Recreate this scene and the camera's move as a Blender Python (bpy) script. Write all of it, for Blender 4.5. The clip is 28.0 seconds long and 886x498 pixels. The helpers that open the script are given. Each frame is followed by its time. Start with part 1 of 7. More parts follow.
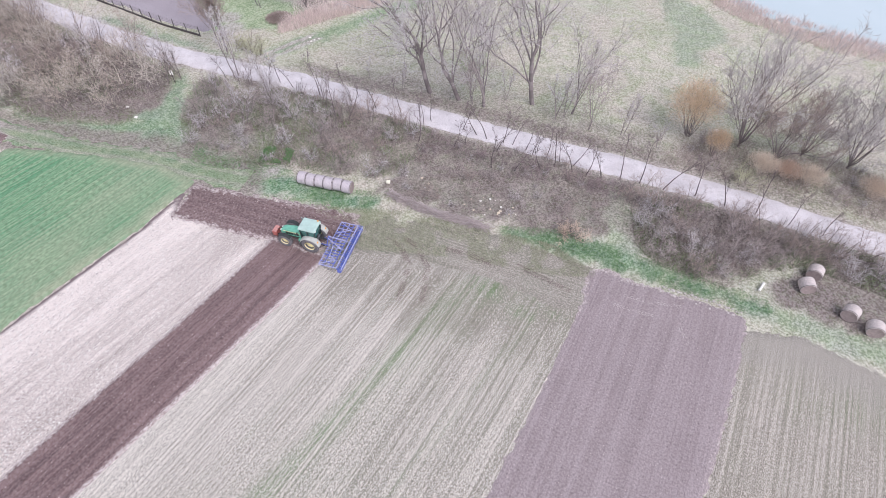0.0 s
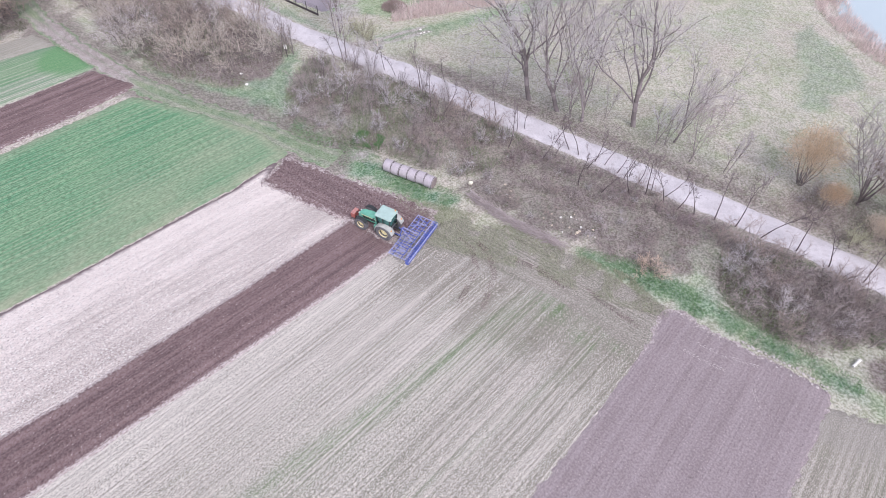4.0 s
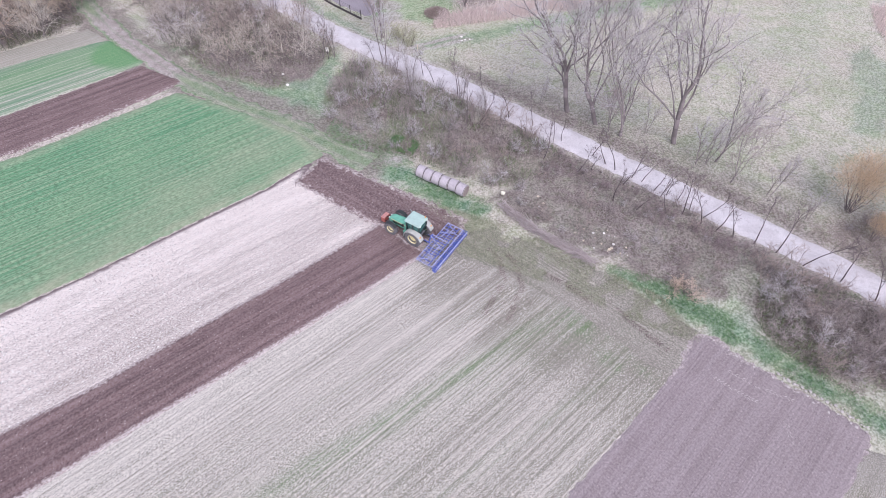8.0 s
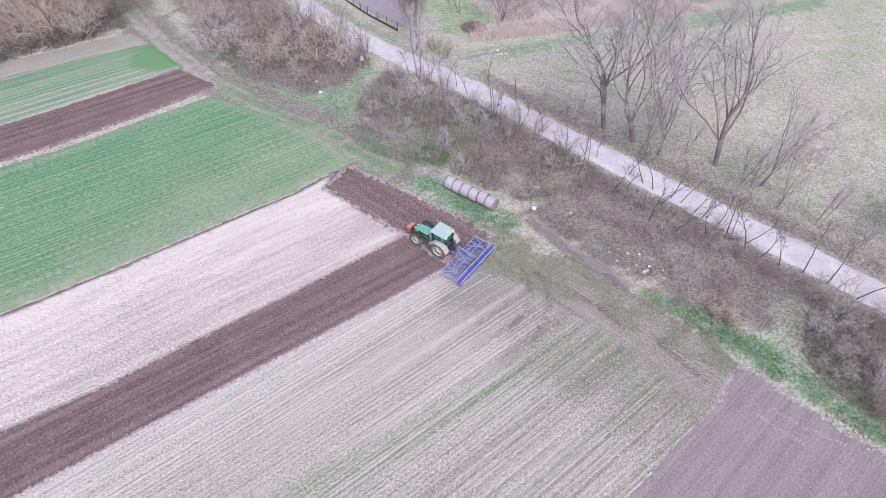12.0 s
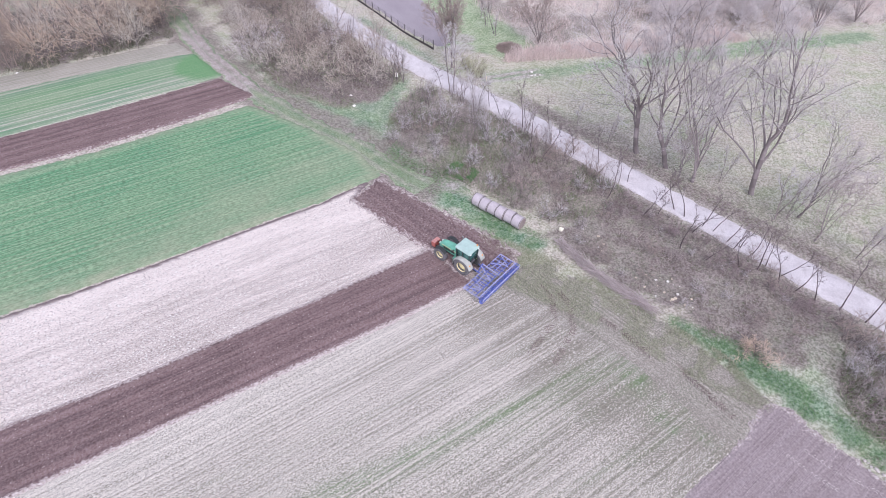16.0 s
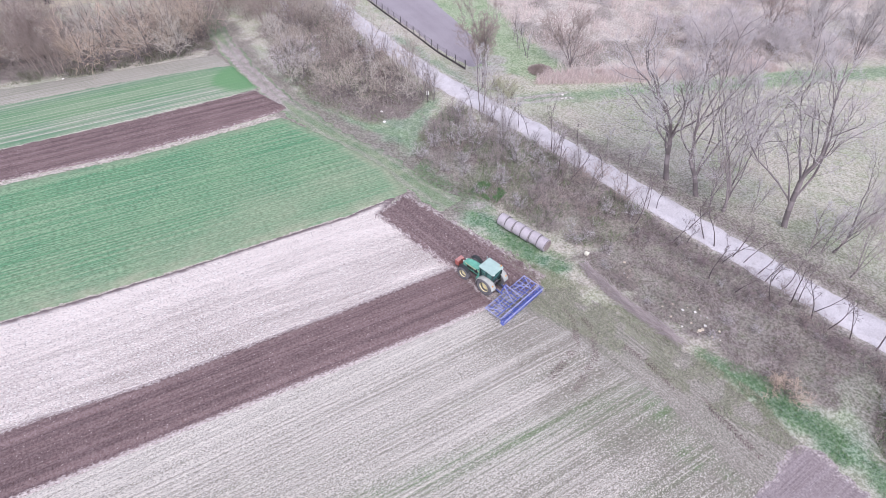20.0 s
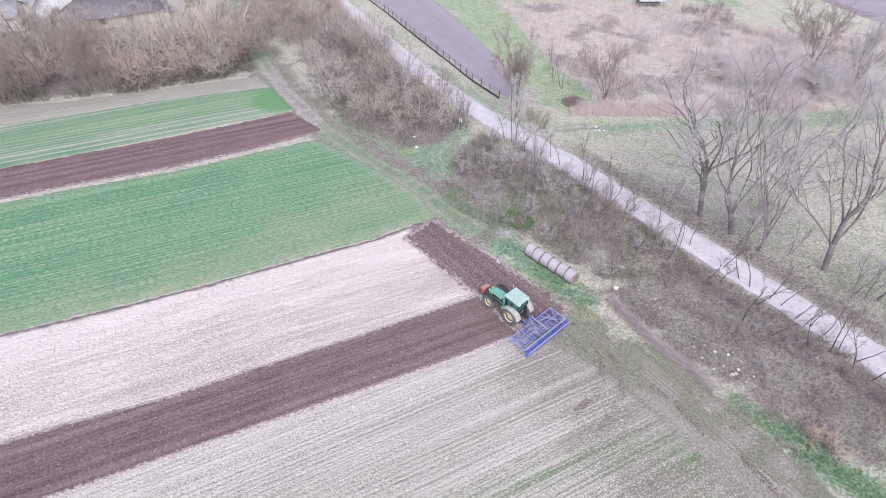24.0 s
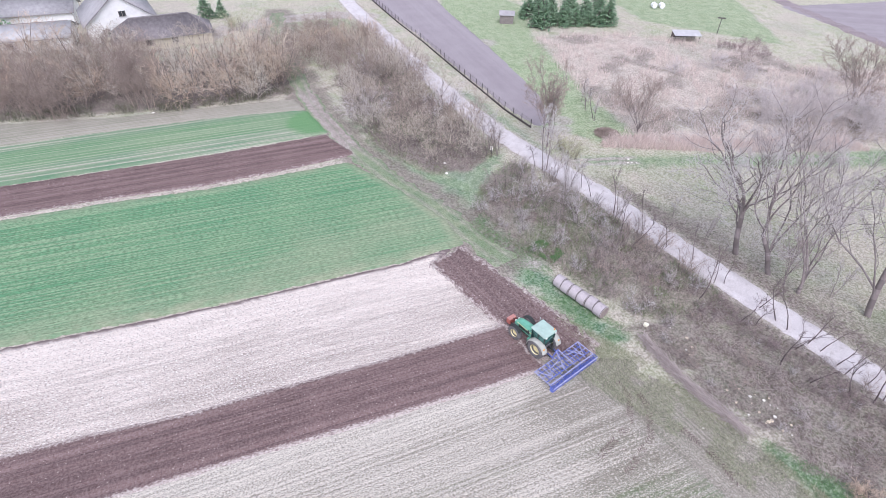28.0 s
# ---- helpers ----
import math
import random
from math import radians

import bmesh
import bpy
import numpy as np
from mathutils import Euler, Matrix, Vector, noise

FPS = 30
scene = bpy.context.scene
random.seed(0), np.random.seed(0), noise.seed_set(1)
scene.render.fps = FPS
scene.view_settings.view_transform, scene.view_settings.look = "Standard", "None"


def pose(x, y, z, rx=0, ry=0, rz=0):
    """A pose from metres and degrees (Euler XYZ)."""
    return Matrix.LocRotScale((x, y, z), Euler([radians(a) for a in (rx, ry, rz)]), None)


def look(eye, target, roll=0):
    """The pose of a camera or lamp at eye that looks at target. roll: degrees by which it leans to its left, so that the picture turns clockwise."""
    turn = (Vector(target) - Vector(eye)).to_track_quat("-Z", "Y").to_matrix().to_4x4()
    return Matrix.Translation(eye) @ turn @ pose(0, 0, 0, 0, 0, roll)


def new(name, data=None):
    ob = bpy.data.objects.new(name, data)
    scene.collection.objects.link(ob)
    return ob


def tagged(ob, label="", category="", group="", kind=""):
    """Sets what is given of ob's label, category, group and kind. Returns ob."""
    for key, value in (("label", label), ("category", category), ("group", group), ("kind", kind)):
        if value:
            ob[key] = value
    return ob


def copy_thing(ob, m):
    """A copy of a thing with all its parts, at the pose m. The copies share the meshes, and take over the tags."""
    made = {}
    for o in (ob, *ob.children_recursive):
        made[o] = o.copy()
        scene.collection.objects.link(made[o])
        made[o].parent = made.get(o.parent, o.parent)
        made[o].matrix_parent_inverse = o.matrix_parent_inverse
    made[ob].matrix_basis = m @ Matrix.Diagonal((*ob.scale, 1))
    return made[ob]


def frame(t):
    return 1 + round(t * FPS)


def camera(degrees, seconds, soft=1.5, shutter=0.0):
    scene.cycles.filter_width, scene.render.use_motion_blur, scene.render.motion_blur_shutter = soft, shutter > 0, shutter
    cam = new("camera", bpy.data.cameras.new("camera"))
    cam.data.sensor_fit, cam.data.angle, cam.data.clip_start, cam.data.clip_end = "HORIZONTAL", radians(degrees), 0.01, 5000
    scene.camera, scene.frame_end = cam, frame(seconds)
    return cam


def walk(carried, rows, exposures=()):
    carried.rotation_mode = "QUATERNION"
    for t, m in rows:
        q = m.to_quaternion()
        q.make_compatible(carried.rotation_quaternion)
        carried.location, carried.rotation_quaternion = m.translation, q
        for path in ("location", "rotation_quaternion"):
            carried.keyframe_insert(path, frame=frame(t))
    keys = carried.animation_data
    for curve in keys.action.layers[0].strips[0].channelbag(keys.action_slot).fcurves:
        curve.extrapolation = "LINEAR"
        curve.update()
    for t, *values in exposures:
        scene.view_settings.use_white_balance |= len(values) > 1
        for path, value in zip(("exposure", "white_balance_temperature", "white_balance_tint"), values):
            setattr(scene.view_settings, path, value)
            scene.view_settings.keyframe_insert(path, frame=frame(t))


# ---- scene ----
cam = camera(78.4, 28.0, soft=0.55)
PATH = [
    (0, (0.572, -0.832, 44.478), (0.501, 0.421, 42.921), 1.1),
    (0.5, (0.651, -0.765, 44.409), (0.552, 0.485, 42.851), 1.1),
    (1, (0.666, -0.692, 44.352), (0.531, 0.554, 42.794), 1.3),
    (1.5, (0.632, -0.574, 44.314), (0.448, 0.666, 42.755), 1.4),
    (2, (0.652, -0.398, 44.306), (0.418, 0.831, 42.746), 1.3),
    (2.5, (0.728, -0.201, 44.316), (0.451, 1.017, 42.754), 1.2),
    (3, (0.787, -0.038, 44.325), (0.481, 1.171, 42.762), 1.1),
    (3.5, (0.72, -0.076, 44.287), (0.397, 1.131, 42.725), 1.4),
    (5.5, (0.54, -0.127, 44.115), (0.185, 1.078, 42.558), 1.7),
    (6, (0.419, -0.052, 44.122), (0.054, 1.15, 42.565), 1.7),
    (6.5, (0.394, 0.062, 44.177), (0.016, 1.261, 42.622), 1.6),
    (7, (0.479, 0.202, 44.234), (0.083, 1.396, 42.679), 1.4),
    (7.5, (0.612, 0.321, 44.251), (0.194, 1.512, 42.7), 1.5),
    (8, (0.705, 0.452, 44.143), (0.261, 1.636, 42.594), 0.9),
    (8.5, (0.765, 0.554, 43.976), (0.296, 1.733, 42.43), 0.6),
    (9, (0.805, 0.642, 43.752), (0.318, 1.816, 42.208), 0.6),
    (9.5, (0.784, 0.755, 43.47), (0.286, 1.927, 41.927), 0.5),
    (10, (0.683, 0.9, 43.144), (0.181, 2.073, 41.604), 0.6),
    (10.5, (0.568, 1.06, 42.824), (0.059, 2.233, 41.286), 0.2),
    (11, (0.513, 1.153, 42.523), (-0.006, 2.329, 40.991), 0.3),
    (11.5, (0.476, 1.204, 42.253), (-0.057, 2.389, 40.733), 0.3),
    (12, (0.458, 1.228, 42.044), (-0.098, 2.426, 40.541), 0.3),
    (12.5, (0.503, 1.196, 41.93), (-0.074, 2.399, 40.44), 0.4),
    (14.5, (0.59, 1.146, 41.579), (-0.042, 2.353, 40.114), 0.4),
    (15, (0.578, 1.139, 41.555), (-0.063, 2.345, 40.094), 0.5),
    (15.5, (0.557, 1.155, 41.546), (-0.094, 2.36, 40.088), 0.5),
    (16, (0.561, 1.161, 41.546), (-0.101, 2.365, 40.092), 0.4),
    (16.5, (0.546, 1.139, 41.539), (-0.128, 2.34, 40.088), 0.5),
    (17, (0.528, 1.16, 41.522), (-0.161, 2.362, 40.08), 0.5),
    (17.5, (0.469, 1.219, 41.495), (-0.234, 2.421, 40.06), 0.6),
    (18, (0.417, 1.219, 41.476), (-0.3, 2.419, 40.046), 0.6),
    (18.5, (0.364, 1.157, 41.466), (-0.363, 2.355, 40.039), 0.6),
    (19, (0.33, 1.112, 41.465), (-0.405, 2.311, 40.043), 0.7),
    (19.5, (0.315, 1.166, 41.477), (-0.428, 2.366, 40.059), 0.8),
    (20, (0.275, 1.224, 41.457), (-0.479, 2.426, 40.048), 0.7),
    (20.5, (0.237, 1.276, 41.436), (-0.528, 2.48, 40.035), 0.7),
    (21, (0.191, 1.312, 41.431), (-0.588, 2.517, 40.038), 0.7),
    (21.5, (0.126, 1.344, 41.423), (-0.667, 2.549, 40.037), 0.7),
    (23.5, (0.011, 1.456, 41.244), (-0.843, 2.658, 39.894), 0.9),
    (24, (0.02, 1.469, 41.222), (-0.85, 2.671, 39.881), 0.8),
    (24.5, (0.018, 1.498, 41.19), (-0.868, 2.699, 39.859), 0.9),
    (25, (-0.06, 1.552, 41.168), (-0.962, 2.751, 39.846), 0.8),
    (25.5, (-0.159, 1.572, 41.136), (-1.073, 2.772, 39.823), 0.9),
    (26, (-0.219, 1.583, 41.105), (-1.142, 2.785, 39.8), 0.9),
    (26.5, (-0.296, 1.61, 41.088), (-1.23, 2.812, 39.792), 1.0),
    (27, (-0.36, 1.618, 41.096), (-1.309, 2.82, 39.808), 0.9),
    (27.5, (-0.448, 1.622, 41.131), (-1.411, 2.819, 39.851), 0.8),
    (28, (-0.611, 1.625, 41.157), (-1.586, 2.819, 39.883), 1.0),
]
walk(cam, [(t, look(eye, target, roll)) for t, eye, target, roll in PATH],
     exposures=[(0.0, 0.73, 6190, 18), (6.0, 0.70, 6050, 21), (12.0, 0.69, 6000, 22), (19.0, 0.74, 5990, 21), (28.0, 0.78, 6040, 18)])

# ---- world and light: a bright overcast spring day ----
world = bpy.data.worlds.new("overcast_sky")
scene.world = world
world.use_nodes = True
wn, wl = world.node_tree.nodes, world.node_tree.links
sky = wn.new("ShaderNodeTexSky")
sky.sky_type, sky.sun_disc = "NISHITA", False
sky.sun_elevation, sky.sun_rotation = radians(53), radians(142)
pale = wn.new("ShaderNodeHueSaturation")
pale.inputs["Saturation"].default_value = 0.35
wl.new(sky.outputs[0], pale.inputs["Color"])
wl.new(pale.outputs[0], wn["Background"].inputs["Color"])
wn["Background"].inputs["Strength"].default_value = 0.15
sun_data = bpy.data.lights.new("sun", "SUN")
sun_data.energy, sun_data.angle, sun_data.color = 1.3, radians(35), (1.0, 0.96, 0.92)
sun = new("sun", sun_data)
# comes from behind the camera, over its right shoulder, high
sun.matrix_world = look((40, -52, 88), (0, 0, 0))


# ---- small tools ----
def lattice(ix, iy, seed):
    h = (ix.astype(np.int64) * 374761393 + iy.astype(np.int64) * 668265263 + seed * 1442695041) & 0xFFFFFFFF
    h = ((h ^ (h >> 13)) * 1274126177) & 0xFFFFFFFF
    return ((h ^ (h >> 16)) & 0xFFFF) / 65535.0


def vnoise(x, y, seed=0):
    x, y = np.asarray(x, float), np.asarray(y, float)
    ix, iy = np.floor(x), np.floor(y)
    fx, fy = x - ix, y - iy
    fx, fy = fx * fx * (3 - 2 * fx), fy * fy * (3 - 2 * fy)
    a = lattice(ix, iy, seed) * (1 - fx) + lattice(ix + 1, iy, seed) * fx
    b = lattice(ix, iy + 1, seed) * (1 - fx) + lattice(ix + 1, iy + 1, seed) * fx
    return a * (1 - fy) + b * fy


def fbm(x, y, seed=0, octaves=3):
    total, weight = 0, 0
    for o in range(octaves):
        total = total + vnoise(np.asarray(x) * 2 ** o, np.asarray(y) * 2 ** o, seed + o) * 0.5 ** o
        weight += 0.5 ** o
    return total / weight


def signed(poly, x, y):
    """Distance to the outline of a polygon, positive inside."""
    d = np.full(np.shape(x), 1e9)
    inside = np.zeros(np.shape(x), bool)
    for (x0, y0), (x1, y1) in zip(poly, poly[1:] + poly[:1]):
        ex, ey = x1 - x0, y1 - y0
        t = np.clip(((x - x0) * ex + (y - y0) * ey) / (ex * ex + ey * ey + 1e-9), 0, 1)
        d = np.minimum(d, np.hypot(x - x0 - t * ex, y - y0 - t * ey))
        if y0 != y1:
            inside ^= ((y0 > y) != (y1 > y)) & (x < ex * (y - y0) / (y1 - y0) + x0)
    return np.where(inside, d, -d)


def near_line(line, x, y):
    d = np.full(np.shape(x), 1e9)
    for (x0, y0), (x1, y1) in zip(line, line[1:]):
        ex, ey = x1 - x0, y1 - y0
        t = np.clip(((x - x0) * ex + (y - y0) * ey) / (ex * ex + ey * ey + 1e-9), 0, 1)
        d = np.minimum(d, np.hypot(x - x0 - t * ex, y - y0 - t * ey))
    return d


def step(v, lo, hi):
    t = np.clip((v - lo) / (hi - lo), 0, 1)
    return t * t * (3 - 2 * t)


def mesh_from(name, verts, faces, material, smooth=False):
    """verts (n, 3); faces (m, 3) or (m, 4) array."""
    me = bpy.data.meshes.new(name)
    verts, faces = np.asarray(verts, np.float32), np.asarray(faces, np.int32)
    me.vertices.add(len(verts))
    me.vertices.foreach_set("co", verts.ravel())
    k = faces.shape[1]
    me.loops.add(faces.size)
    me.loops.foreach_set("vertex_index", faces.ravel())
    me.polygons.add(len(faces))
    me.polygons.foreach_set("loop_start", np.arange(len(faces), dtype=np.int32) * k)
    if smooth:
        me.polygons.foreach_set("use_smooth", np.ones(len(faces), bool))
    me.update(calc_edges=True)
    if material:
        me.materials.append(material)
    return me


def grid_faces(nx, ny):
    i = np.arange(nx * ny).reshape(ny, nx)
    return np.stack([i[:-1, :-1], i[:-1, 1:], i[1:, 1:], i[1:, :-1]], -1).reshape(-1, 4)


def give(me, name, values):
    at = me.attributes.new(name, "FLOAT", "POINT")
    at.data.foreach_set("value", np.asarray(values, np.float32).ravel())


def part(name, bm, material, parent, label="", smooth=False):
    me = bm
    if isinstance(bm, bmesh.types.BMesh):
        me = bpy.data.meshes.new(name)
        bm.normal_update()
        bm.to_mesh(me)
        bm.free()
        if smooth:
            me.polygons.foreach_set("use_smooth", np.ones(len(me.polygons), bool))
    if material and not me.materials:
        me.materials.append(material)
    ob = new(name, me)
    ob.parent = parent
    if label:
        tagged(ob, label)
    return ob


def thing(name, label, category, group="", kind="", at=None):
    ob = new(name)
    ob.empty_display_size = 0.3
    if at is not None:
        ob.matrix_world = at
    return tagged(ob, label, category, group, kind)


# ---- materials ----
class Mat:
    """A node material under construction."""

    def __init__(self, name, rough=0.9, metal=0.0, spec=0.3):
        self.m = bpy.data.materials.new(name)
        self.m.use_nodes = True
        self.n, self.l = self.m.node_tree.nodes, self.m.node_tree.links
        self.b = self.n["Principled BSDF"]
        self.b.inputs["Roughness"].default_value = rough
        self.b.inputs["Metallic"].default_value = metal
        self.b.inputs["Specular IOR Level"].default_value = spec
        self.co = self.n.new("ShaderNodeTexCoord").outputs["Object"]

    def scaled(self, sx, sy, sz=None):
        v = self.n.new("ShaderNodeMapping")
        v.inputs["Scale"].default_value = (sx, sy, sx if sz is None else sz)
        self.l.new(self.co, v.inputs["Vector"])
        return v.outputs[0]

    def noise(self, scale, detail=3.0, stretch=None, rough=0.55):
        t = self.n.new("ShaderNodeTexNoise")
        t.inputs["Scale"].default_value = scale
        t.inputs["Detail"].default_value = detail
        t.inputs["Roughness"].default_value = rough
        self.l.new(self.scaled(*stretch) if stretch else self.co, t.inputs["Vector"])
        return t.outputs["Fac"]

    def wave(self, scale, distort=2.0, dscale=1.0, stretch=None):
        t = self.n.new("ShaderNodeTexWave")
        t.bands_direction = "X"
        t.inputs["Scale"].default_value = scale
        t.inputs["Distortion"].default_value = distort
        t.inputs["Detail"].default_value = 2
        t.inputs["Detail Scale"].default_value = dscale
        self.l.new(self.scaled(*stretch) if stretch else self.co, t.inputs["Vector"])
        return t.outputs["Fac"]

    def spots(self, scale, stretch=None):
        t = self.n.new("ShaderNodeTexVoronoi")
        t.inputs["Scale"].default_value = scale
        self.l.new(self.scaled(*stretch) if stretch else self.co, t.inputs["Vector"])
        return t.outputs["Distance"]

    def attr(self, name):
        a = self.n.new("ShaderNodeAttribute")
        a.attribute_name = name
        return a.outputs["Fac"]

    def random(self):
        return self.n.new("ShaderNodeObjectInfo").outputs["Random"]

    def island(self):
        return self.n.new("ShaderNodeNewGeometry").outputs["Random Per Island"]

    def rng(self, fac, lo, hi, to0=0.0, to1=1.0):
        r = self.n.new("ShaderNodeMapRange")
        for k, v in zip(("From Min", "From Max", "To Min", "To Max"), (lo, hi, to0, to1)):
            r.inputs[k].default_value = v
        self.l.new(fac, r.inputs["Value"])
        return r.outputs[0]

    def mul(self, a, b, op="MULTIPLY"):
        r = self.n.new("ShaderNodeMath")
        r.operation = op
        for i, v in enumerate((a, b)):
            if isinstance(v, (int, float)):
                r.inputs[i].default_value = v
            else:
                self.l.new(v, r.inputs[i])
        return r.outputs[0]

    def mix(self, fac, a, b, kind="MIX"):
        r = self.n.new("ShaderNodeMix")
        r.data_type, r.blend_type = "RGBA", kind
        for i, v in ((0, fac), (6, a), (7, b)):
            if isinstance(v, (int, float)):
                r.inputs[i].default_value = v
            elif isinstance(v, tuple):
                r.inputs[i].default_value = (*v[:3], 1)
            else:
                self.l.new(v, r.inputs[i])
        return r.outputs[2]

    def color(self, c):
        if isinstance(c, tuple):
            self.b.inputs["Base Color"].default_value = (*c[:3], 1)
        else:
            self.l.new(c, self.b.inputs["Base Color"])
        return self

    def bump(self, h, dist=0.05, strength=0.6):
        r = self.n.new("ShaderNodeBump")
        r.inputs["Distance"].default_value = dist
        r.inputs["Strength"].default_value = strength
        self.l.new(h, r.inputs["Height"])
        self.l.new(r.outputs[0], self.b.inputs["Normal"])
        return self


def plain(name, c, rough=0.6, metal=0.0, spread=0.25, scale=3.0, spec=0.4):
    """A coloured surface with grime at two scales."""
    m = Mat(name, rough, metal, spec)
    dark = tuple(v * (1 - spread) for v in c)
    light = tuple(min(1, v * (1 + spread * 0.6)) for v in c)
    k = m.mix(m.rng(m.noise(scale), 0.3, 0.7), dark, light)
    k = m.mix(m.rng(m.noise(scale * 9, 4), 0.5, 0.75, 0, spread), k, tuple(v * 0.5 + 0.06 for v in c))
    m.color(k)
    m.bump(m.noise(scale * 12), 0.01, 0.2)
    return m.m


def ground_material():
    m = Mat("meadow_ground", 0.95, 0, 0.15)
    big, mid, fine = m.noise(0.06, 4), m.noise(0.45, 4), m.noise(4.6, 5, None, 0.75)
    base = m.mix(m.rng(big, 0.35, 0.65), (0.52, 0.495, 0.375), (0.61, 0.565, 0.475))
    base = m.mix(m.rng(mid, 0.43, 0.64, 0, 0.75), base, (0.39, 0.43, 0.255))
    dry = m.mix(m.rng(mid, 0.35, 0.65), (0.47, 0.39, 0.345), (0.64, 0.55, 0.49))
    k = m.mix(m.attr("dry"), base, dry)
    green = m.mix(m.rng(mid, 0.35, 0.65), (0.055, 0.205, 0.095), (0.15, 0.31, 0.145))
    k = m.mix(m.attr("green"), k, green)
    k = m.mix(m.attr("lush"), k, m.mix(m.rng(mid, 0.35, 0.65), (0.25, 0.37, 0.17), (0.40, 0.48, 0.28)))
    litter = m.mix(m.rng(mid, 0.35, 0.65), (0.17, 0.125, 0.125), (0.30, 0.23, 0.225))
    litter = m.mix(m.rng(m.noise(1.1), 0.5, 0.66, 0, 0.65), litter, (0.22, 0.235, 0.15))
    k = m.mix(m.attr("litter"), k, litter)
    dirt = m.mix(m.rng(mid, 0.35, 0.65), (0.40, 0.34, 0.32), (0.58, 0.52, 0.50))
    k = m.mix(m.attr("dirt"), k, dirt)
    k = m.mix(m.rng(fine, 0.43, 0.57), m.mix(0.40, k, (0.06, 0.065, 0.035)), m.mix(0.28, k, (0.85, 0.8, 0.72)))
    k = m.mix(m.mul(m.attr("litter"), 0.32), k, (0.13, 0.11, 0.095))
    tuft = m.mul(m.rng(m.spots(2.6), 0.13, 0.22, 0.75, 0), m.rng(m.noise(0.35, 3), 0.38, 0.52))
    k = m.mix(tuft, k, (0.10, 0.135, 0.065))
    k = m.mix(m.mul(m.rng(m.spots(4.9), 0.10, 0.20, 0.6, 0), m.rng(m.noise(0.8, 3), 0.42, 0.6)), k, (0.08, 0.10, 0.06))
    k = m.mix(m.mul(m.rng(m.spots(1.3), 0.10, 0.20, 0.65, 0), m.rng(m.noise(0.2, 3), 0.42, 0.56)), k, (0.10, 0.125, 0.065))
    k = m.mix(m.rng(m.noise(1.7, 5), 0.58, 0.72, 0, 0.4), k, (0.15, 0.13, 0.10))
    m.color(k)
    m.bump(m.mul(fine, m.noise(1.6, 4), "ADD"), 0.22, 0.8)
    return m.m


def soil_material(name, dark, light, streak=1.0, clod=6.0, straw=0.12, grain=0.22, furrow=1.0):
    """Worked soil with furrow bands along y; straw shows through where the fringe value is high."""
    m = Mat(name, 0.95, 0, 0.12)
    bands = m.noise(1.0, 2, (1.15 * streak, 0.008))
    rows = m.noise(1.0, 3, (2.4 * streak, 0.02))
    lines = m.noise(1.0, 2, (6.0 * streak, 0.05))
    fine = m.noise(clod * 0.8, 5, None, 0.75)
    h = m.mul(m.mul(bands, 0.65), m.mul(rows, 0.35), "ADD")
    k = m.mix(m.rng(h, 0.40, 0.60), dark, light)
    k = m.mix(m.rng(lines, 0.52, 0.64, 0, 0.6 * furrow), k, tuple(v * 0.72 for v in dark))
    k = m.mix(m.rng(lines, 0.34, 0.46, 0.3 * furrow, 0), k, tuple(v * 1.2 for v in light))
    k = m.mix(m.rng(m.noise(0.25, 3), 0.4, 0.7, 0, 0.35), k, tuple(v * 1.15 for v in light))
    k = m.mix(m.rng(fine, 0.40, 0.60), m.mix(grain, k, (0.03, 0.02, 0.02)), m.mix(grain * 0.5, k, (0.8, 0.72, 0.7)))
    k = m.mix(m.rng(m.noise(7.0, 2, (0.5, 1.3)), 0.62, 0.70, 0, grain * 2.2), k, tuple(v * 0.5 for v in dark))
    k = m.mix(m.rng(m.spots(2.6), 0.06, 0.14, min(1.0, straw * 6), 0), k, (0.66, 0.57, 0.52))
    k = m.mix(m.rng(m.spots(2.3, (1.0, 0.55)), 0.07, 0.15, 0.65, 0), k, tuple(v * 0.55 for v in dark))
    edge = m.rng(m.mul(m.noise(5.0, 3, (1.6, 0.7), 0.7), m.attr("fringe"), "ADD"), 0.82, 0.98)
    k = m.mix(edge, k, m.mix(m.rng(fine, 0.4, 0.6), (0.34, 0.285, 0.26), (0.60, 0.53, 0.50)))
    m.color(k)
    m.bump(m.mul(fine, lines, "ADD"), 0.10, 0.7)
    return m.m


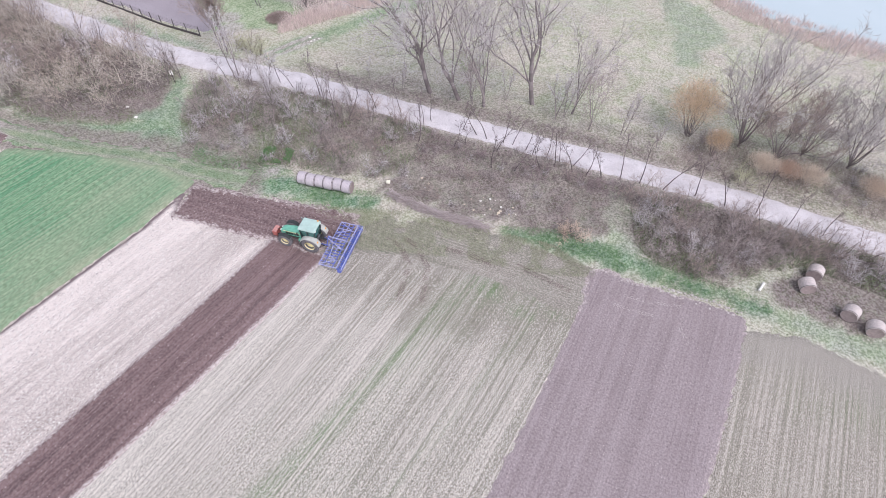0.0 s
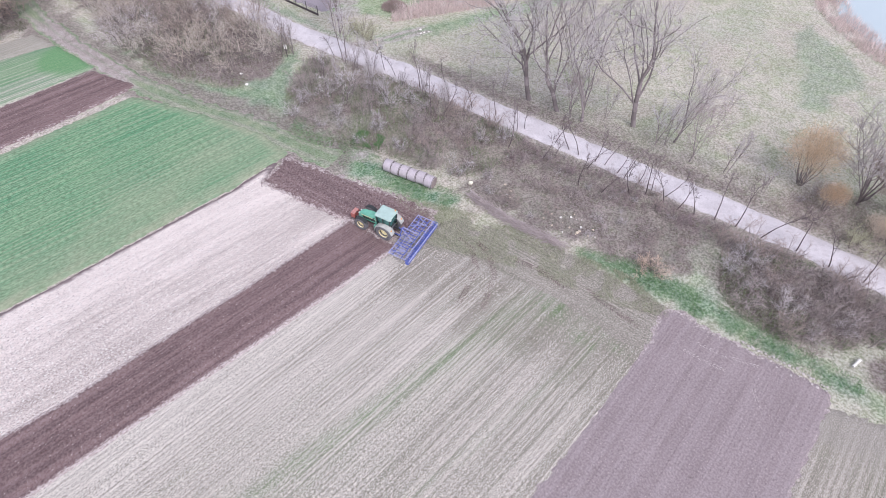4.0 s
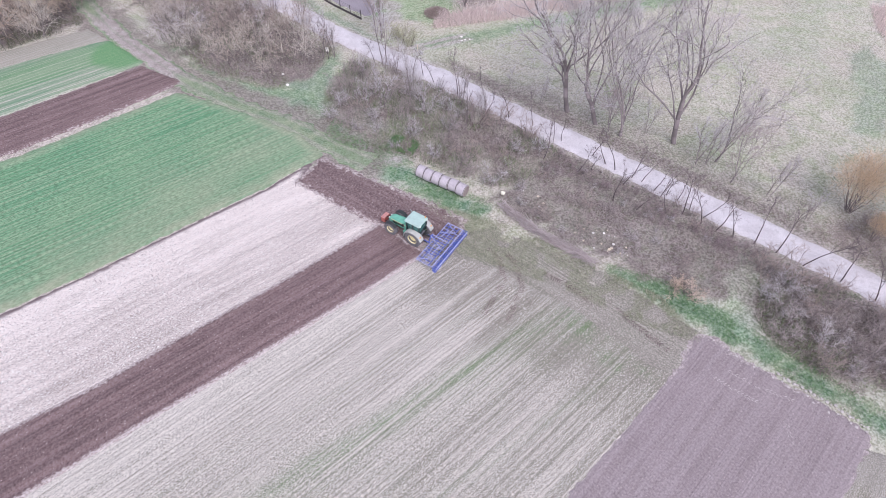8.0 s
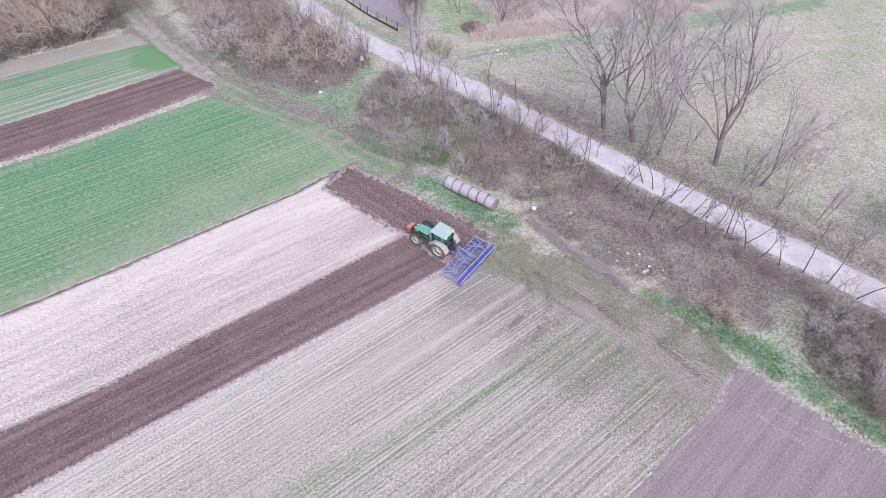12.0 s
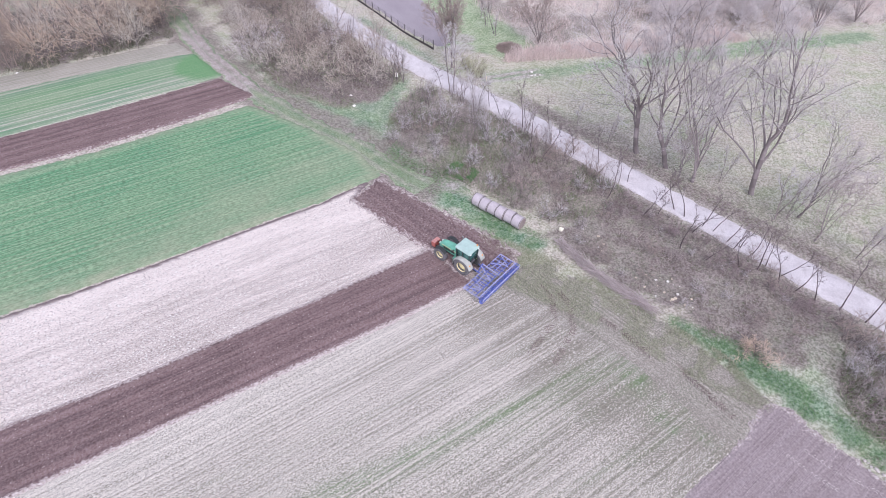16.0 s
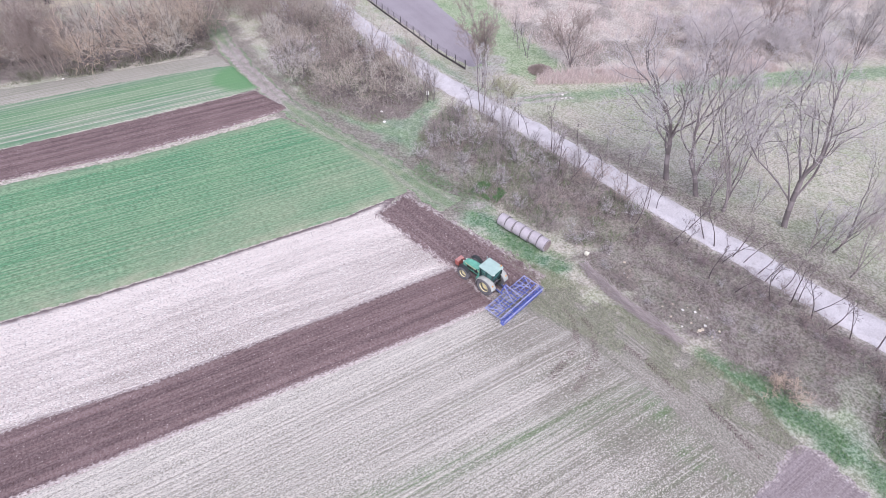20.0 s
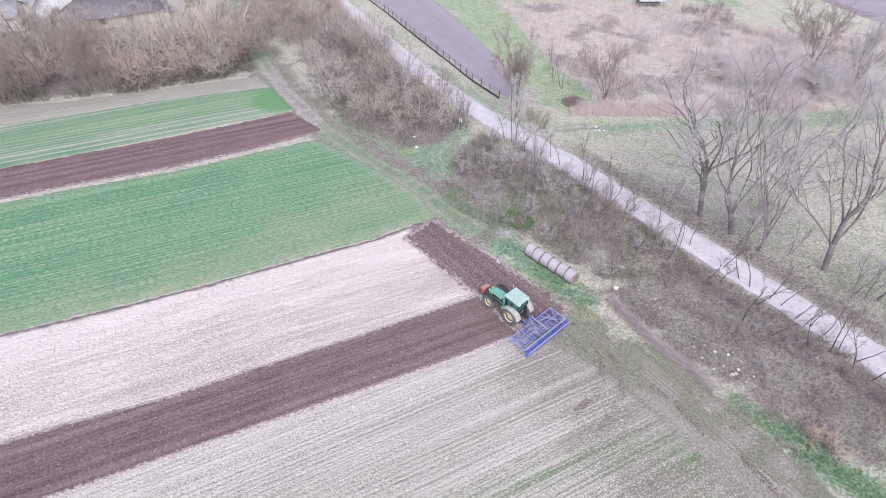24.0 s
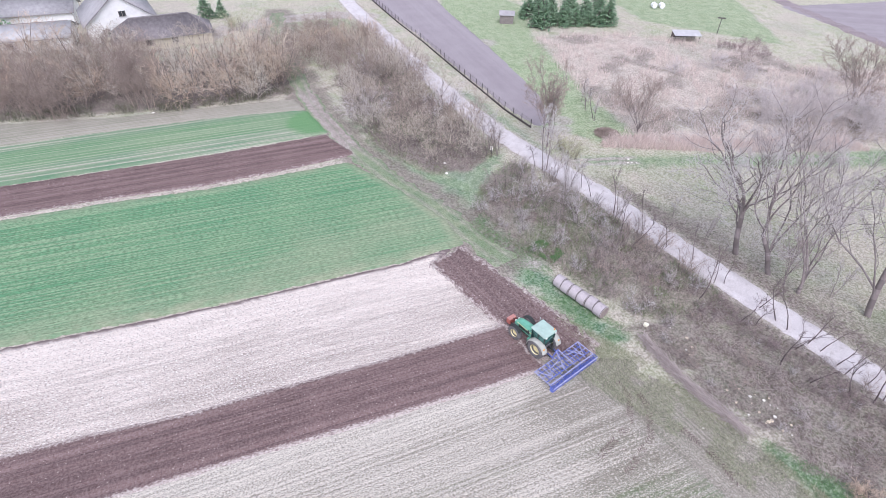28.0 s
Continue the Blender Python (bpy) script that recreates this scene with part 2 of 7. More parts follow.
def stubble_material(name, soil, straw, row=1.05, cover=0.5, green=(0.115, 0.17, 0.08), contrast=0.26, row_weight=0.34, wide_weight=0.12, tram=0.75, grain=0.8, along=1.0, flecks=0.8, line_weight=0.5):
    """Straw rows along the object's y axis over soil, with weeds where the green value says."""
    m = Mat(name, 0.92, 0, 0.2)
    rows = m.rng(m.wave(row, 2.2, 1.2, (1.0, 0.08)), 0.1, 0.9)
    streak = m.rng(m.noise(1.0, 3, (4.3 if along < 2 else 2.2, 0.022 * along), 0.65), 0.36, 0.64)
    speck = m.noise(13.0, 3, (1.0, 0.55), 0.75)
    chaff = m.rng(speck, 0.42, 0.58)
    dash = m.noise(3.2, 2, (2.2, 0.35))
    wide = m.noise(0.6, 3, (1.0, 0.04 * along))
    h = m.mul(m.mul(rows, m.rng(m.noise(1.0, 3, (0.7, 0.12)), 0.36, 0.62, row_weight * 0.3, row_weight)), m.mul(m.mul(streak, line_weight), m.mul(chaff, 0.62 * grain), "ADD"), "ADD")
    h = m.mul(m.mul(h, m.mul(wide, wide_weight), "ADD"), m.mul(dash, 0.35), "ADD")
    h = m.mul(h, m.mul(m.attr("straw"), 0.4), "ADD")
    lo = 0.5 * (row_weight * 0.65 + line_weight + 0.35 + 0.62 * grain + wide_weight) + (0.5 - cover) * 0.6
    k = m.mix(m.rng(h, lo - contrast, lo + contrast), soil, straw)
    # thin dark lines left by the drill, at uneven gaps
    drill = m.mul(m.noise(1.0, 1, (2.6, 0.009)), 0.5, "SUBTRACT")
    drill = m.rng(m.mul(drill, drill), 0.0, 0.0009, tram, 0)
    k = m.mix(m.mul(drill, m.rng(speck, 0.40, 0.60, 1.0, 0.25)), k, tuple(v * 0.8 for v in soil))
    weed = m.mul(m.attr("green"), m.rng(m.mul(m.mul(chaff, 0.4), m.mul(streak, 0.6), "ADD"), 0.25, 0.7, 1.0, 0.15))
    k = m.mix(weed, k, m.mix(m.rng(speck, 0.4, 0.6), tuple(v * 0.75 for v in green), tuple(v * 1.45 for v in green)))
    k = m.mix(m.rng(m.noise(9.0, 3, (1.0, 0.6)), 0.56, 0.64, 0, flecks), k, tuple(v * 0.6 for v in soil))
    k = m.mix(m.rng(m.noise(8.5, 3, (1.0, 0.5)), 0.57, 0.65, 0, flecks), k, tuple(min(0.85, v * 1.25) for v in straw))
    k = m.mix(m.rng(m.mul(m.attr("worn"), m.mul(dash, 0.4), "ADD"), 0.45, 0.9), k, m.mix(m.rng(speck, 0.38, 0.62), (0.23, 0.21, 0.175), (0.50, 0.46, 0.41)))
    k = m.mix(m.attr("rim"), k, (0.16, 0.115, 0.12))
    m.color(k)
    m.bump(h, 0.12, 0.6)
    return m.m


def striped_material():
    """Green crop with thin dry lines of uneven width and spacing."""
    m = Mat("striped_crop", 0.88, 0, 0.22)
    thin, wide = m.noise(1.0, 3, (2.3, 0.008), 0.6), m.noise(1.0, 2, (0.35, 0.012))
    fine, patch = m.noise(5.0, 4, None, 0.7), m.noise(0.10, 3)
    k = m.mix(m.rng(wide, 0.35, 0.65), (0.12, 0.255, 0.15), (0.27, 0.35, 0.24))
    k = m.mix(m.rng(patch, 0.4, 0.65, 0, 0.6), k, (0.30, 0.36, 0.24))
    k = m.mix(m.rng(m.mul(thin, m.mul(wide, 0.35), "ADD"), 0.655, 0.76, 0, 0.9), k, (0.54, 0.50, 0.43))
    k = m.mix(m.rng(fine, 0.38, 0.62, 0.45, 0), k, (0.09, 0.13, 0.07))
    k = m.mix(m.attr("green"), k, m.mix(m.rng(fine, 0.4, 0.6), (0.09, 0.23, 0.10), (0.17, 0.31, 0.14)))
    m.color(k)
    m.bump(m.mul(fine, thin, "ADD"), 0.12, 0.6)
    return m.m


def crop_material():
    m = Mat("young_crop", 0.85, 0, 0.25)
    rows = m.noise(1.0, 2, (3.6, 0.016))
    fine = m.noise(4.5, 5, (1.0, 0.5), 0.7)
    patch = m.noise(0.12, 3)
    k = m.mix(m.rng(patch, 0.35, 0.65), (0.10, 0.27, 0.14), (0.155, 0.315, 0.165))
    k = m.mix(m.rng(rows, 0.44, 0.57, 0, 0.75), k, (0.30, 0.40, 0.25))
    k = m.mix(m.rng(fine, 0.41, 0.56, 0.6, 0), k, (0.06, 0.11, 0.06))
    k = m.mix(m.attr("bare"), k, m.mix(m.rng(fine, 0.4, 0.6), (0.27, 0.29, 0.19), (0.36, 0.36, 0.26)))
    m.color(k)
    m.bump(m.mul(fine, rows, "ADD"), 0.12, 0.7)
    return m.m


def road_material():
    m = Mat("worn_lane_surface", 0.9, 0, 0.25)
    fine = m.noise(9.0, 4)
    k = m.mix(m.rng(m.noise(0.5, 4), 0.35, 0.65), (0.58, 0.54, 0.545), (0.69, 0.65, 0.655))
    k = m.mix(m.rng(m.noise(1.8, 4), 0.56, 0.74, 0, 0.45), k, (0.32, 0.285, 0.28))
    k = m.mix(m.rng(fine, 0.35, 0.65, 0, 0.3), k, (0.24, 0.22, 0.22))
    m.color(k)
    m.bump(fine, 0.03, 0.5)
    return m.m


def bark_material(name, dark, light):
    m = Mat(name, 0.9, 0, 0.2)
    k = m.mix(m.rng(m.noise(2.0, 4, (1.0, 1.0, 0.3)), 0.35, 0.65), dark, light)
    k = m.mix(m.rng(m.random(), 0, 1, 0, 0.5), k, tuple(min(0.8, v * 1.4) for v in light))
    k = m.mix(m.rng(m.island(), 0, 1, 0, 0.6), k, tuple(v * 0.62 for v in dark))
    m.color(k)
    return m.m


GROUND = ground_material()
SOIL_DARK = soil_material("tilled_dark_soil", (0.115, 0.072, 0.071), (0.215, 0.145, 0.14), grain=0.17)
SOIL_ROUGH = soil_material("rough_headland_soil", (0.125, 0.078, 0.076), (0.215, 0.145, 0.14), 0.8, 5.0, 0.2, 0.26, 0.3)
SOIL_FAR = soil_material("far_grey_soil", (0.25, 0.205, 0.215), (0.32, 0.27, 0.28), 0.6, 4.0, 0.1, 0.2, 0.3)
SOIL_MAUVE = soil_material("harrowed_soil", (0.255, 0.207, 0.208), (0.315, 0.262, 0.262), 1.2, 7.0, 0.08, 0.21, 0.35)
STUBBLE_PALE = stubble_material("bleached_stubble", (0.31, 0.255, 0.23), (0.78, 0.69, 0.63), 0.5, 0.56, contrast=0.42, row_weight=0.05, line_weight=0.3, wide_weight=0.75, tram=0.12, along=4.0)
STRIPED = striped_material()
STUBBLE = stubble_material("row_stubble", (0.245, 0.22, 0.178), (0.71, 0.65, 0.575), 0.84, 0.45, contrast=0.40, row_weight=0.30, tram=0.45, grain=1.4, flecks=0.65, line_weight=0.54, green=(0.155, 0.225, 0.11))
STUBBLE_DULL = stubble_material("dull_row_stubble", (0.25, 0.22, 0.18), (0.58, 0.525, 0.46), 0.62, 0.48, contrast=0.42, row_weight=0.34, grain=1.2, flecks=0.6, line_weight=0.34, green=(0.16, 0.215, 0.11))
TRAMPLED = stubble_material("trampled_stubble", (0.205, 0.185, 0.15), (0.51, 0.465, 0.405), 0.8, 0.46, contrast=0.40, row_weight=0.16, line_weight=0.35, tram=0.2, green=(0.18, 0.205, 0.135), grain=1.1, flecks=0.7)
FALLOW = stubble_material("fallow_grass", (0.35, 0.315, 0.27), (0.47, 0.43, 0.38), 0.4, 0.5, contrast=0.5, row_weight=0.1, tram=0.1, grain=0.6, flecks=0.3)
CROP = crop_material()
ROAD = road_material()
ASPHALT = soil_material("grey_lot_surface", (0.30, 0.265, 0.285), (0.345, 0.31, 0.33), 0.3, 9.0, 0.0, 0.14, 0.0)
BARK_GREY = bark_material("grey_bark", (0.20, 0.165, 0.16), (0.34, 0.29, 0.28))
BARK_TRUNK = bark_material("tall_tree_bark", (0.19, 0.16, 0.157), (0.34, 0.295, 0.287))
BARK_DARK = bark_material("dark_bark", (0.15, 0.12, 0.12), (0.26, 0.215, 0.215))
TWIG_GREY = bark_material("grey_twigs", (0.34, 0.285, 0.27), (0.50, 0.43, 0.41))
TWIG_BROWN = bark_material("brown_twigs", (0.31, 0.245, 0.215), (0.46, 0.375, 0.335))
TWIG_ORANGE = bark_material("orange_twigs", (0.66, 0.465, 0.30), (0.80, 0.61, 0.43))
TWIG_RUST = bark_material("rust_twigs", (0.62, 0.45, 0.34), (0.78, 0.60, 0.48))
TWIG_BUD = bark_material("budding_twigs", (0.44, 0.43, 0.28), (0.60, 0.58, 0.42))
TWIG_PINK = bark_material("pinkish_willow_twigs", (0.60, 0.515, 0.505), (0.80, 0.715, 0.695))
TWIG_TAN = bark_material("tan_twigs", (0.52, 0.43, 0.36), (0.72, 0.615, 0.52))
BARK_BLACK = bark_material("blackish_bark", (0.12, 0.095, 0.095), (0.20, 0.165, 0.165))
TWIG_PLUM = bark_material("plum_brown_twigs", (0.25, 0.185, 0.19), (0.38, 0.30, 0.30))
TWIG_MAUVE = bark_material("mauve_twigs", (0.52, 0.46, 0.45), (0.68, 0.62, 0.605))
TWIG_DARK = bark_material("dark_twigs", (0.16, 0.125, 0.125), (0.27, 0.22, 0.22))
TWIG_PALE = bark_material("pale_twigs", (0.45, 0.40, 0.385), (0.62, 0.56, 0.54))

# ---- the plan ----
LANE = [(-190, 141), (-152, 121.5), (-111, 99.2), (-94, 91.2), (-79, 84.0), (-67, 78.2), (-56.5, 73.4), (-44.5, 68.7), (-33.6, 65.7), (-26, 64.0),
        (-17, 61.1), (-9, 58.4), (-1.5, 56.0), (9, 52.6), (16, 50.4), (22.3, 48.4), (28.5, 46.2), (37.2, 42.6), (46, 39.2), (62, 33.2), (120, 11.5)]
TRACK = [(-122, 84), (-103, 69), (-82.5, 59.5), (-73.5, 55.2), (-66, 52.5), (-56.5, 49.2), (-47, 47.2), (-38, 46.6), (-31.5, 44.4), (-26, 43.6)]
GRASS_LANE = [(-33, 66.5), (-30.5, 68.3), (-24, 75.0), (-13, 83.4), (4, 100), (40, 132), (90, 170)]
BRUSH_A = [(-33.5, 48.8), (-24, 46.3), (-20, 46.6), (-11, 45.2), (-8, 46.5), (-6, 50), (-4, 54), (-17, 59), (-31, 63), (-37, 62), (-37.5, 56)]
BRUSH_LOW = [(-10, 43), (0, 40.5), (12, 38), (16, 39), (17, 46), (12, 49.8), (-4, 54.3), (-7, 50)]
BRUSH_B = [(19.0, 38), (21, 35.2), (27, 32.8), (31, 35), (36, 36.3), (44, 32.5), (56, 30), (58, 32), (46, 37), (30, 43), (22, 44.6), (19.4, 44.0)]
BRUSH_LEFT = [(-57, 52.5), (-50, 51.5), (-44, 52.3), (-40.5, 57), (-41, 63.5), (-58, 71.3), (-74, 79), (-84, 82), (-80, 66), (-70, 59.5)]
BRUSH_FAR = [(-150, -10), (-122, 6), (-106, 20.5), (-99, 29.5), (-90, 40), (-85, 49), (-80.5, 56.5), (-88, 63), (-98, 66), (-116, 46), (-131, 26), (-160, 0)]
BRUSH_SHORE = [(24, 51.5), (46, 43.5), (60, 39), (62, 44), (46, 52), (32, 56)]
LAKE = [(39.2, 101), (41.4, 96.5), (43.4, 92.6), (47.2, 88.6), (54.6, 84.2), (62.3, 79.9), (75, 73), (120, 50), (200, 60), (220, 190), (120, 220), (60, 170), (42, 122), (39.6, 110)]
REEDS = [(-27.5, 77.5), (-14, 88.2), (3.5, 104.5), (40, 137), (20, 160), (-15, 133), (-24, 141), (-52, 127), (-66, 112), (-57, 104), (-41, 91.5), (-27.5, 82.5)]
GARDEN = [(-96, 115), (-82, 104), (-62, 92), (-45, 83), (-40.5, 75), (-32, 76.5), (-27.5, 78), (-27.5, 83), (-41, 92), (-57, 105), (-66, 113), (-80, 130), (-110, 140)]

# ---- ground: one sheet to the horizon ----
def ground_sheet():
    def axis(lo, hi, cell):
        mid = np.arange(lo, hi + 0.01, cell)
        out = np.array([8, 20, 45, 100, 220, 500, 1100, 2600.0])
        return np.concatenate([lo - out[::-1], mid, hi + out])
    xs, ys = axis(-165, 85, 0.62), axis(-45, 185, 0.62)
    x, y = np.meshgrid(xs, ys)
    far = np.maximum(np.abs(x + 40) - 125, 0) + np.maximum(np.abs(y - 70) - 115, 0)
    rough = fbm(x * 0.35, y * 0.35, 5) - 0.5
    z = rough * 0.16 + (fbm(x * 1.5, y * 1.5, 9, 2) - 0.5) * 0.12
    lake = signed(LAKE, x, y)
    z = np.where(far > 0, 0, z) - 0.10
    z = z - 0.7 * step(lake, -1.0, 1.5)
    flat = step(np.maximum(signed(FIELDS_ALL, x, y), 2.6 - near_line(LANE, x, y)), -1.0, 0.5)
    z = z * (1 - flat) - 0.12 * flat
    me = mesh_from("ground", np.stack([x, y, z], -1).reshape(-1, 3), grid_faces(len(xs), len(ys)), GROUND, True)
    wob = (fbm(x * 0.5, y * 0.5, 21) - 0.5) * 3.2
    fine = (fbm(x * 1.6, y * 1.6, 31) - 0.5) * 1.6
    litter = np.zeros_like(x)
    for poly in (BRUSH_A, BRUSH_LOW, BRUSH_B, BRUSH_LEFT, BRUSH_FAR, BRUSH_SHORE):
        litter = np.maximum(litter, step(signed(poly, x, y) + wob + fine, -0.7, 0.9))
    litter = np.maximum(litter, 0.42 * step(3.6 - near_line([(-16, 64.5), (-5, 61.3), (12, 57.2), (28, 51.5)], x, y) + wob * 1.6, 0.0, 2.6))
    dirt = step(1.35 - near_line(TRACK, x, y) + fine * 0.9, 0.0, 0.9) * (0.05 + 0.4 * step(-x, 52, 58) * step(x, -84, -76))
    for off in (-0.85, 0.85):
        rut = [(a + off * 0.35, b + off * 0.94) for a, b in TRACK]
        dirt = np.maximum(dirt, step(0.45 - near_line(rut, x, y) + fine * 0.35, -0.15, 0.3) * (0.3 + 0.6 * step(-x, 52, 58) * step(x, -84, -76)))
    dirt = np.maximum(dirt, step(2.5 - near_line(LANE, x, y) + fine * 0.7, -0.2, 0.6) * 0.8)
    for off in (-0.8, 0.8):
        rut = [(a + off * 0.6, b - off * 0.7) for a, b in GRASS_LANE[:3]]
        dirt = np.maximum(dirt, step(0.5 - near_line(rut, x, y) + fine * 0.5, -0.1, 0.3) * 0.9)
    dirt = np.maximum(dirt, 0.8 * step(1.0 - np.hypot((x + 22.6) * 0.7, (y - 44.9) * 1.3) / 1.3 + fine * 0.3, 0, 0.4))
    for bx, by, br in ((-37.4, 76.2, 2.4), (-38.8, 79.4, 2.2), (-71, 101.5, 3.0), (-24.8, 73.3, 0.9), (-23.4, 74.6, 0.8), (-30.9, 68.1, 1.0), (-29.0, 69.5, 0.7)):
        dirt = np.maximum(dirt, 0.8 * step(1.0 - np.hypot(x - bx, y - by) / br + fine * 0.3, 0, 0.4))
    dirt = np.maximum(dirt, 0.95 * step(3.2 - near_line([(-104, 97), (-111.5, 92), (-117, 82), (-121, 70), (-119, 63)], x, y) + fine * 0.6, 0, 0.8))
    litter = np.maximum(litter, 0.85 * step(1.0 - np.abs(near_line(LANE, x, y) - 3.4) / 1.6 + fine * 0.4, 0, 0.5) * step(x, -28, -20) * step(-x, -60, -20))
    litter = np.maximum(litter, 0.9 * step(signed([(31, 32.5), (35, 30.4), (38.5, 28.2), (44, 26), (44, 36), (37, 36), (31, 33.5)], x, y) + fine + wob * 0.5, 0, 1))
    litter = np.maximum(litter, 0.75 * step(4.6 - near_line(TRACK, x, y) + wob, 0, 2.0))
    litter = np.maximum(litter, 0.5 * step(signed([(14.5, 45.5), (16.5, 39), (19.5, 37), (20, 40), (19, 46)], x, y) + fine, -0.5, 1))
    green = np.zeros_like(x)
    verge = [(-34, 46), (-28, 43.4), (-23, 41.5), (-15, 40.2), (-9, 39.2), (-9, 41.6), (-15, 43.2), (-20.5, 45), (-27, 46.6), (-33, 49.5)]
    right = [(3.5, 38.0), (10, 35.8), (16.5, 33.6), (22, 31.8), (28, 29.9), (31.0, 29.2), (31.5, 30.2), (29, 31.2), (22, 34.2), (16, 37.6), (10, 38.8)]
    for poly, w in ((verge, 1.0), (right, 0.9), (GARDEN, 0.85), ([(-24.5, 47.3), (-21.5, 46.6), (-20.8, 48.3), (-23.5, 49.4)], 1.0),
                    ([(-52, 51), (-40, 47), (-33, 47), (-38, 52), (-43, 53)], 0.9),
                    ([(-66, 55), (-63, 53), (-58, 54), (-62, 58)], 0.9), ([(-30, 67.8), (-26, 70.9), (-10.5, 84.3), (5, 98), (22, 113), (20, 116), (2, 101.4), (-13, 86.8), (-28, 73.4), (-31, 70)], 0.8),
                    ([(-60, 76), (-36, 67.6), (-35, 69), (-58, 79)], 0.6), ([(-40, 62), (-33, 50), (-24, 47), (-20, 52), (-30, 60)], 0.6), ([(-60, 52), (-44, 48.8), (-34, 46.8), (-24, 44.5), (-20, 45.5), (-24, 48), (-33, 49.5), (-40, 54), (-46, 52.5), (-58, 55)], 0.9), ([(29.5, 72), (33, 71.5), (36.5, 78), (39.5, 79), (40, 85), (37, 90), (34, 96), (31, 92), (31, 80)], 0.5), ([(-45, 54), (-37, 48.6), (-33, 51.5), (-37, 58), (-39.5, 64), (-43, 61)], 0.75),
                    ([(-118, 78), (-104, 78), (-98, 88), (-106, 93), (-120, 86)], 0.6), ([(-52, 140), (-20, 145), (-40, 175), (-75, 160)], 0.7), ([(-78, 60), (-58, 51), (-45, 48.5), (-36, 48), (-30, 45.5), (-36, 44.5), (-56, 48), (-70, 53)], 0.8), ([(28, 29.5), (40, 24), (48, 21), (48, 26), (38, 28.5), (30, 31)], 0.5), ([(14.5, 45.5), (16, 38), (20, 35), (20, 40), (19, 46)], 0.45)):
        green = np.maximum(green, w * step(signed(poly, x, y) + wob * 0.6 + fine * 0.7, -0.6, 1.0))
    green = np.maximum(green, 0.16 * step(fbm(x * 0.12, y * 0.12, 71), 0.52, 0.7))
    dry = step(signed(REEDS, x, y) + wob, -1, 2)
    litter = np.maximum(litter, dry * 0.6 * step(fbm(x * 0.16, y * 0.16, 131), 0.52, 0.68))
    litter = np.maximum(litter, 0.8 * step(signed([(-31, 127), (-24, 133.5), (-18, 126), (-25, 120)], x, y) + wob, -1, 2))
    dry = np.maximum(dry, 0.9 * step(4.2 + lake + wob, 0, 2.0) * (lake < 0.5))
    dry = np.maximum(dry, 0.5 * step(fbm(x * 0.2, y * 0.2, 55), 0.5, 0.66))
    for line in ([(-30.8, 42.4), (-34.2, 35), (-37.7, 29.1), (-43.2, 19.2), (-48.5, 10.6), (-53.9, 2.2), (-80.5, -41)], [(-55.7, 47.5), (-60, 39.4), (-65.2, 29.2), (-71.8, 19.2), (-77.7, 9.2), (-104, -41)], [(11.5, 27.2), (3.5, 10.5), (-20, -41)]):
        dry = np.maximum(dry, step(0.75 - near_line(line, x, y), 0, 0.6))
        green = green * (1 - 0.8 * step(0.75 - near_line(line, x, y), 0, 0.6))
    lush = np.zeros_like(x)
    for poly, w in ((GARDEN, 0.9), ([(-30, 67.8), (-26, 70.9), (-10.5, 84.3), (5, 98), (22, 113), (20, 117), (2, 102.4), (-13, 87.6), (-28, 74), (-31, 70)], 0.3), ([(-52, 140), (-20, 145), (-40, 175), (-75, 160)], 0.8), ([(-116, 78), (-104, 79), (-98, 88), (-106, 93), (-114, 88)], 0.7),
                    ([(-66, 56), (-63, 53.5), (-58, 54), (-50, 51), (-44, 50.5), (-38, 52), (-42, 54), (-58, 57.5)], 0.25)):
        lush = np.maximum(lush, w * step(signed(poly, x, y) + wob * 0.4 + fine * 0.6, -0.4, 0.8))
    for bx, by, br in ((33.4, 31.8, 2.0), (36.4, 30.8, 2.6), (39, 29.4, 2.2), (36, 33, 2.6)):
        litter = np.maximum(litter, step(1.0 - np.hypot(x - bx, y - by) / br + fine * 0.25, 0, 0.4))
    litter = litter * (1 - 0.7 * step(signed(BRUSH_SHORE, x, y) + 1.5, 0, 2))
    litter = litter * (1 - 0.5 * step(signed(BRUSH_A, x, y), 0, 1) * step(fbm(x * 0.4, y * 0.4, 141), 0.36, 0.54))
    low = step(signed(BRUSH_LOW, x, y), 0, 1.5)
    litter = litter * (1 - 0.3 * low * step(fbm(x * 0.45, y * 0.45, 143), 0.42, 0.58))
    green = np.maximum(green, 0.5 * low * step(fbm(x * 0.3, y * 0.3, 144), 0.5, 0.64))
    for key, v in (("litter", litter), ("dirt", dirt), ("green", green * (1 - litter * 0.5)), ("dry", dry), ("lush", lush)):
        give(me, key, v)
    return tagged(new("ground", me), "rough spring meadow with dead grass, brush litter and green verges", "ground", kind="structure")


FIELDS_ALL = [(-92, -40), (-78, 53), (-56, 48.5), (-31, 42.5), (-12, 38.5), (13, 31.5), (27, 29), (40, 23), (40, -40)]
ground_sheet()


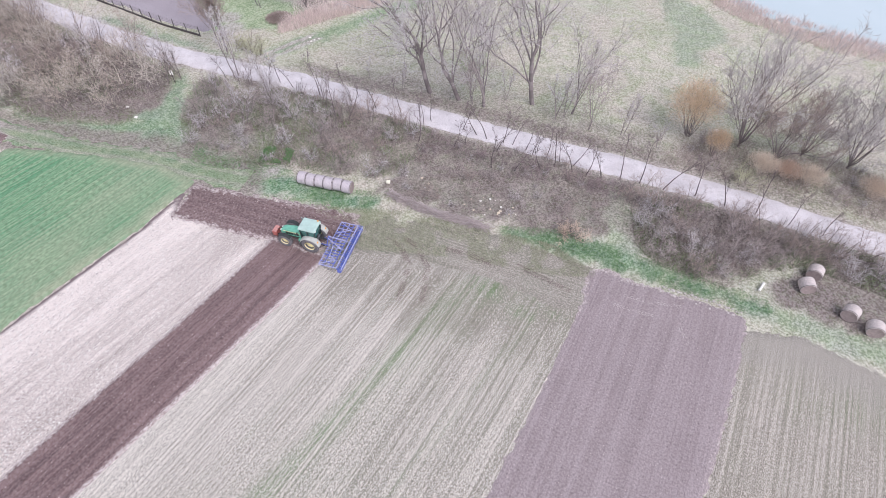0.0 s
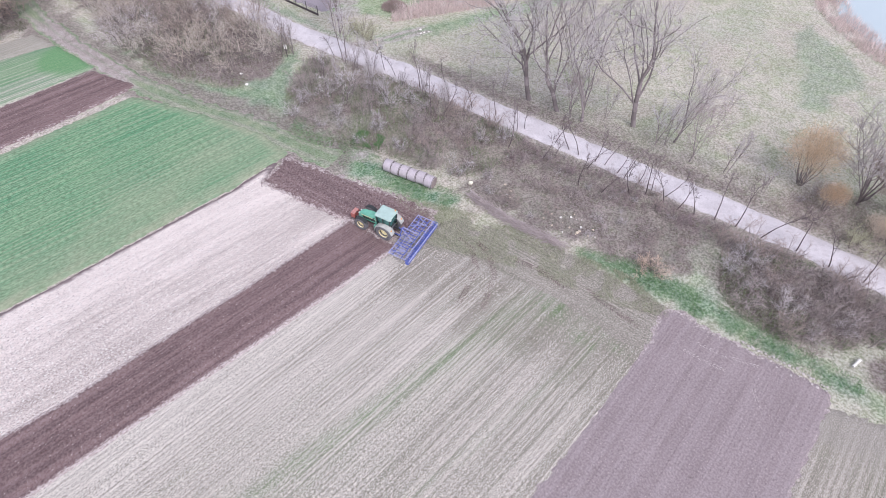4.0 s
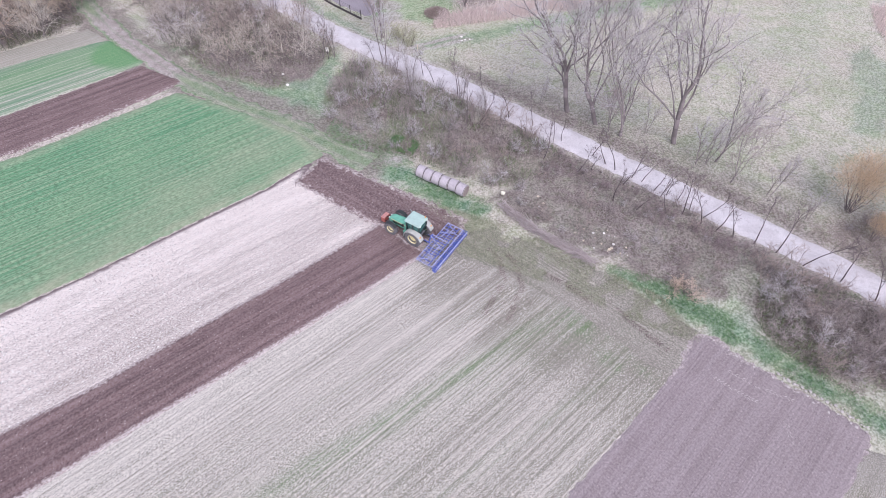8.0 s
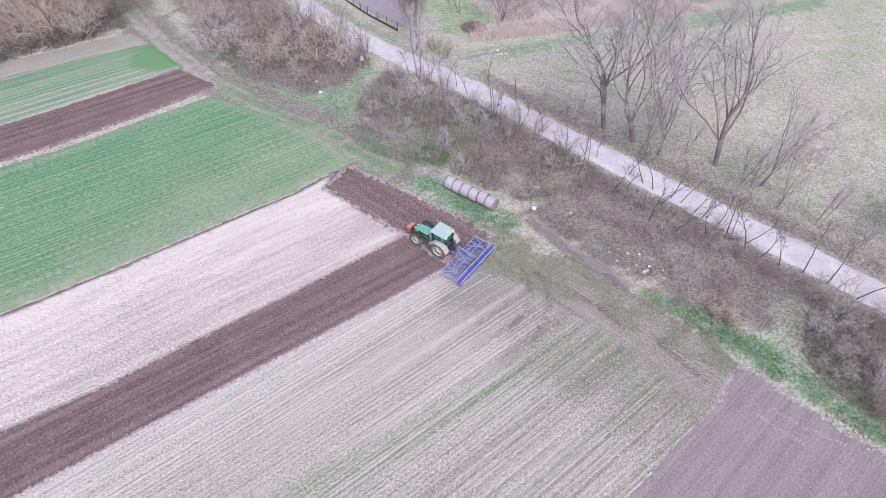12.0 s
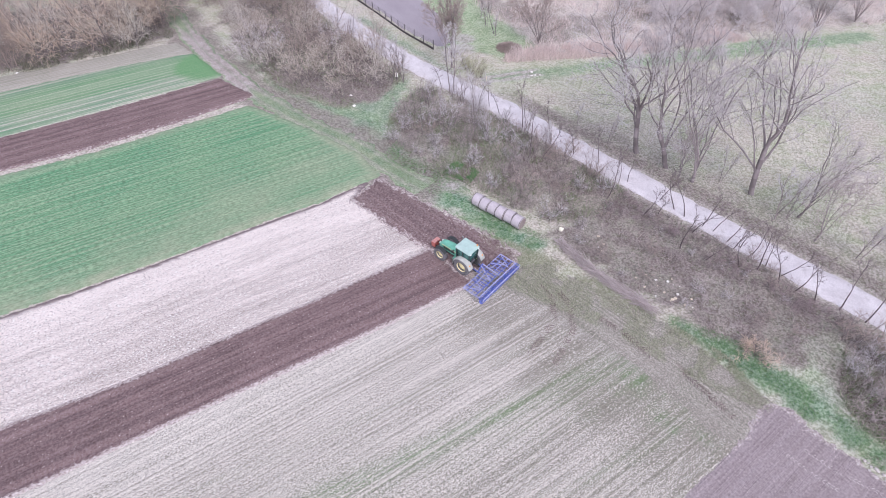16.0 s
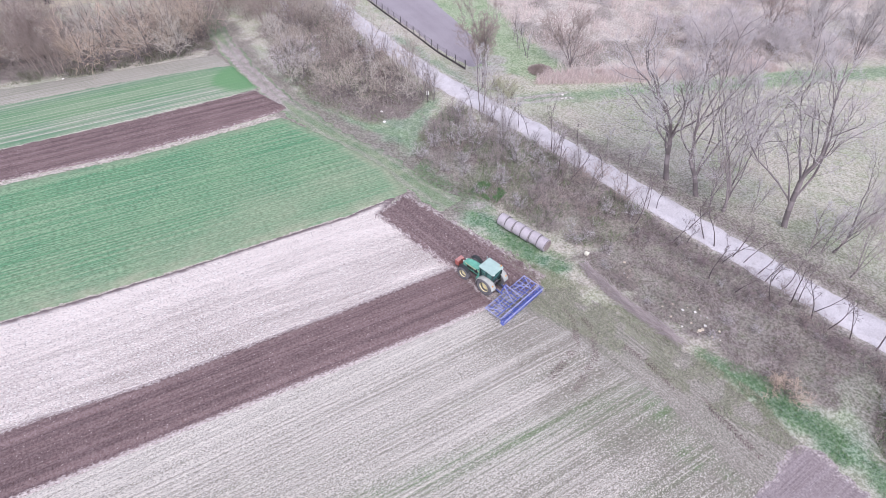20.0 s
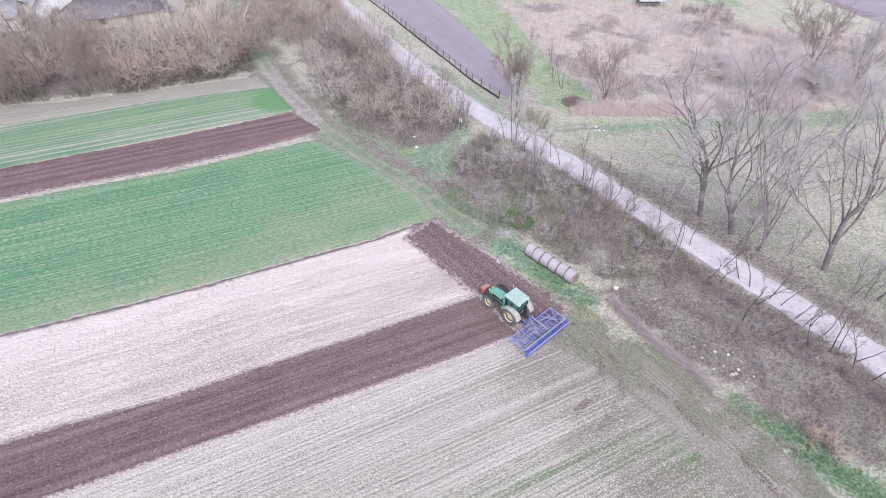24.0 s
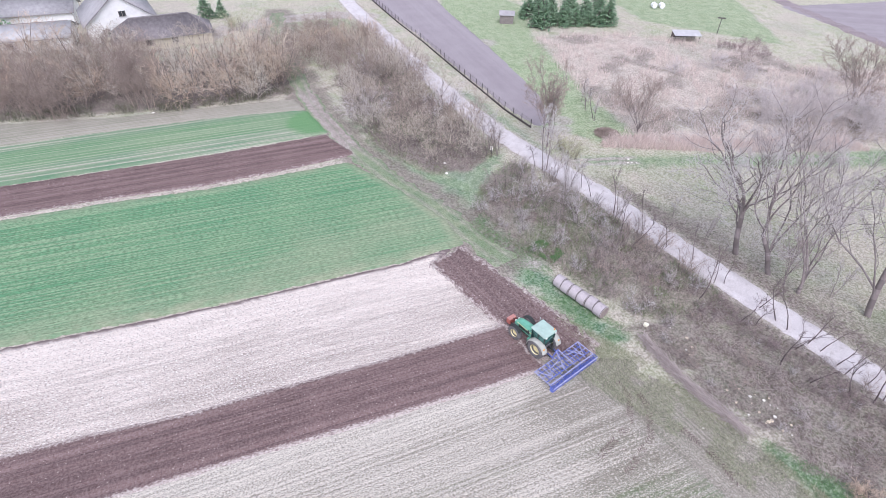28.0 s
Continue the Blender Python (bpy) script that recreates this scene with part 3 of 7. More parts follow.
def field(name, poly, slope, material, z, cell, ragged, relief, label, category="field", extra=None):
    """A sheet of soil or crop whose rows lie along the object's y axis."""
    a = radians(slope)
    c, s = math.cos(a), math.sin(a)
    loc = [(px * c - py * s, px * s + py * c) for px, py in poly]
    lx, ly = np.array(loc).T
    xs = np.arange(lx.min() - 1, lx.max() + 1, cell)
    ys = np.arange(ly.min() - 1, ly.max() + 1, cell * 1.5)
    x, y = np.meshgrid(xs, ys)
    h = relief(x, y) if relief else np.zeros_like(x)
    edge = signed(loc, x, y) + (fbm(x * 2.6, y * 2.6, 41) - 0.5) * ragged * 1.1 + (lattice(np.round(x * 9).astype(int), np.round(y * 9).astype(int), 47) - 0.5) * ragged * 0.8
    h = h * step(edge, -0.1, 0.7) - np.clip(-edge, 0, 0.9) * 0.55
    f = grid_faces(len(xs), len(ys))
    keep = edge.ravel()[f].max(1) > -0.35
    f = f[keep]
    used, inv = np.unique(f, return_inverse=True)
    v = np.stack([x, y, h], -1).reshape(-1, 3)[used]
    me = mesh_from(name, v, inv.reshape(-1, 4), material, True)
    wx, wy = v[:, 0] * c + v[:, 1] * s, -v[:, 0] * s + v[:, 1] * c
    for key, fn in (extra or {}).items():
        give(me, key, fn(wx, wy, edge.ravel()[used]))
    ob = new(name, me)
    ob.matrix_world = Matrix.Translation((0, 0, z)) @ Matrix.Rotation(-a, 4, "Z")
    return tagged(ob, label, category, kind="structure")


def fringe(wide, top):
    """How much straw lies over worked soil near its edges."""
    return {"fringe": lambda x, y, e: top * step(wide - e, 0, wide) ** 1.5}


def clods(amp, row, row_amp):
    return lambda x, y: (fbm(x * 2.2, y * 1.6, 61) - 0.5) * amp + np.sin(x * 2 * math.pi / row) * row_amp * (0.5 + fbm(x * 0.5, y * 0.15, 64))


def weeds(x, y, e):
    d = x * 0.82 - y * 0.572 + 16.7
    band = np.exp(-(d / 0.8) ** 2) * 0.5 + np.exp(-((d - 1.0) / 2.4) ** 2) * 0.3 + np.exp(-((d - 7.5) / 0.5) ** 2) * 0.25 + np.exp(-((d + 4.5) / 0.4) ** 2) * 0.15
    top = step(signed([(-2, 29), (0.5, 31.5), (4, 31.2), (9, 29.5), (13, 28.6), (11, 26), (6, 26.5), (1, 28)], x, y) + (fbm(x * 0.6, y * 0.6, 83) - 0.5) * 4, -0.5, 1.5) * 0.6
    spots = np.zeros_like(x)
    for px, py, r in ((7.9, 31.3, 0.8), (6.1, 27.9, 0.9), (3.2, 30.6, 1.5), (7.4, 27.2, 0.5), (-11.5, 33.3, 0.6)):
        spots = np.maximum(spots, np.exp(-((x - px) ** 2 + (y - py) ** 2) / (r * r)) * 1.3)
    band = band + 0.10 * step(fbm(x * 0.18, y * 0.18, 85), 0.42, 0.62) * step(d, -8, 4)
    return np.clip(np.maximum(band * (0.3 + 1.2 * fbm(x * 0.6, y * 0.6, 81)), np.maximum(top * fbm(x * 0.9, y * 0.9, 82) * 1.5, spots)), 0, 1)


none = {"green": lambda x, y, e: np.zeros_like(x)}
field("right_stubble_field", [(27.6, 27.2), (33, 27), (39, 23.2), (62, 17), (45, -40), (-2.5, -40)], 24.6, STUBBLE_DULL, 0.0, 0.33, 0.45, clods(0.07, 0.75, 0.006),
      "grey-green stubble field with straight pale straw rows", extra={"green": lambda x, y, e: np.clip((0.32 + 0.35 * step(x - 27 + 0.3 * y, 9, 18)) * fbm(x * 0.3, y * 0.3, 91) * 1.2 * step(y, 4, 22), 0, 1), "worn": lambda x, y, e: 0.6 * step(y - 27.2 + 0.3 * (x - 27.6) + (fbm(x * 0.6, y * 0.6, 93) - 0.5) * 5, -9, -0.3)})
field("stubble_field", [(-13.0, 33.4), (-7.5, 34.0), (-2, 33.0), (4, 31.4), (9.8, 28.6), (12.3, 28.4), (3.7, 10.5), (-20, -41), (-57.3, -41), (-32.7, 0), (-27.3, 9.2), (-22.1, 17.8), (-16.7, 27)], 28.0, STUBBLE, 0.0, 0.27, 0.4, clods(0.07, 0.75, 0.006),
      "stubble field with pale straw rows and green weeds",
      extra={"green": weeds, "worn": lambda x, y, e: 0.4 * step(y - 33.2 + 0.08 * (x + 13) + (fbm(x * 0.7, y * 0.7, 87) - 0.5) * 2.5, -3.2, 0.2) * step(x, -12, -6), "straw": lambda x, y, e: 0.9 * np.clip(1.0 - (x * 0.86 - y * 0.51 + 29.2) / 4.0, 0, 1) + 0.7 * np.clip(1.0 - (x * 0.86 - y * 0.51 + 29.2) / 20.0, 0, 1) - 0.9 * step(y + 0.2 * x + (fbm(x * 0.5, y * 0.5, 89) - 0.5) * 5, 22, 28.5) + 0.5 * step(1.3 - (x * -0.905 + y * 0.425 + 0.6), 0, 1.2) * step(x, -30, 4)})
field("harrowed_field", [(12.6, 29.4), (13.6, 33.4), (15.6, 33.6), (17.1, 32.5), (20.5, 31.5), (22.1, 30.8), (24.3, 30.3), (26.2, 29.6), (27.9, 28.7), (27.7, 27.2), (24.2, 19.6), (20.1, 11.7), (-4, -41), (-20, -41), (3.5, 10.6), (8.7, 20.8)], 24.6, SOIL_MAUVE, 0.02, 0.3, 0.4, clods(0.06, 0.5, 0.012),
      "finely harrowed mauve-brown bare soil", extra={"fringe": lambda x, y, e: 0.34 * step(0.7 - e, 0, 0.7) ** 1.5 + 0.12 * step(y - 0.25 * x, 22, 26.5)})
field("pale_stubble_strip", [(-31.6, 40.6), (-31.2, 37.2), (-19.4, 34.4), (-25.6, 24), (-30.7, 15.3), (-34.4, 8.7), (-39, 2), (-42.7, -4), (-66, -41), (-80, -41), (-53.6, 2.2), (-48.2, 10.5), (-42.9, 19.2), (-37.4, 29.1), (-33.9, 35)], 30.0, STUBBLE_PALE, 0.0, 0.3, 0.25, clods(0.08, 0.9, 0.02),
      "bleached pale stubble strip", extra={**none, "straw": lambda x, y, e: 0.85 * step(-(x * 0.86 - y * 0.5), 36.5, 46), "rim": lambda x, y, e: 0.9 * step(0.42 - e, 0, 0.3) * step(-(x * 0.86 - y * 0.5), 44.5, 46)})
field("dark_strip", [(-19.6, 34.9), (-13.4, 33.1), (-16.7, 27), (-22.1, 17.8), (-27.3, 9.2), (-32.7, 0), (-57.3, -41), (-66, -41), (-42.7, -4), (-39, 2), (-34.4, 8.7), (-30.7, 15.3), (-25.6, 24)], 30.0, SOIL_DARK, 0.06, 0.24, 0.14, clods(0.16, 1.5, 0.05),
      "freshly cultivated dark brown soil strip", extra=fringe(0.9, 0.5))
field("dark_headland", [(-30.6, 42.0), (-31.4, 37.2), (-25, 35.8), (-19.2, 34.6), (-15.2, 33.4), (-13.2, 35.2), (-10.8, 36.5), (-11.2, 38.8), (-16, 39.9), (-22, 40.6)], 106.0, SOIL_ROUGH, 0.08, 0.27, 0.8, clods(0.16, 1.5, 0.05),
      "freshly cultivated dark brown headland", extra=fringe(1.3, 0.45))
field("green_field", [(-31.2, 42.6), (-34.6, 35.1), (-38.1, 29.2), (-43.6, 19.3), (-48.9, 10.7), (-54.3, 2.3), (-81, -41), (-106, -41), (-77.0, 9.0), (-71.1, 19), (-64.5, 29), (-59.2, 39.2), (-55.4, 46.4), (-45, 46), (-36, 45)], 31.0, CROP, 0.02, 0.33, 0.3, clods(0.08, 1.0, 0.02),
      "bright green young winter crop with faint sowing rows", extra={"bare": lambda x, y, e: np.clip(step(x * 0.86 - y * 0.3, -56, -44) * fbm(x * 0.25, y * 0.25, 95) * 0.55 + 0.7 * step(1.6 - e, 0, 1.4) * fbm(x * 0.8, y * 0.8, 97), 0, 0.85)})
field("far_dark_strip", [(-64.3, 49.7), (-56.8, 48.7), (-60.7, 39.7), (-66, 29.5), (-72.6, 19.5), (-78.5, 9.4), (-104, -41), (-112, -41), (-85.6, 11.6), (-79.2, 22.5), (-72, 35)], 29.0, SOIL_DARK, 0.05, 0.36, 0.35, clods(0.14, 1.5, 0.05),
      "dark brown cultivated strip", extra=fringe(0.6, 0.35))
field("striped_crop_strip", [(-73.9, 53.4), (-65.0, 50.6), (-72.5, 35.6), (-79.8, 22.8), (-86.2, 11.6), (-112, -41), (-126, -41), (-98.3, 15.2), (-90.5, 28.7), (-81.4, 43.4)], 29.5, STRIPED, 0.02, 0.36, 0.3, clods(0.08, 1.0, 0.03),
      "green crop strip striped with pale dry rows", extra={"green": lambda x, y, e: np.clip(0.42 * step(y * 0.492 - x * 0.870, 84.3, 85.2) * step(x * 0.870 - y * 0.492, -91.4, -89.5) + 0.9 * step(-np.hypot(x + 69, y - 51.6), -5.5, -3), 0, 0.92)})
field("fallow_strip", [(-79, 54.8), (-74.1, 53.5), (-81.7, 43.4), (-90.8, 28.7), (-98.6, 15.2), (-126.2, -41), (-142, -41), (-106, 18), (-95, 31), (-85, 46)], 29.5, FALLOW, 0.01, 0.45, 0.3, clods(0.06, 1.0, 0.02),
      "dull grey-green grass strip beside the hedge", extra={"green": lambda x, y, e: np.clip(0.3 + 0.6 * (fbm(x * 0.3, y * 0.3, 101) - 0.4), 0, 1)})


field("far_dark_margin", [(-42, 190), (-26, 176.5), (-4, 159.5), (12, 149), (14, 152), (-3, 163), (-24, 180), (-40, 194)], 60.0, SOIL_FAR, 0.05, 0.9, 0.5, None, "distant dark strip of bare soil at a field edge", extra=fringe(1.5, 0.3))
field("far_ploughed_field", [(-29, 177), (-4, 162), (12, 152), (60, 190), (10, 225)], 60.0, ASPHALT, 0.02, 0.9, 0.6, clods(0.1, 1.5, 0.03), "distant grey-brown ploughed field")
field("grassy_headland", [(-10.8, 36.4), (-8.5, 39.2), (4.5, 37.4), (14.5, 33.4), (13.6, 31.0), (12.5, 28.0), (9.6, 28.0), (4, 30.8), (-2, 32.4), (-7.5, 33.4), (-12.6, 33.2)], 109.0, TRAMPLED, -0.04, 0.27, 0.4, clods(0.08, 0.6, 0.01),
      "trampled grey-green headland with flattened straw", extra={"green": lambda x, y, e: np.clip(0.45 * step(-x, -2, 8) + 1.0 * (fbm(x * 0.4, y * 0.4, 105) - 0.45), 0, 0.6)})


def ribbon(name, line, width, material, z, cell, ragged, label, category, drop=0.14):
    """A lane of even width with worn edges, slightly crowned."""
    pts = []
    for (x0, y0), (x1, y1) in zip(line, line[1:]):
        n = max(2, int(math.hypot(x1 - x0, y1 - y0) / cell))
        pts += [(x0 + (x1 - x0) * i / n, y0 + (y1 - y0) * i / n) for i in range(n)]
    p = np.array(pts + [line[-1]])
    for _ in range(30):
        p[1:-1] = p[1:-1] * 0.5 + (p[:-2] + p[2:]) * 0.25
    d = np.gradient(p, axis=0)
    d /= np.linalg.norm(d, axis=1)[:, None]
    nrm = np.stack([-d[:, 1], d[:, 0]], 1)
    across = np.array([-1, -0.9, -0.5, 0, 0.5, 0.9, 1.0])
    rows = []
    for k, u in enumerate(across):
        w = width / 2 * u
        off = w + np.sign(u) * (abs(u) > 0.8) * (fbm(p[:, 0] * 0.9, p[:, 1] * 0.9, 111 + (u > 0)) - 0.5) * ragged
        h = np.full(len(p), z + 0.05 * (1 - u * u) - (drop if abs(u) == 1 else 0))
        rows.append(np.stack([p[:, 0] + nrm[:, 0] * off, p[:, 1] + nrm[:, 1] * off, h], 1))
    v = np.stack(rows, 1).reshape(-1, 3)
    me = mesh_from(name, v, grid_faces(len(across), len(p)), material, True)
    return tagged(new(name, me), label, category, kind="structure")


ribbon("road", LANE, 3.7, ROAD, 0.04, 0.5, 0.7, "narrow worn pale asphalt lane with crumbling edges", "road")


# ---- water ----
def track_material():
    """Bare wheel ruts with a grassy crown; the across value runs from -1 to 1."""
    m = Mat("rutted_track", 0.95, 0, 0.12)
    fine, mid = m.noise(6.0, 4, None, 0.7), m.noise(0.7, 4)
    a = m.mul(m.attr("across"), m.mul(m.mul(mid, 0.5, "SUBTRACT"), 0.5), "ADD")
    a2 = m.mul(m.mul(a, a), m.attr("bare_earth"), "ADD")
    earth = m.mix(m.rng(mid, 0.35, 0.65), (0.29, 0.24, 0.215), (0.47, 0.41, 0.38))
    grass = m.mix(m.rng(mid, 0.35, 0.65), (0.13, 0.225, 0.105), (0.25, 0.31, 0.17))
    rut = m.mul(m.rng(a2, 0.07, 0.2), m.rng(m.mul(a, a), 0.42, 0.72, 1, 0))
    k = m.mix(m.mul(rut, m.rng(m.attr("bare_earth"), 0.0, 0.16, 0.38, 1.0)), grass, earth)
    k = m.mix(m.rng(fine, 0.40, 0.60), m.mix(0.45, k, (0.05, 0.045, 0.04)), m.mix(0.18, k, (0.85, 0.8, 0.75)))
    m.color(k)
    m.bump(m.mul(fine, mid, "ADD"), 0.1, 0.7)
    return m.m


track = ribbon("track", TRACK + [(-22, 42.6)], 3.1, track_material(), -0.07, 0.5, 1.6, "rutted earth farm track with a grassy crown", "track", 0.04)
for v in track.data.vertices[-42:]:
    v.co.z -= 0.35
give(track.data, "across", np.tile(np.array([-1, -0.9, -0.5, 0, 0.5, 0.9, 1.0]), len(track.data.vertices) // 7))
give(track.data, "bare_earth", np.array([0.16 * float(step(np.array(-v.co.x), 54, 60) * step(np.array(v.co.x), -86, -77)) for v in track.data.vertices]))


def lake():
    m = Mat("pale_lake_water", 0.12, 0, 0.35)
    m.color(m.mix(m.rng(m.noise(0.05), 0.3, 0.7), (0.40, 0.475, 0.485), (0.45, 0.52, 0.53)))
    m.bump(m.noise(2.5, 3), 0.03, 0.25)
    xs, ys = np.arange(30, 230, 4.0), np.arange(45, 230, 4.0)
    x, y = np.meshgrid(xs, ys)
    f = grid_faces(len(xs), len(ys))
    keep = signed(LAKE, x, y).ravel()[f].max(1) > -3
    me = mesh_from("water", np.stack([x, y, np.full_like(x, -0.38)], -1).reshape(-1, 3), f[keep], m.m, True)
    tagged(new("water", me), "pale turquoise lake water reflecting an overcast sky", "water", kind="structure")


lake()


# ---- bare trees and bushes ----
def tubes(p0, p1, r0, r1, sides):
    """Open tapered tubes for many segments at once."""
    d = p1 - p0
    d = d / (np.linalg.norm(d, axis=1)[:, None] + 1e-9)
    ref = np.where(np.abs(d[:, 2:3]) > 0.9, np.array([[1.0, 0, 0]]), np.array([[0, 0, 1.0]]))
    a = np.cross(d, ref)
    a /= np.linalg.norm(a, axis=1)[:, None] + 1e-9
    b = np.cross(d, a)
    ang = np.arange(sides) * 2 * math.pi / sides
    ring = np.cos(ang)[None, :, None] * a[:, None] + np.sin(ang)[None, :, None] * b[:, None]
    v = np.concatenate([p0[:, None] + ring * r0[:, None, None], p1[:, None] + ring * r1[:, None, None]], 1)
    base = np.arange(len(p0))[:, None] * 2 * sides
    i = np.arange(sides)
    j = (i + 1) % sides
    quad = np.stack([i, j, j + sides, i + sides], 1)
    return v.reshape(-1, 3), (base[:, :, None] + quad[None]).reshape(-1, 4)


def wander(rng, start, direction, length, segs, wobble, rise):
    """Polylines (n, segs + 1, 3) from starts along directions, bending upward by rise."""
    pts = [start]
    d = direction / (np.linalg.norm(direction, axis=1)[:, None] + 1e-9)
    for _ in range(segs):
        d = d + rng.normal(0, wobble, d.shape) + np.array([0, 0, rise])
        d /= np.linalg.norm(d, axis=1)[:, None] + 1e-9
        pts.append(pts[-1] + d * (length / segs)[:, None])
    return np.stack(pts, 1)


def fork(rng, lines, radii, count, ratio, spread, lo, segs, wobble, rise, thin=0.55):
    """count children on each line: lines and radii of the next order."""
    n, k = len(lines), lines.shape[1] - 1
    who = np.repeat(np.arange(n), count)
    t = lo + (1 - lo) * rng.random(len(who)) ** 0.85
    i = np.minimum((t * k).astype(int), k - 1)
    f = (t * k - i)[:, None]
    start = lines[who, i] * (1 - f) + lines[who, i + 1] * f
    along = lines[who, i + 1] - lines[who, i]
    along /= np.linalg.norm(along, axis=1)[:, None] + 1e-9
    side = rng.normal(0, 1, along.shape)
    side -= (side * along).sum(1)[:, None] * along
    side /= np.linalg.norm(side, axis=1)[:, None] + 1e-9
    ang = spread * (0.6 + 0.8 * rng.random(len(who)))[:, None]
    full = np.linalg.norm(np.diff(lines, axis=1), axis=2).sum(1)[who]
    length = full * ratio * (0.55 + 0.7 * rng.random(len(who))) * (1.15 - 0.6 * t)
    out = wander(rng, start, along * np.cos(ang) + side * np.sin(ang), length, segs, wobble, rise)
    return out, radii[who] * thin * (1.1 - 0.6 * t)


def skin(lines, radii, sides, tip=0.35):
    n, k = len(lines), lines.shape[1] - 1
    u = np.linspace(0, 1, k + 1)
    r = radii[:, None] * (1 - (1 - tip) * u)[None]
    return tubes(lines[:, :-1].reshape(-1, 3), lines[:, 1:].reshape(-1, 3), r[:, :-1].ravel(), r[:, 1:].ravel(), sides)


def joined(name, pieces, material):
    vs, fs, n = [], [], 0
    for v, f in pieces:
        vs.append(v)
        fs.append(f + n)
        n += len(v)
    return mesh_from(name, np.concatenate(vs), np.concatenate(fs), material)


def bare_tree(seed, height, trunk_r, bark, twig, stems=1, lean=0.1, spread=0.7, counts=(9, 7, 6), lo=0.3, rise=0.06, fine=0.012, reach=(0.48, 0.5, 0.6)):
    """Meshes of the trunk with limbs, and of the bare crown."""
    rng = np.random.default_rng(seed)
    d = np.stack([rng.normal(0, lean, stems), rng.normal(0, lean, stems), np.ones(stems)], 1)
    root = np.stack([rng.normal(0, 0.16, stems) * (stems > 1), rng.normal(0, 0.16, stems) * (stems > 1), np.full(stems, -0.15)], 1)
    l0 = wander(rng, root, d, height * (0.72 + 0.25 * rng.random(stems)), 7, 0.07, 0.03)
    r0 = np.full(stems, trunk_r)
    l1, r1 = fork(rng, l0, r0, counts[0], reach[0], spread, lo, 5, 0.09, rise)
    l2, r2 = fork(rng, l1, np.maximum(r1, fine * 1.5), counts[1], reach[1], 0.7, 0.2, 3, 0.12, rise)
    l3, r3 = fork(rng, l2, np.maximum(r2, fine), counts[2], reach[2], 0.7, 0.15, 2, 0.13, rise * 0.5)
    wood = joined("trunk", [skin(l0, r0, 7, 0.3), skin(l1, np.maximum(r1, fine * 1.6), 4, 0.35)], bark)
    crown = joined("crown", [skin(l2, np.maximum(r2, fine * 1.2), 3, 0.5), skin(l3, np.maximum(r3 * 0.6, fine), 3, 0.6)], twig)
    return wood, crown


def open_tree(seed, height, trunk_r, fork_at, limbs, bark, twig, spread=0.5, lean=(0.0, 0.0), counts=(9, 7, 5), fine=0.017, crook=0.13, rise=0.05, fan=0.35, reach=(0.46, 0.46, 0.55)):
    """A trunk that forks low into a few crooked limbs; twigs thin out towards the edge of the crown."""
    rng = np.random.default_rng(seed)
    base = wander(rng, np.array([[0, 0, -0.2]]), np.array([[lean[0], lean[1], 1.0]]), np.array([height * fork_at + 0.2]), 5, 0.05, 0.02)
    top = base[:, -1]
    az = (np.arange(limbs) + rng.random(limbs) * 0.7) * 2 * math.pi / limbs + rng.random() * 6
    ang = spread * (0.35 + 0.9 * rng.random(limbs))
    ang[0] *= 0.25
    d = np.stack([np.sin(ang) * np.cos(az) + lean[0], np.sin(ang) * np.sin(az) + lean[1], np.cos(ang)], 1)
    back = 1.0 - fan * rng.random(limbs) ** 2
    k = np.clip(back * 5, 0, 4.999)
    i0 = k.astype(int)
    start = base[0, i0] + (base[0, i0 + 1] - base[0, i0]) * (k - i0)[:, None]
    start[0] = top[0]
    l1 = wander(rng, start, d, height * (1 - fork_at * back) * (0.72 + 0.4 * rng.random(limbs)), 9, crook, rise * 0.6)
    r1 = trunk_r * (0.26 + 0.24 * rng.random(limbs))
    r1[0] = trunk_r * 0.66
    l2, r2 = fork(rng, l1, r1, counts[0], reach[0], 0.62, 0.18, 6, crook * 1.1, rise, 0.36)
    l3, r3 = fork(rng, l2, np.maximum(r2, fine * 1.8), counts[1], reach[1], 0.7, 0.15, 4, crook * 1.2, rise)
    l4, r4 = fork(rng, l3, np.maximum(r3, fine), counts[2], reach[2], 0.75, 0.1, 2, crook * 1.3, rise * 0.5)
    wood = joined("trunk", [skin(base, np.array([trunk_r * 1.12]), 8, 0.8), skin(l1, r1, 6, 0.2), skin(l2, np.maximum(r2, fine * 1.5), 4, 0.4)], bark)
    crown = joined("crown", [skin(l3, np.maximum(r3, fine * 1.1), 3, 0.55), skin(l4, np.maximum(r4 * 0.6, fine * 0.8), 3, 0.6)], twig)
    return wood, crown


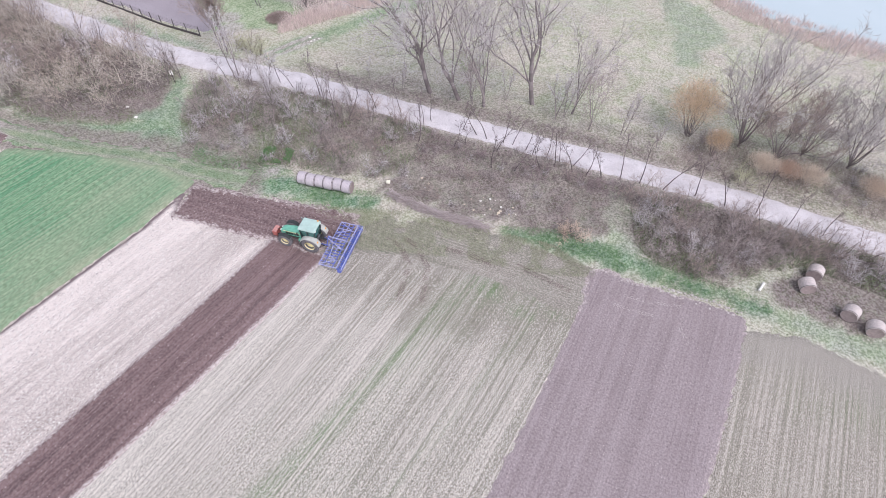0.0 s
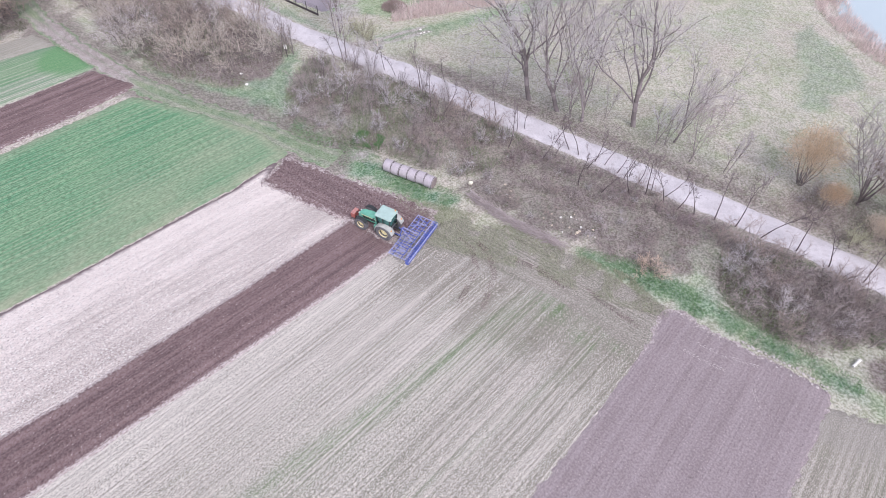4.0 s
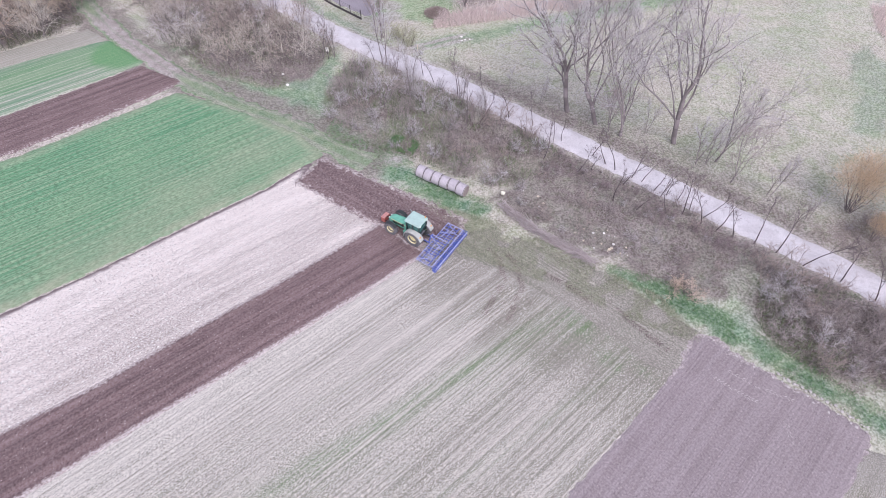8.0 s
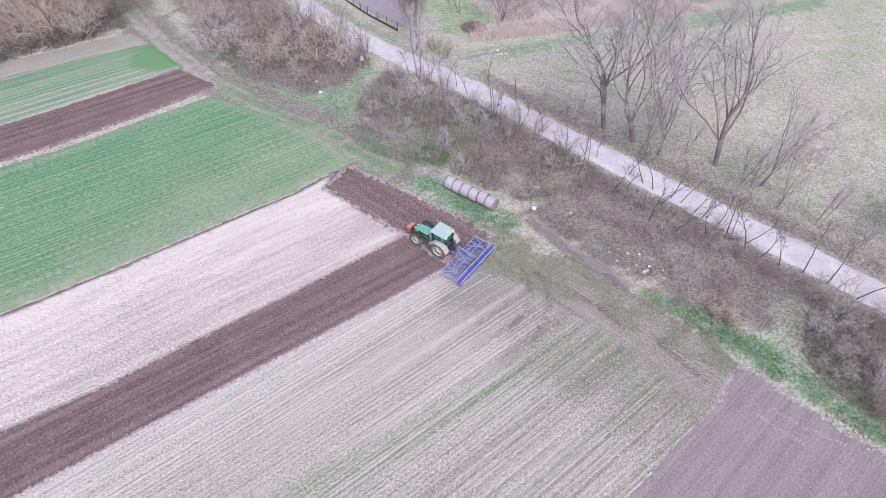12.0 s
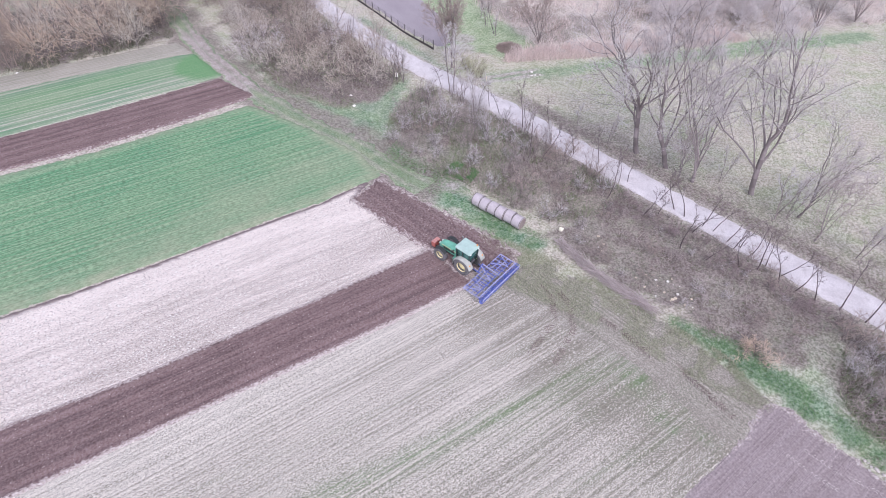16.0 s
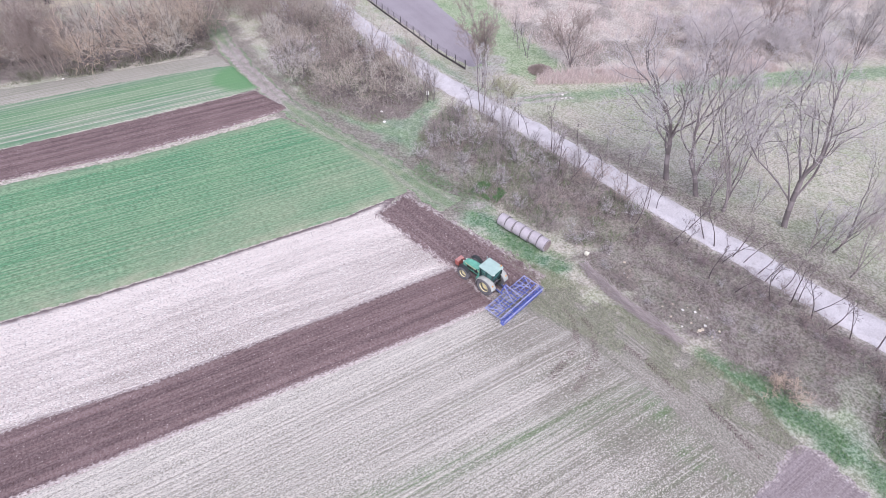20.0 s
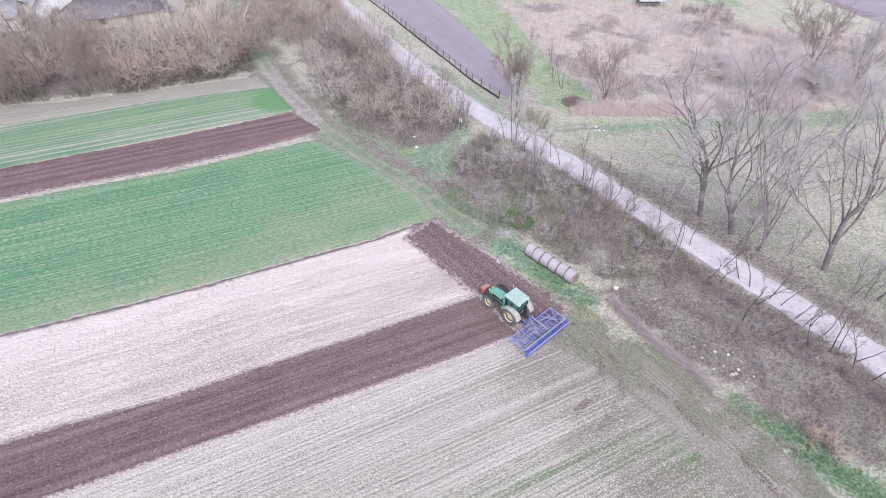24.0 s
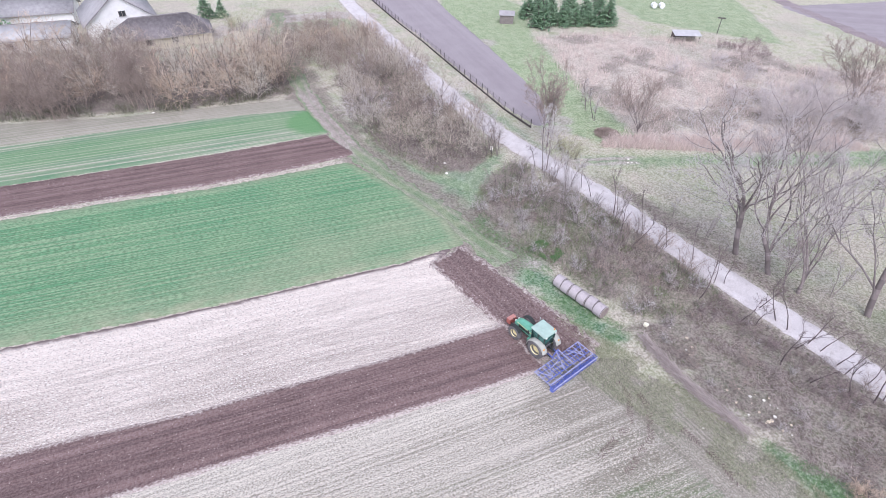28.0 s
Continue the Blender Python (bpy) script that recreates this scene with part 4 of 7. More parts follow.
def bush_meshes(seed, height, wide, stems, twig, counts=(7, 5), fine=0.014, base=0.5, stout=1.0, lo=0.12, spread=0.8, bark=None):
    rng = np.random.default_rng(seed)
    az = rng.random(stems) * 2 * math.pi
    out = wide * (0.25 + 0.75 * rng.random(stems))
    d = np.stack([np.cos(az) * out, np.sin(az) * out, np.full(stems, height)], 1)
    off = az + rng.normal(0, 0.5, stems)
    out = base * wide * np.sqrt(rng.random(stems))
    root = np.stack([np.cos(off) * out, np.sin(off) * out, np.full(stems, -0.12)], 1)
    l0 = wander(rng, root, d, height * (0.6 + 0.55 * rng.random(stems)), 4, 0.12, 0.0)
    r0 = stout * (0.02 + 0.03 * rng.random(stems))
    l1, r1 = fork(rng, l0, r0, counts[0], 0.45, spread, lo, 2, 0.2, 0.02)
    l2, r2 = fork(rng, l1, np.maximum(r1, fine), counts[1], 0.6, 0.8, 0.1, 1, 0.2, 0.0)
    wood = [joined("stem", [skin(l0[i:i + 1], r0[i:i + 1], 4, 0.4)], bark or (BARK_DARK if seed % 2 else BARK_GREY)) for i in range(stems)]
    crown = joined("crown", [skin(l1, np.maximum(r1, fine), 3, 0.5), skin(l2, np.maximum(r2 * 0.7, fine * 0.9), 3, 0.6)], twig)
    return wood, crown


def round_bush(seed, height, wide, stems, bark, twig, twigs=9000, fine=0.013):
    """Upright stems from one stool, and fine twigs that fill a rounded crown."""
    rng = np.random.default_rng(seed)
    az = (np.arange(stems) + rng.random(stems)) * 2 * math.pi / stems
    out = 0.62 * wide * np.sqrt(rng.random(stems))
    root = np.stack([np.cos(az) * 0.25, np.sin(az) * 0.25, np.full(stems, -0.1)], 1)
    d = np.stack([np.cos(az) * out, np.sin(az) * out, np.full(stems, height * 0.7)], 1)
    l1 = wander(rng, root, d, height * (0.62 + 0.22 * rng.random(stems)), 6, 0.07, 0.02)
    r1 = 0.035 + 0.03 * rng.random(stems)
    l2, r2 = fork(rng, l1, r1, 7, 0.36, 0.55, 0.25, 3, 0.12, 0.05)
    p = rng.normal(0, 1, (twigs, 3))
    p /= np.linalg.norm(p, axis=1)[:, None]
    p *= (rng.random(twigs) ** 0.5 * (0.72 + 0.36 * rng.random(twigs)))[:, None]
    p[:, 2] = np.where(p[:, 2] < -0.5, -p[:, 2] * 0.6, p[:, 2])
    start = p * np.array([wide, wide, height * 0.40]) + np.array([0, 0, height * 0.57])
    way = p * np.array([0.7, 0.7, 0.4]) + np.array([0, 0, 0.75]) + rng.normal(0, 0.38, (twigs, 3))
    l3 = wander(rng, start, way, 0.4 + 0.5 * rng.random(twigs), 2, 0.22, 0.0)
    wood = joined("stem", [skin(l1, r1, 5, 0.25), skin(l2, np.maximum(r2 * 0.6, fine), 3, 0.4)], bark)
    return wood, joined("crown", [skin(l3, np.full(twigs, fine), 3, 0.5)], twig)


def plant(name, wood, crown, label, category, group, m, names=("trunk", "crown")):
    ob = thing(name, label, category, group)
    for piece in wood if isinstance(wood, list) else [wood]:
        part(names[0], piece, None, ob)
    part(names[1], crown, None, ob)
    ob.matrix_world = m
    return ob


def stand(x, y, turn=0.0, size=1.0, squash=1.0, tilt=0.0):
    """tilt: degrees by which the plant leans towards the fields' end of the lane."""
    return Matrix.Translation((x, y, -0.1)) @ Matrix.Rotation(radians(-tilt), 4, (-0.45, 0.89, 0)) @ Matrix.LocRotScale(None, Euler((0, 0, turn)), (size, size, size * squash))


TREE_KINDS = [open_tree(101, 20.0, 0.30, 0.36, 7, BARK_TRUNK, TWIG_MAUVE, 0.33, counts=(11, 8, 4), fan=0.55, rise=0.08, fine=0.018, crook=0.17),
              open_tree(102, 21.0, 0.27, 0.28, 7, BARK_TRUNK, TWIG_MAUVE, 0.33, counts=(11, 8, 4), fan=0.55, rise=0.08, fine=0.018, crook=0.17),
              open_tree(103, 18.0, 0.22, 0.07, 6, BARK_TRUNK, TWIG_MAUVE, 0.30, (0.10, 0.0), counts=(11, 7, 5), fan=0.5, rise=0.06, fine=0.02),
              open_tree(117, 18.5, 0.30, 0.34, 7, BARK_TRUNK, TWIG_MAUVE, 0.46, (0.10, 0.0), counts=(12, 7, 4), crook=0.18, fan=0.7, rise=0.07, fine=0.018),
              open_tree(105, 14.0, 0.14, 0.14, 5, BARK_TRUNK, TWIG_GREY, 0.38, rise=0.06, fine=0.02),
              open_tree(106, 10.5, 0.13, 0.30, 12, BARK_GREY, TWIG_BROWN, 0.36, counts=(10, 8, 5), rise=0.10, fine=0.017, fan=0.5)]
SAPLING_KINDS = [bare_tree(140 + k, 5.2, 0.065, BARK_BLACK, TWIG_DARK, stems=1, lean=0.16, spread=0.5, counts=(6, 4, 3), lo=0.4, fine=0.013) for k in range(4)]
WHIP_KINDS = [bare_tree(150 + k, 7.0, 0.06, BARK_GREY, TWIG_MAUVE, stems=2, lean=0.1, spread=0.45, counts=(9, 6, 4), lo=0.25, rise=0.1, fine=0.014) for k in range(3)]
WILLOW_KINDS = [open_tree(160 + k, 12.5, 0.17, 0.03, 10, BARK_GREY, (TWIG_PALE, TWIG_BROWN)[k], (0.34, 0.46)[k], (-0.12, 0.0), (10, 8, 5), 0.019, 0.10, 0.06) for k in range(2)]
SCRUB_KINDS = [open_tree(165 + k, 6.5, 0.08, 0.03, 11, TWIG_MAUVE, TWIG_PINK, 0.95, (0.0, 0.0), (8, 5, 3), 0.026, 0.16, 0.03, reach=(0.5, 0.5, 0.6)) for k in range(3)]
ORANGE_KINDS = [round_bush(170 + k, 8.6, 3.3, 16, BARK_GREY, TWIG_ORANGE, 4600, 0.0105) for k in range(2)]
BUSH_KINDS = [bush_meshes(200 + k, (3.2, 2.6, 3.9, 3.0)[k % 4], (2.1, 2.4, 1.6, 2.0)[k % 4], 10, (TWIG_GREY, TWIG_PALE, TWIG_BROWN, TWIG_MAUVE)[k % 4], (8, 5), (0.014, 0.012)[k % 2], (0.6, 0.25)[k % 2]) for k in range(8)]
TALL_KINDS = [bush_meshes(230 + k, 5.6, 2.1, 10, (TWIG_BROWN, TWIG_TAN, TWIG_TAN, TWIG_PINK)[k % 4], (10, 5), 0.016, 0.7, 1.1) for k in range(6)]
FAR_KINDS = [bush_meshes(250 + k, 5.6, 2.6, 12, (TWIG_TAN, TWIG_BROWN, TWIG_RUST, TWIG_BROWN)[k % 4], (12, 5), 0.017, 0.8, 1.2, bark=(BARK_GREY, TWIG_BROWN)[k % 2]) for k in range(5)]
RUST_KINDS = [round_bush(178, 4.4, 3.2, 14, TWIG_TAN, TWIG_RUST, 2400, 0.014)]
BUD_KINDS = [bush_meshes(260, 3.0, 1.9, 18, TWIG_BUD, (8, 6))]

rnd = random.Random(4)
BIG_TREES = [(-5.2, 62.4, 1.0), (-1.2, 61.2, 1.0), (2.2, 59.9, 1.0), (8.7, 61.1, 1.0), (-35.9, 69.9, 1.0), (13.9, 59.4, 0.62), (15.8, 56.2, 0.6), (0.7, 60.3, 0.55)]
for i, (x, y, s) in enumerate(BIG_TREES):
    w, c = TREE_KINDS[(0, 1, 2, 3, 5, 2, 4, 4)[i]]
    plant("tree", w, c, "tall bare grey tree with open branches beside the lane", "tree", "bare trees", stand(x, y, (0.6, 2.4, 0.44, 0.44, 1.0, 0.3, 4.0, 2.0)[i], s, 1.0, (16, 16, 12, 20, 4, -6, 0, 10)[i]))
for i, (x, y, s) in enumerate([(34.4, 54.6, 1.05), (37.8, 51.9, 0.8), (41.6, 53.4, 0.7), (46.5, 51.5, 0.95), (51, 47.5, 0.9), (-27.3, 83.8, 0.74), (-2.4, 115.9, 0.92), (5, 116, 0.8), (12, 112, 0.85), (18, 119, 0.8)]):
    w, c = WILLOW_KINDS[int(i in (1, 5, 6))]
    plant("willow", w, c, "many-stemmed bare pale willow", "tree", "bare willows", stand(x, y, 0.4 * (i % 3), s))
for i, (x, y, s) in enumerate([(-9.2, 104.8, 1.0), (-13.6, 103.2, 0.85), (-5.2, 107.2, 1.0), (-1.0, 109.2, 0.9), (3.0, 111.2, 1.0), (-8.0, 109.8, 0.8), (-18.5, 104.2, 0.6), (6.8, 108.6, 0.8), (-14.5, 109.5, 0.6), (1.5, 105.6, 0.7)]):
    w, c = SCRUB_KINDS[i % 3]
    plant("willow_scrub", w, c, "spreading pale pinkish willow scrub in the dead reeds", "bush", "willow scrub", stand(x, y, i * 1.7, s), ("stem", "crown"))
for i, (x, y, s) in enumerate([(28.4, 56.2, 1.0), (30.4, 52.4, 0.5), (40.4, 48.2, 0.6), (35.4, 49.8, 0.62), (38.0, 49.0, 0.55), (47, 46.6, 0.6)]):
    w, c = ORANGE_KINDS[i % 2] if i < 2 else RUST_KINDS[0]
    plant("orange_willow" if i < 2 else "rusty_bush", w, c, "rounded willow bush with orange-brown twigs" if i < 2 else "low bare bush with rust-brown twigs", "tree" if i < 2 else "bush", "orange willows" if i < 2 else "rusty bushes", stand(x, y, i * 1.3, s, 1.0, 10 if i == 0 else 0), ("stem", "crown"))
SAPLINGS = [(-26, 62.6), (-24, 61.8), (-8.6, 57.4), (-5.4, 55.4), (-4.4, 56.0), (-0.4, 54.6), (1.6, 53.8), (2.8, 53.1), (4.8, 52.6), (5.9, 52.2), (7.6, 51.5), (9.0, 51.1),
            (10.1, 50.7), (11.7, 49.8), (13.2, 49.2), (23.4, 46.0), (26.8, 45.0), (30.0, 43.8), (32.9, 42.6), (36.1, 41.3), (39.5, 40), (-12, 58.2), (-15.5, 59.3), (-20, 60.3),
            (3.5, 48), (6.1, 47.6), (9.3, 48.5), (13.1, 48.1), (14.7, 47.8), (8.4, 50.8), (-1.3, 51.3), (0.1, 52), (-5.8, 52), (-17, 56.1), (-15.3, 55.8), (4, 51), (11, 48.8), (16.5, 47.4), (18.6, 47.2), (20.8, 46.8),
            (-42.3, 63.6), (-34, 63.4), (-35.2, 83.5), (-38, 86)]
for i, (x, y) in enumerate(SAPLINGS):
    w, c = SAPLING_KINDS[i % 4]
    plant("sapling", w, c, "thin bare dark sapling on the lane's verge", "tree", "verge saplings", stand(x, y, i * 1.9, 0.75 + 0.4 * rnd.random()))


def scatter(poly, count, gap, seed):
    r = random.Random(seed)
    xs, ys = [p[0] for p in poly], [p[1] for p in poly]
    out = []
    for _ in range(count * 60):
        x, y = r.uniform(min(xs), max(xs)), r.uniform(min(ys), max(ys))
        if float(signed(poly, np.array([x]), np.array([y]))[0]) > 0.2 and all((x - a) ** 2 + (y - b) ** 2 > gap * gap for a, b in out):
            out.append((x, y))
            if len(out) == count:
                break
    return out


def hedge(poly, count, gap, seed, kinds, lo, hi, label, group):
    r = random.Random(seed)
    for x, y in scatter(poly, count, gap, seed):
        w, c = kinds[r.randrange(len(kinds))]
        plant("bush", w, c, label, "bush", group, stand(x, y, r.uniform(0, 6.28), r.uniform(lo, hi), r.uniform(0.85, 1.1)), ("stem", "crown"))


WHIPS = [(-41.2, 61.4, 1.1), (-40.2, 62.6, 1.0), (-32.2, 63.6, 1.35), (-29.5, 61.8, 0.8), (-27.2, 60.6, 1.0), (-25.2, 57.2, 0.8), (-30.5, 57, 0.75), (-28.2, 53.6, 0.9), (-22.8, 55.6, 0.8), (-18.5, 58, 0.9), (-33.5, 58, 0.8), (-15, 56.5, 0.7),
         (11.6, 58.4, 1.05), (12.8, 58.6, 0.8), (19.8, 55.6, 0.9), (0.4, 61.8, 0.9), (5.2, 61.6, 0.7), (-9, 62.6, 0.6), (-14, 64.8, 0.5), (24, 53, 0.6), (43.5, 50.8, 0.9), (-34.8, 82.8, 0.6), (-37.5, 85.5, 0.6), (-40, 88, 0.6)]
for i, (x, y, s) in enumerate(WHIPS):
    w, c = WHIP_KINDS[i % 3]
    plant("young_tree", w, c, "slender bare young tree rising from the scrub", "tree", "slender trees", stand(x, y, i * 2.3, s))
for i, (x, y, s) in enumerate([(-33.0, 70.8, 1.0), (-31.4, 69.8, 0.8), (33, 47.6, 0.8), (-118, 70, 1.4), (-125, 50, 1.3)]):
    w, c = BUD_KINDS[0]
    plant("budding_bush", w, c, "bush with pale yellow-green buds", "bush", "budding bushes", stand(x, y, i * 2.3, s), ("stem", "crown"))
BRUSH_BACK = [(-84, 66), (-98, 70), (-106, 76), (-103, 84), (-92, 86), (-84, 82)]
hedge(BRUSH_A, 40, 2.0, 11, BUSH_KINDS, 0.5, 1.1, "dense bare grey-brown thicket bush behind the bales", "thicket bushes")
hedge(BRUSH_B, 45, 1.8, 12, BUSH_KINDS, 0.7, 1.1, "bare tangled bush on the field margin", "margin bushes")
hedge(BRUSH_LEFT, 52, 2.1, 13, TALL_KINDS, 0.65, 1.1, "tall bare brown bush between track and lane", "track bushes")
hedge(BRUSH_BACK, 40, 1.9, 16, FAR_KINDS, 0.6, 0.95, "tall bare grey bush along the end of the track", "lane-end bushes")
hedge([(-24, 88), (-6, 100), (8, 112), (20, 128), (-10, 128), (-30, 122), (-45, 112), (-40, 95)], 9, 5, 17, SCRUB_KINDS, 0.3, 0.6, "bare pinkish scrub bush in the dead reeds", "scrub bushes")
hedge(BRUSH_FAR, 92, 2.1, 14, FAR_KINDS, 1.05, 1.5, "tall bare brown hedgerow bush before the houses", "hedgerow bushes")
DROOP_KINDS = [bush_meshes(295, 2.2, 2.6, 22, TWIG_RUST, (9, 5), 0.013, 0.4, 0.8)]
w, c = DROOP_KINDS[0]
plant("brown_bush", w, c, "drooping reddish-brown shrub at the edge of the green margin", "bush", "", stand(12.3, 37.6, 0.5, 0.85), ("stem", "crown"))
LOW_KINDS = [bush_meshes(280 + k, 3.0, 2.2, 9, TWIG_PLUM, (9, 5), 0.014, 0.6) for k in range(3)]
hedge([(-5, 53.2), (4, 50.6), (12, 48.2), (20, 45.6), (19, 43.2), (10, 45.6), (2, 48.2), (-6, 50.4)], 36, 1.1, 19, LOW_KINDS, 0.25, 0.5, "low purple-brown shrub beside the lane", "lane-side shrubs")
hedge([(-31, 133), (-22, 129.5), (-20, 134), (-25, 143), (-29, 140)], 16, 1.6, 23, LOW_KINDS, 0.4, 0.7, "low plum-coloured shrub in the far dead reeds", "plum shrubs")
hedge(BRUSH_LOW, 34, 1.5, 18, BUSH_KINDS, 0.22, 0.5, "low bare twiggy shrub in the cleared brush", "low shrubs")
hedge(BRUSH_SHORE, 18, 1.8, 15, BUSH_KINDS[:2], 0.4, 0.7, "low bare brown bush beside the lane", "shore bushes")


# ---- solid shapes ----
def box(bm, x0, x1, y0, y1, z0, z1, bevel=0.0, m=None, top=None):
    """A box, by choice bevelled, with its top narrowed to the share top, and moved by m."""
    got = bmesh.ops.create_cube(bm, size=1.0)["verts"]
    for v in got:
        kx, ky = (top if top and v.co.z > 0 else (1, 1))
        v.co = Vector(((x0 + x1) / 2 + v.co.x * (x1 - x0) * kx, (y0 + y1) / 2 + v.co.y * (y1 - y0) * ky, (z0 + z1) / 2 + v.co.z * (z1 - z0)))
    if bevel:
        edges = list({e for v in got for e in v.link_edges})
        out = bmesh.ops.bevel(bm, geom=edges, offset=bevel, segments=2, profile=0.6, affect="EDGES")
        got = list({v for f in out["faces"] for v in f.verts} | {v for v in got if v.is_valid})
    if m is not None:
        bmesh.ops.transform(bm, matrix=m, verts=got)
    return got


def rod(bm, a, b, r, sides=6, r2=None):
    a, b = Vector(a), Vector(b)
    got = bmesh.ops.create_cone(bm, cap_ends=True, segments=sides, radius1=r, radius2=r if r2 is None else r2, depth=(b - a).length)["verts"]
    turn = (b - a).to_track_quat("Z", "Y").to_matrix().to_4x4()
    bmesh.ops.transform(bm, matrix=Matrix.Translation((a + b) / 2) @ turn, verts=got)
    return got


def spun(profile, sides, axis="Y"):
    """A closed ring or disc: profile of (radius, along), turned round the y axis."""
    v, f = [], []
    n = len(profile)
    for i in range(sides):
        t = 2 * math.pi * i / sides
        v += [(r * math.cos(t), y, r * math.sin(t)) for r, y in profile]
    for i in range(sides):
        for j in range(n - 1):
            a, b = i * n + j, ((i + 1) % sides) * n + j
            f.append((a, a + 1, b + 1, b))
    return np.array(v), np.array(f)


def fresh():
    return bmesh.new()


def one_box(*a, **k):
    bm = bmesh.new()
    box(bm, *a, **k)
    return bm


def one_rod(*a, **k):
    bm = bmesh.new()
    rod(bm, *a, **k)
    return bm


# ---- the tractor ----
# body green and roof colour are lightened for the sky's reflection on top
GREEN_PAINT = plain("tractor_green_paint", (0.15, 0.42, 0.30), 0.55, 0, 0.25, 2.0)
ROOF_PAINT = plain("sky_paled_roof_paint", (0.40, 0.53, 0.475), 0.6, 0, 0.12, 2.0)
FENDER_PAINT = plain("dusty_fender", (0.42, 0.42, 0.38), 0.7, 0, 0.2, 3.0)
YELLOW_PAINT = plain("rim_yellow_paint", (0.78, 0.69, 0.40), 0.5, 0, 0.2, 4.0)
RUBBER = plain("dusty_tyre_rubber", (0.16, 0.15, 0.155), 0.9, 0, 0.35, 5.0, 0.2)
BLACK_METAL = plain("dark_greasy_metal", (0.045, 0.05, 0.05), 0.6, 0.2, 0.3, 5.0)
RED_PAINT = plain("weathered_red_paint", (0.38, 0.115, 0.095), 0.6, 0, 0.3, 5.0)
PALE_RED = plain("pale_red_top", (0.50, 0.24, 0.21), 0.7, 0, 0.2, 5.0)
BLUE_PAINT = plain("implement_blue_paint", (0.13, 0.17, 0.50), 0.5, 0, 0.25, 3.0)
# paler blue that puts the bars' highlights into their colour
BLUE_PALE = plain("pale_blue_highlight_paint", (0.38, 0.39, 0.60), 0.55, 0.1, 0.25, 4.0)
STEEL = plain("bare_worn_steel", (0.34, 0.32, 0.33), 0.4, 0.7, 0.3, 6.0)
CHROME = plain("bright_steel", (0.7, 0.7, 0.7), 0.25, 0.9, 0.1, 6.0)


def glass_material():
    m = Mat("tinted_cab_glass", 0.08, 0, 0.6)
    m.color(m.mix(m.rng(m.noise(1.5), 0.3, 0.7), (0.02, 0.075, 0.065), (0.05, 0.13, 0.115)))
    return m.m


GLASS = glass_material()
LAMP_GLASS = plain("lamp_lens", (0.75, 0.75, 0.7), 0.15, 0, 0.1, 8.0)
AMBER = plain("amber_lens", (0.8, 0.35, 0.04), 0.2, 0, 0.1, 8.0)


def wheel(parent, x, y, radius, width, rim_r):
    out = 1 if y > 0 else -1
    w = width / 2
    tyre_v, tyre_f = spun([(rim_r, -w * 0.72), (rim_r + 0.08, -w * 0.95), (radius * 0.84, -w), (radius * 0.94, -w * 0.86), (radius * 0.955, 0), (radius * 0.94, w * 0.86),
                           (radius * 0.84, w), (rim_r + 0.08, w * 0.95), (rim_r, w * 0.72), (rim_r, -w * 0.72)], 36)
    tyre = part("wheel", mesh_from("tyre_wall", tyre_v, tyre_f, RUBBER, True), None, parent, "large lugged tractor wheel with dusty tyre")
    tyre.location = (x, y, radius)
    bm = fresh()
    for i in range(22):
        for side in (-1, 1):
            t = 2 * math.pi * (i + (0.5 if side > 0 else 0)) / 22
            m = Matrix.Rotation(-t, 4, "Y") @ Matrix.Translation((radius * 0.965, side * w * 0.45, 0)) @ Matrix.Rotation(side * 0.7, 4, "X")
            box(bm, -0.035, 0.035, -w * 0.55, w * 0.55, -0.03, 0.03, 0, m)
    part("tread", bm, RUBBER, tyre)
    rim_v, rim_f = spun([(rim_r, -w * 0.72), (rim_r * 0.93, -w * 0.6), (rim_r * 0.88, -w * 0.1 * 1), (rim_r * 0.5, out * w * 0.18), (rim_r * 0.3, out * w * 0.25), (0.001, out * w * 0.25)], 28)
    rim = part("rim", mesh_from("rim", rim_v, rim_f, YELLOW_PAINT, True), None, tyre, "yellow steel rim")
    lip_v, lip_f = spun([(rim_r * 1.02, out * w * 0.5), (rim_r * 1.02, out * w * 0.78), (rim_r * 0.93, out * w * 0.76), (rim_r * 0.9, out * w * 0.5)], 28)
    part("rim_lip", mesh_from("rim_lip", lip_v, lip_f, YELLOW_PAINT, True), None, tyre)
    bm = fresh()
    rod(bm, (0, -w * 0.3, 0), (0, out * w * 0.62, 0), rim_r * 0.24, 12)
    for i in range(8):
        a = i * math.pi / 4
        p = (math.cos(a) * rim_r * 0.36, math.sin(a) * rim_r * 0.36)
        rod(bm, (p[0], out * w * 0.1, p[1]), (p[0], out * w * 0.36, p[1]), 0.025, 6)
    part("hub", bm, YELLOW_PAINT, tyre)


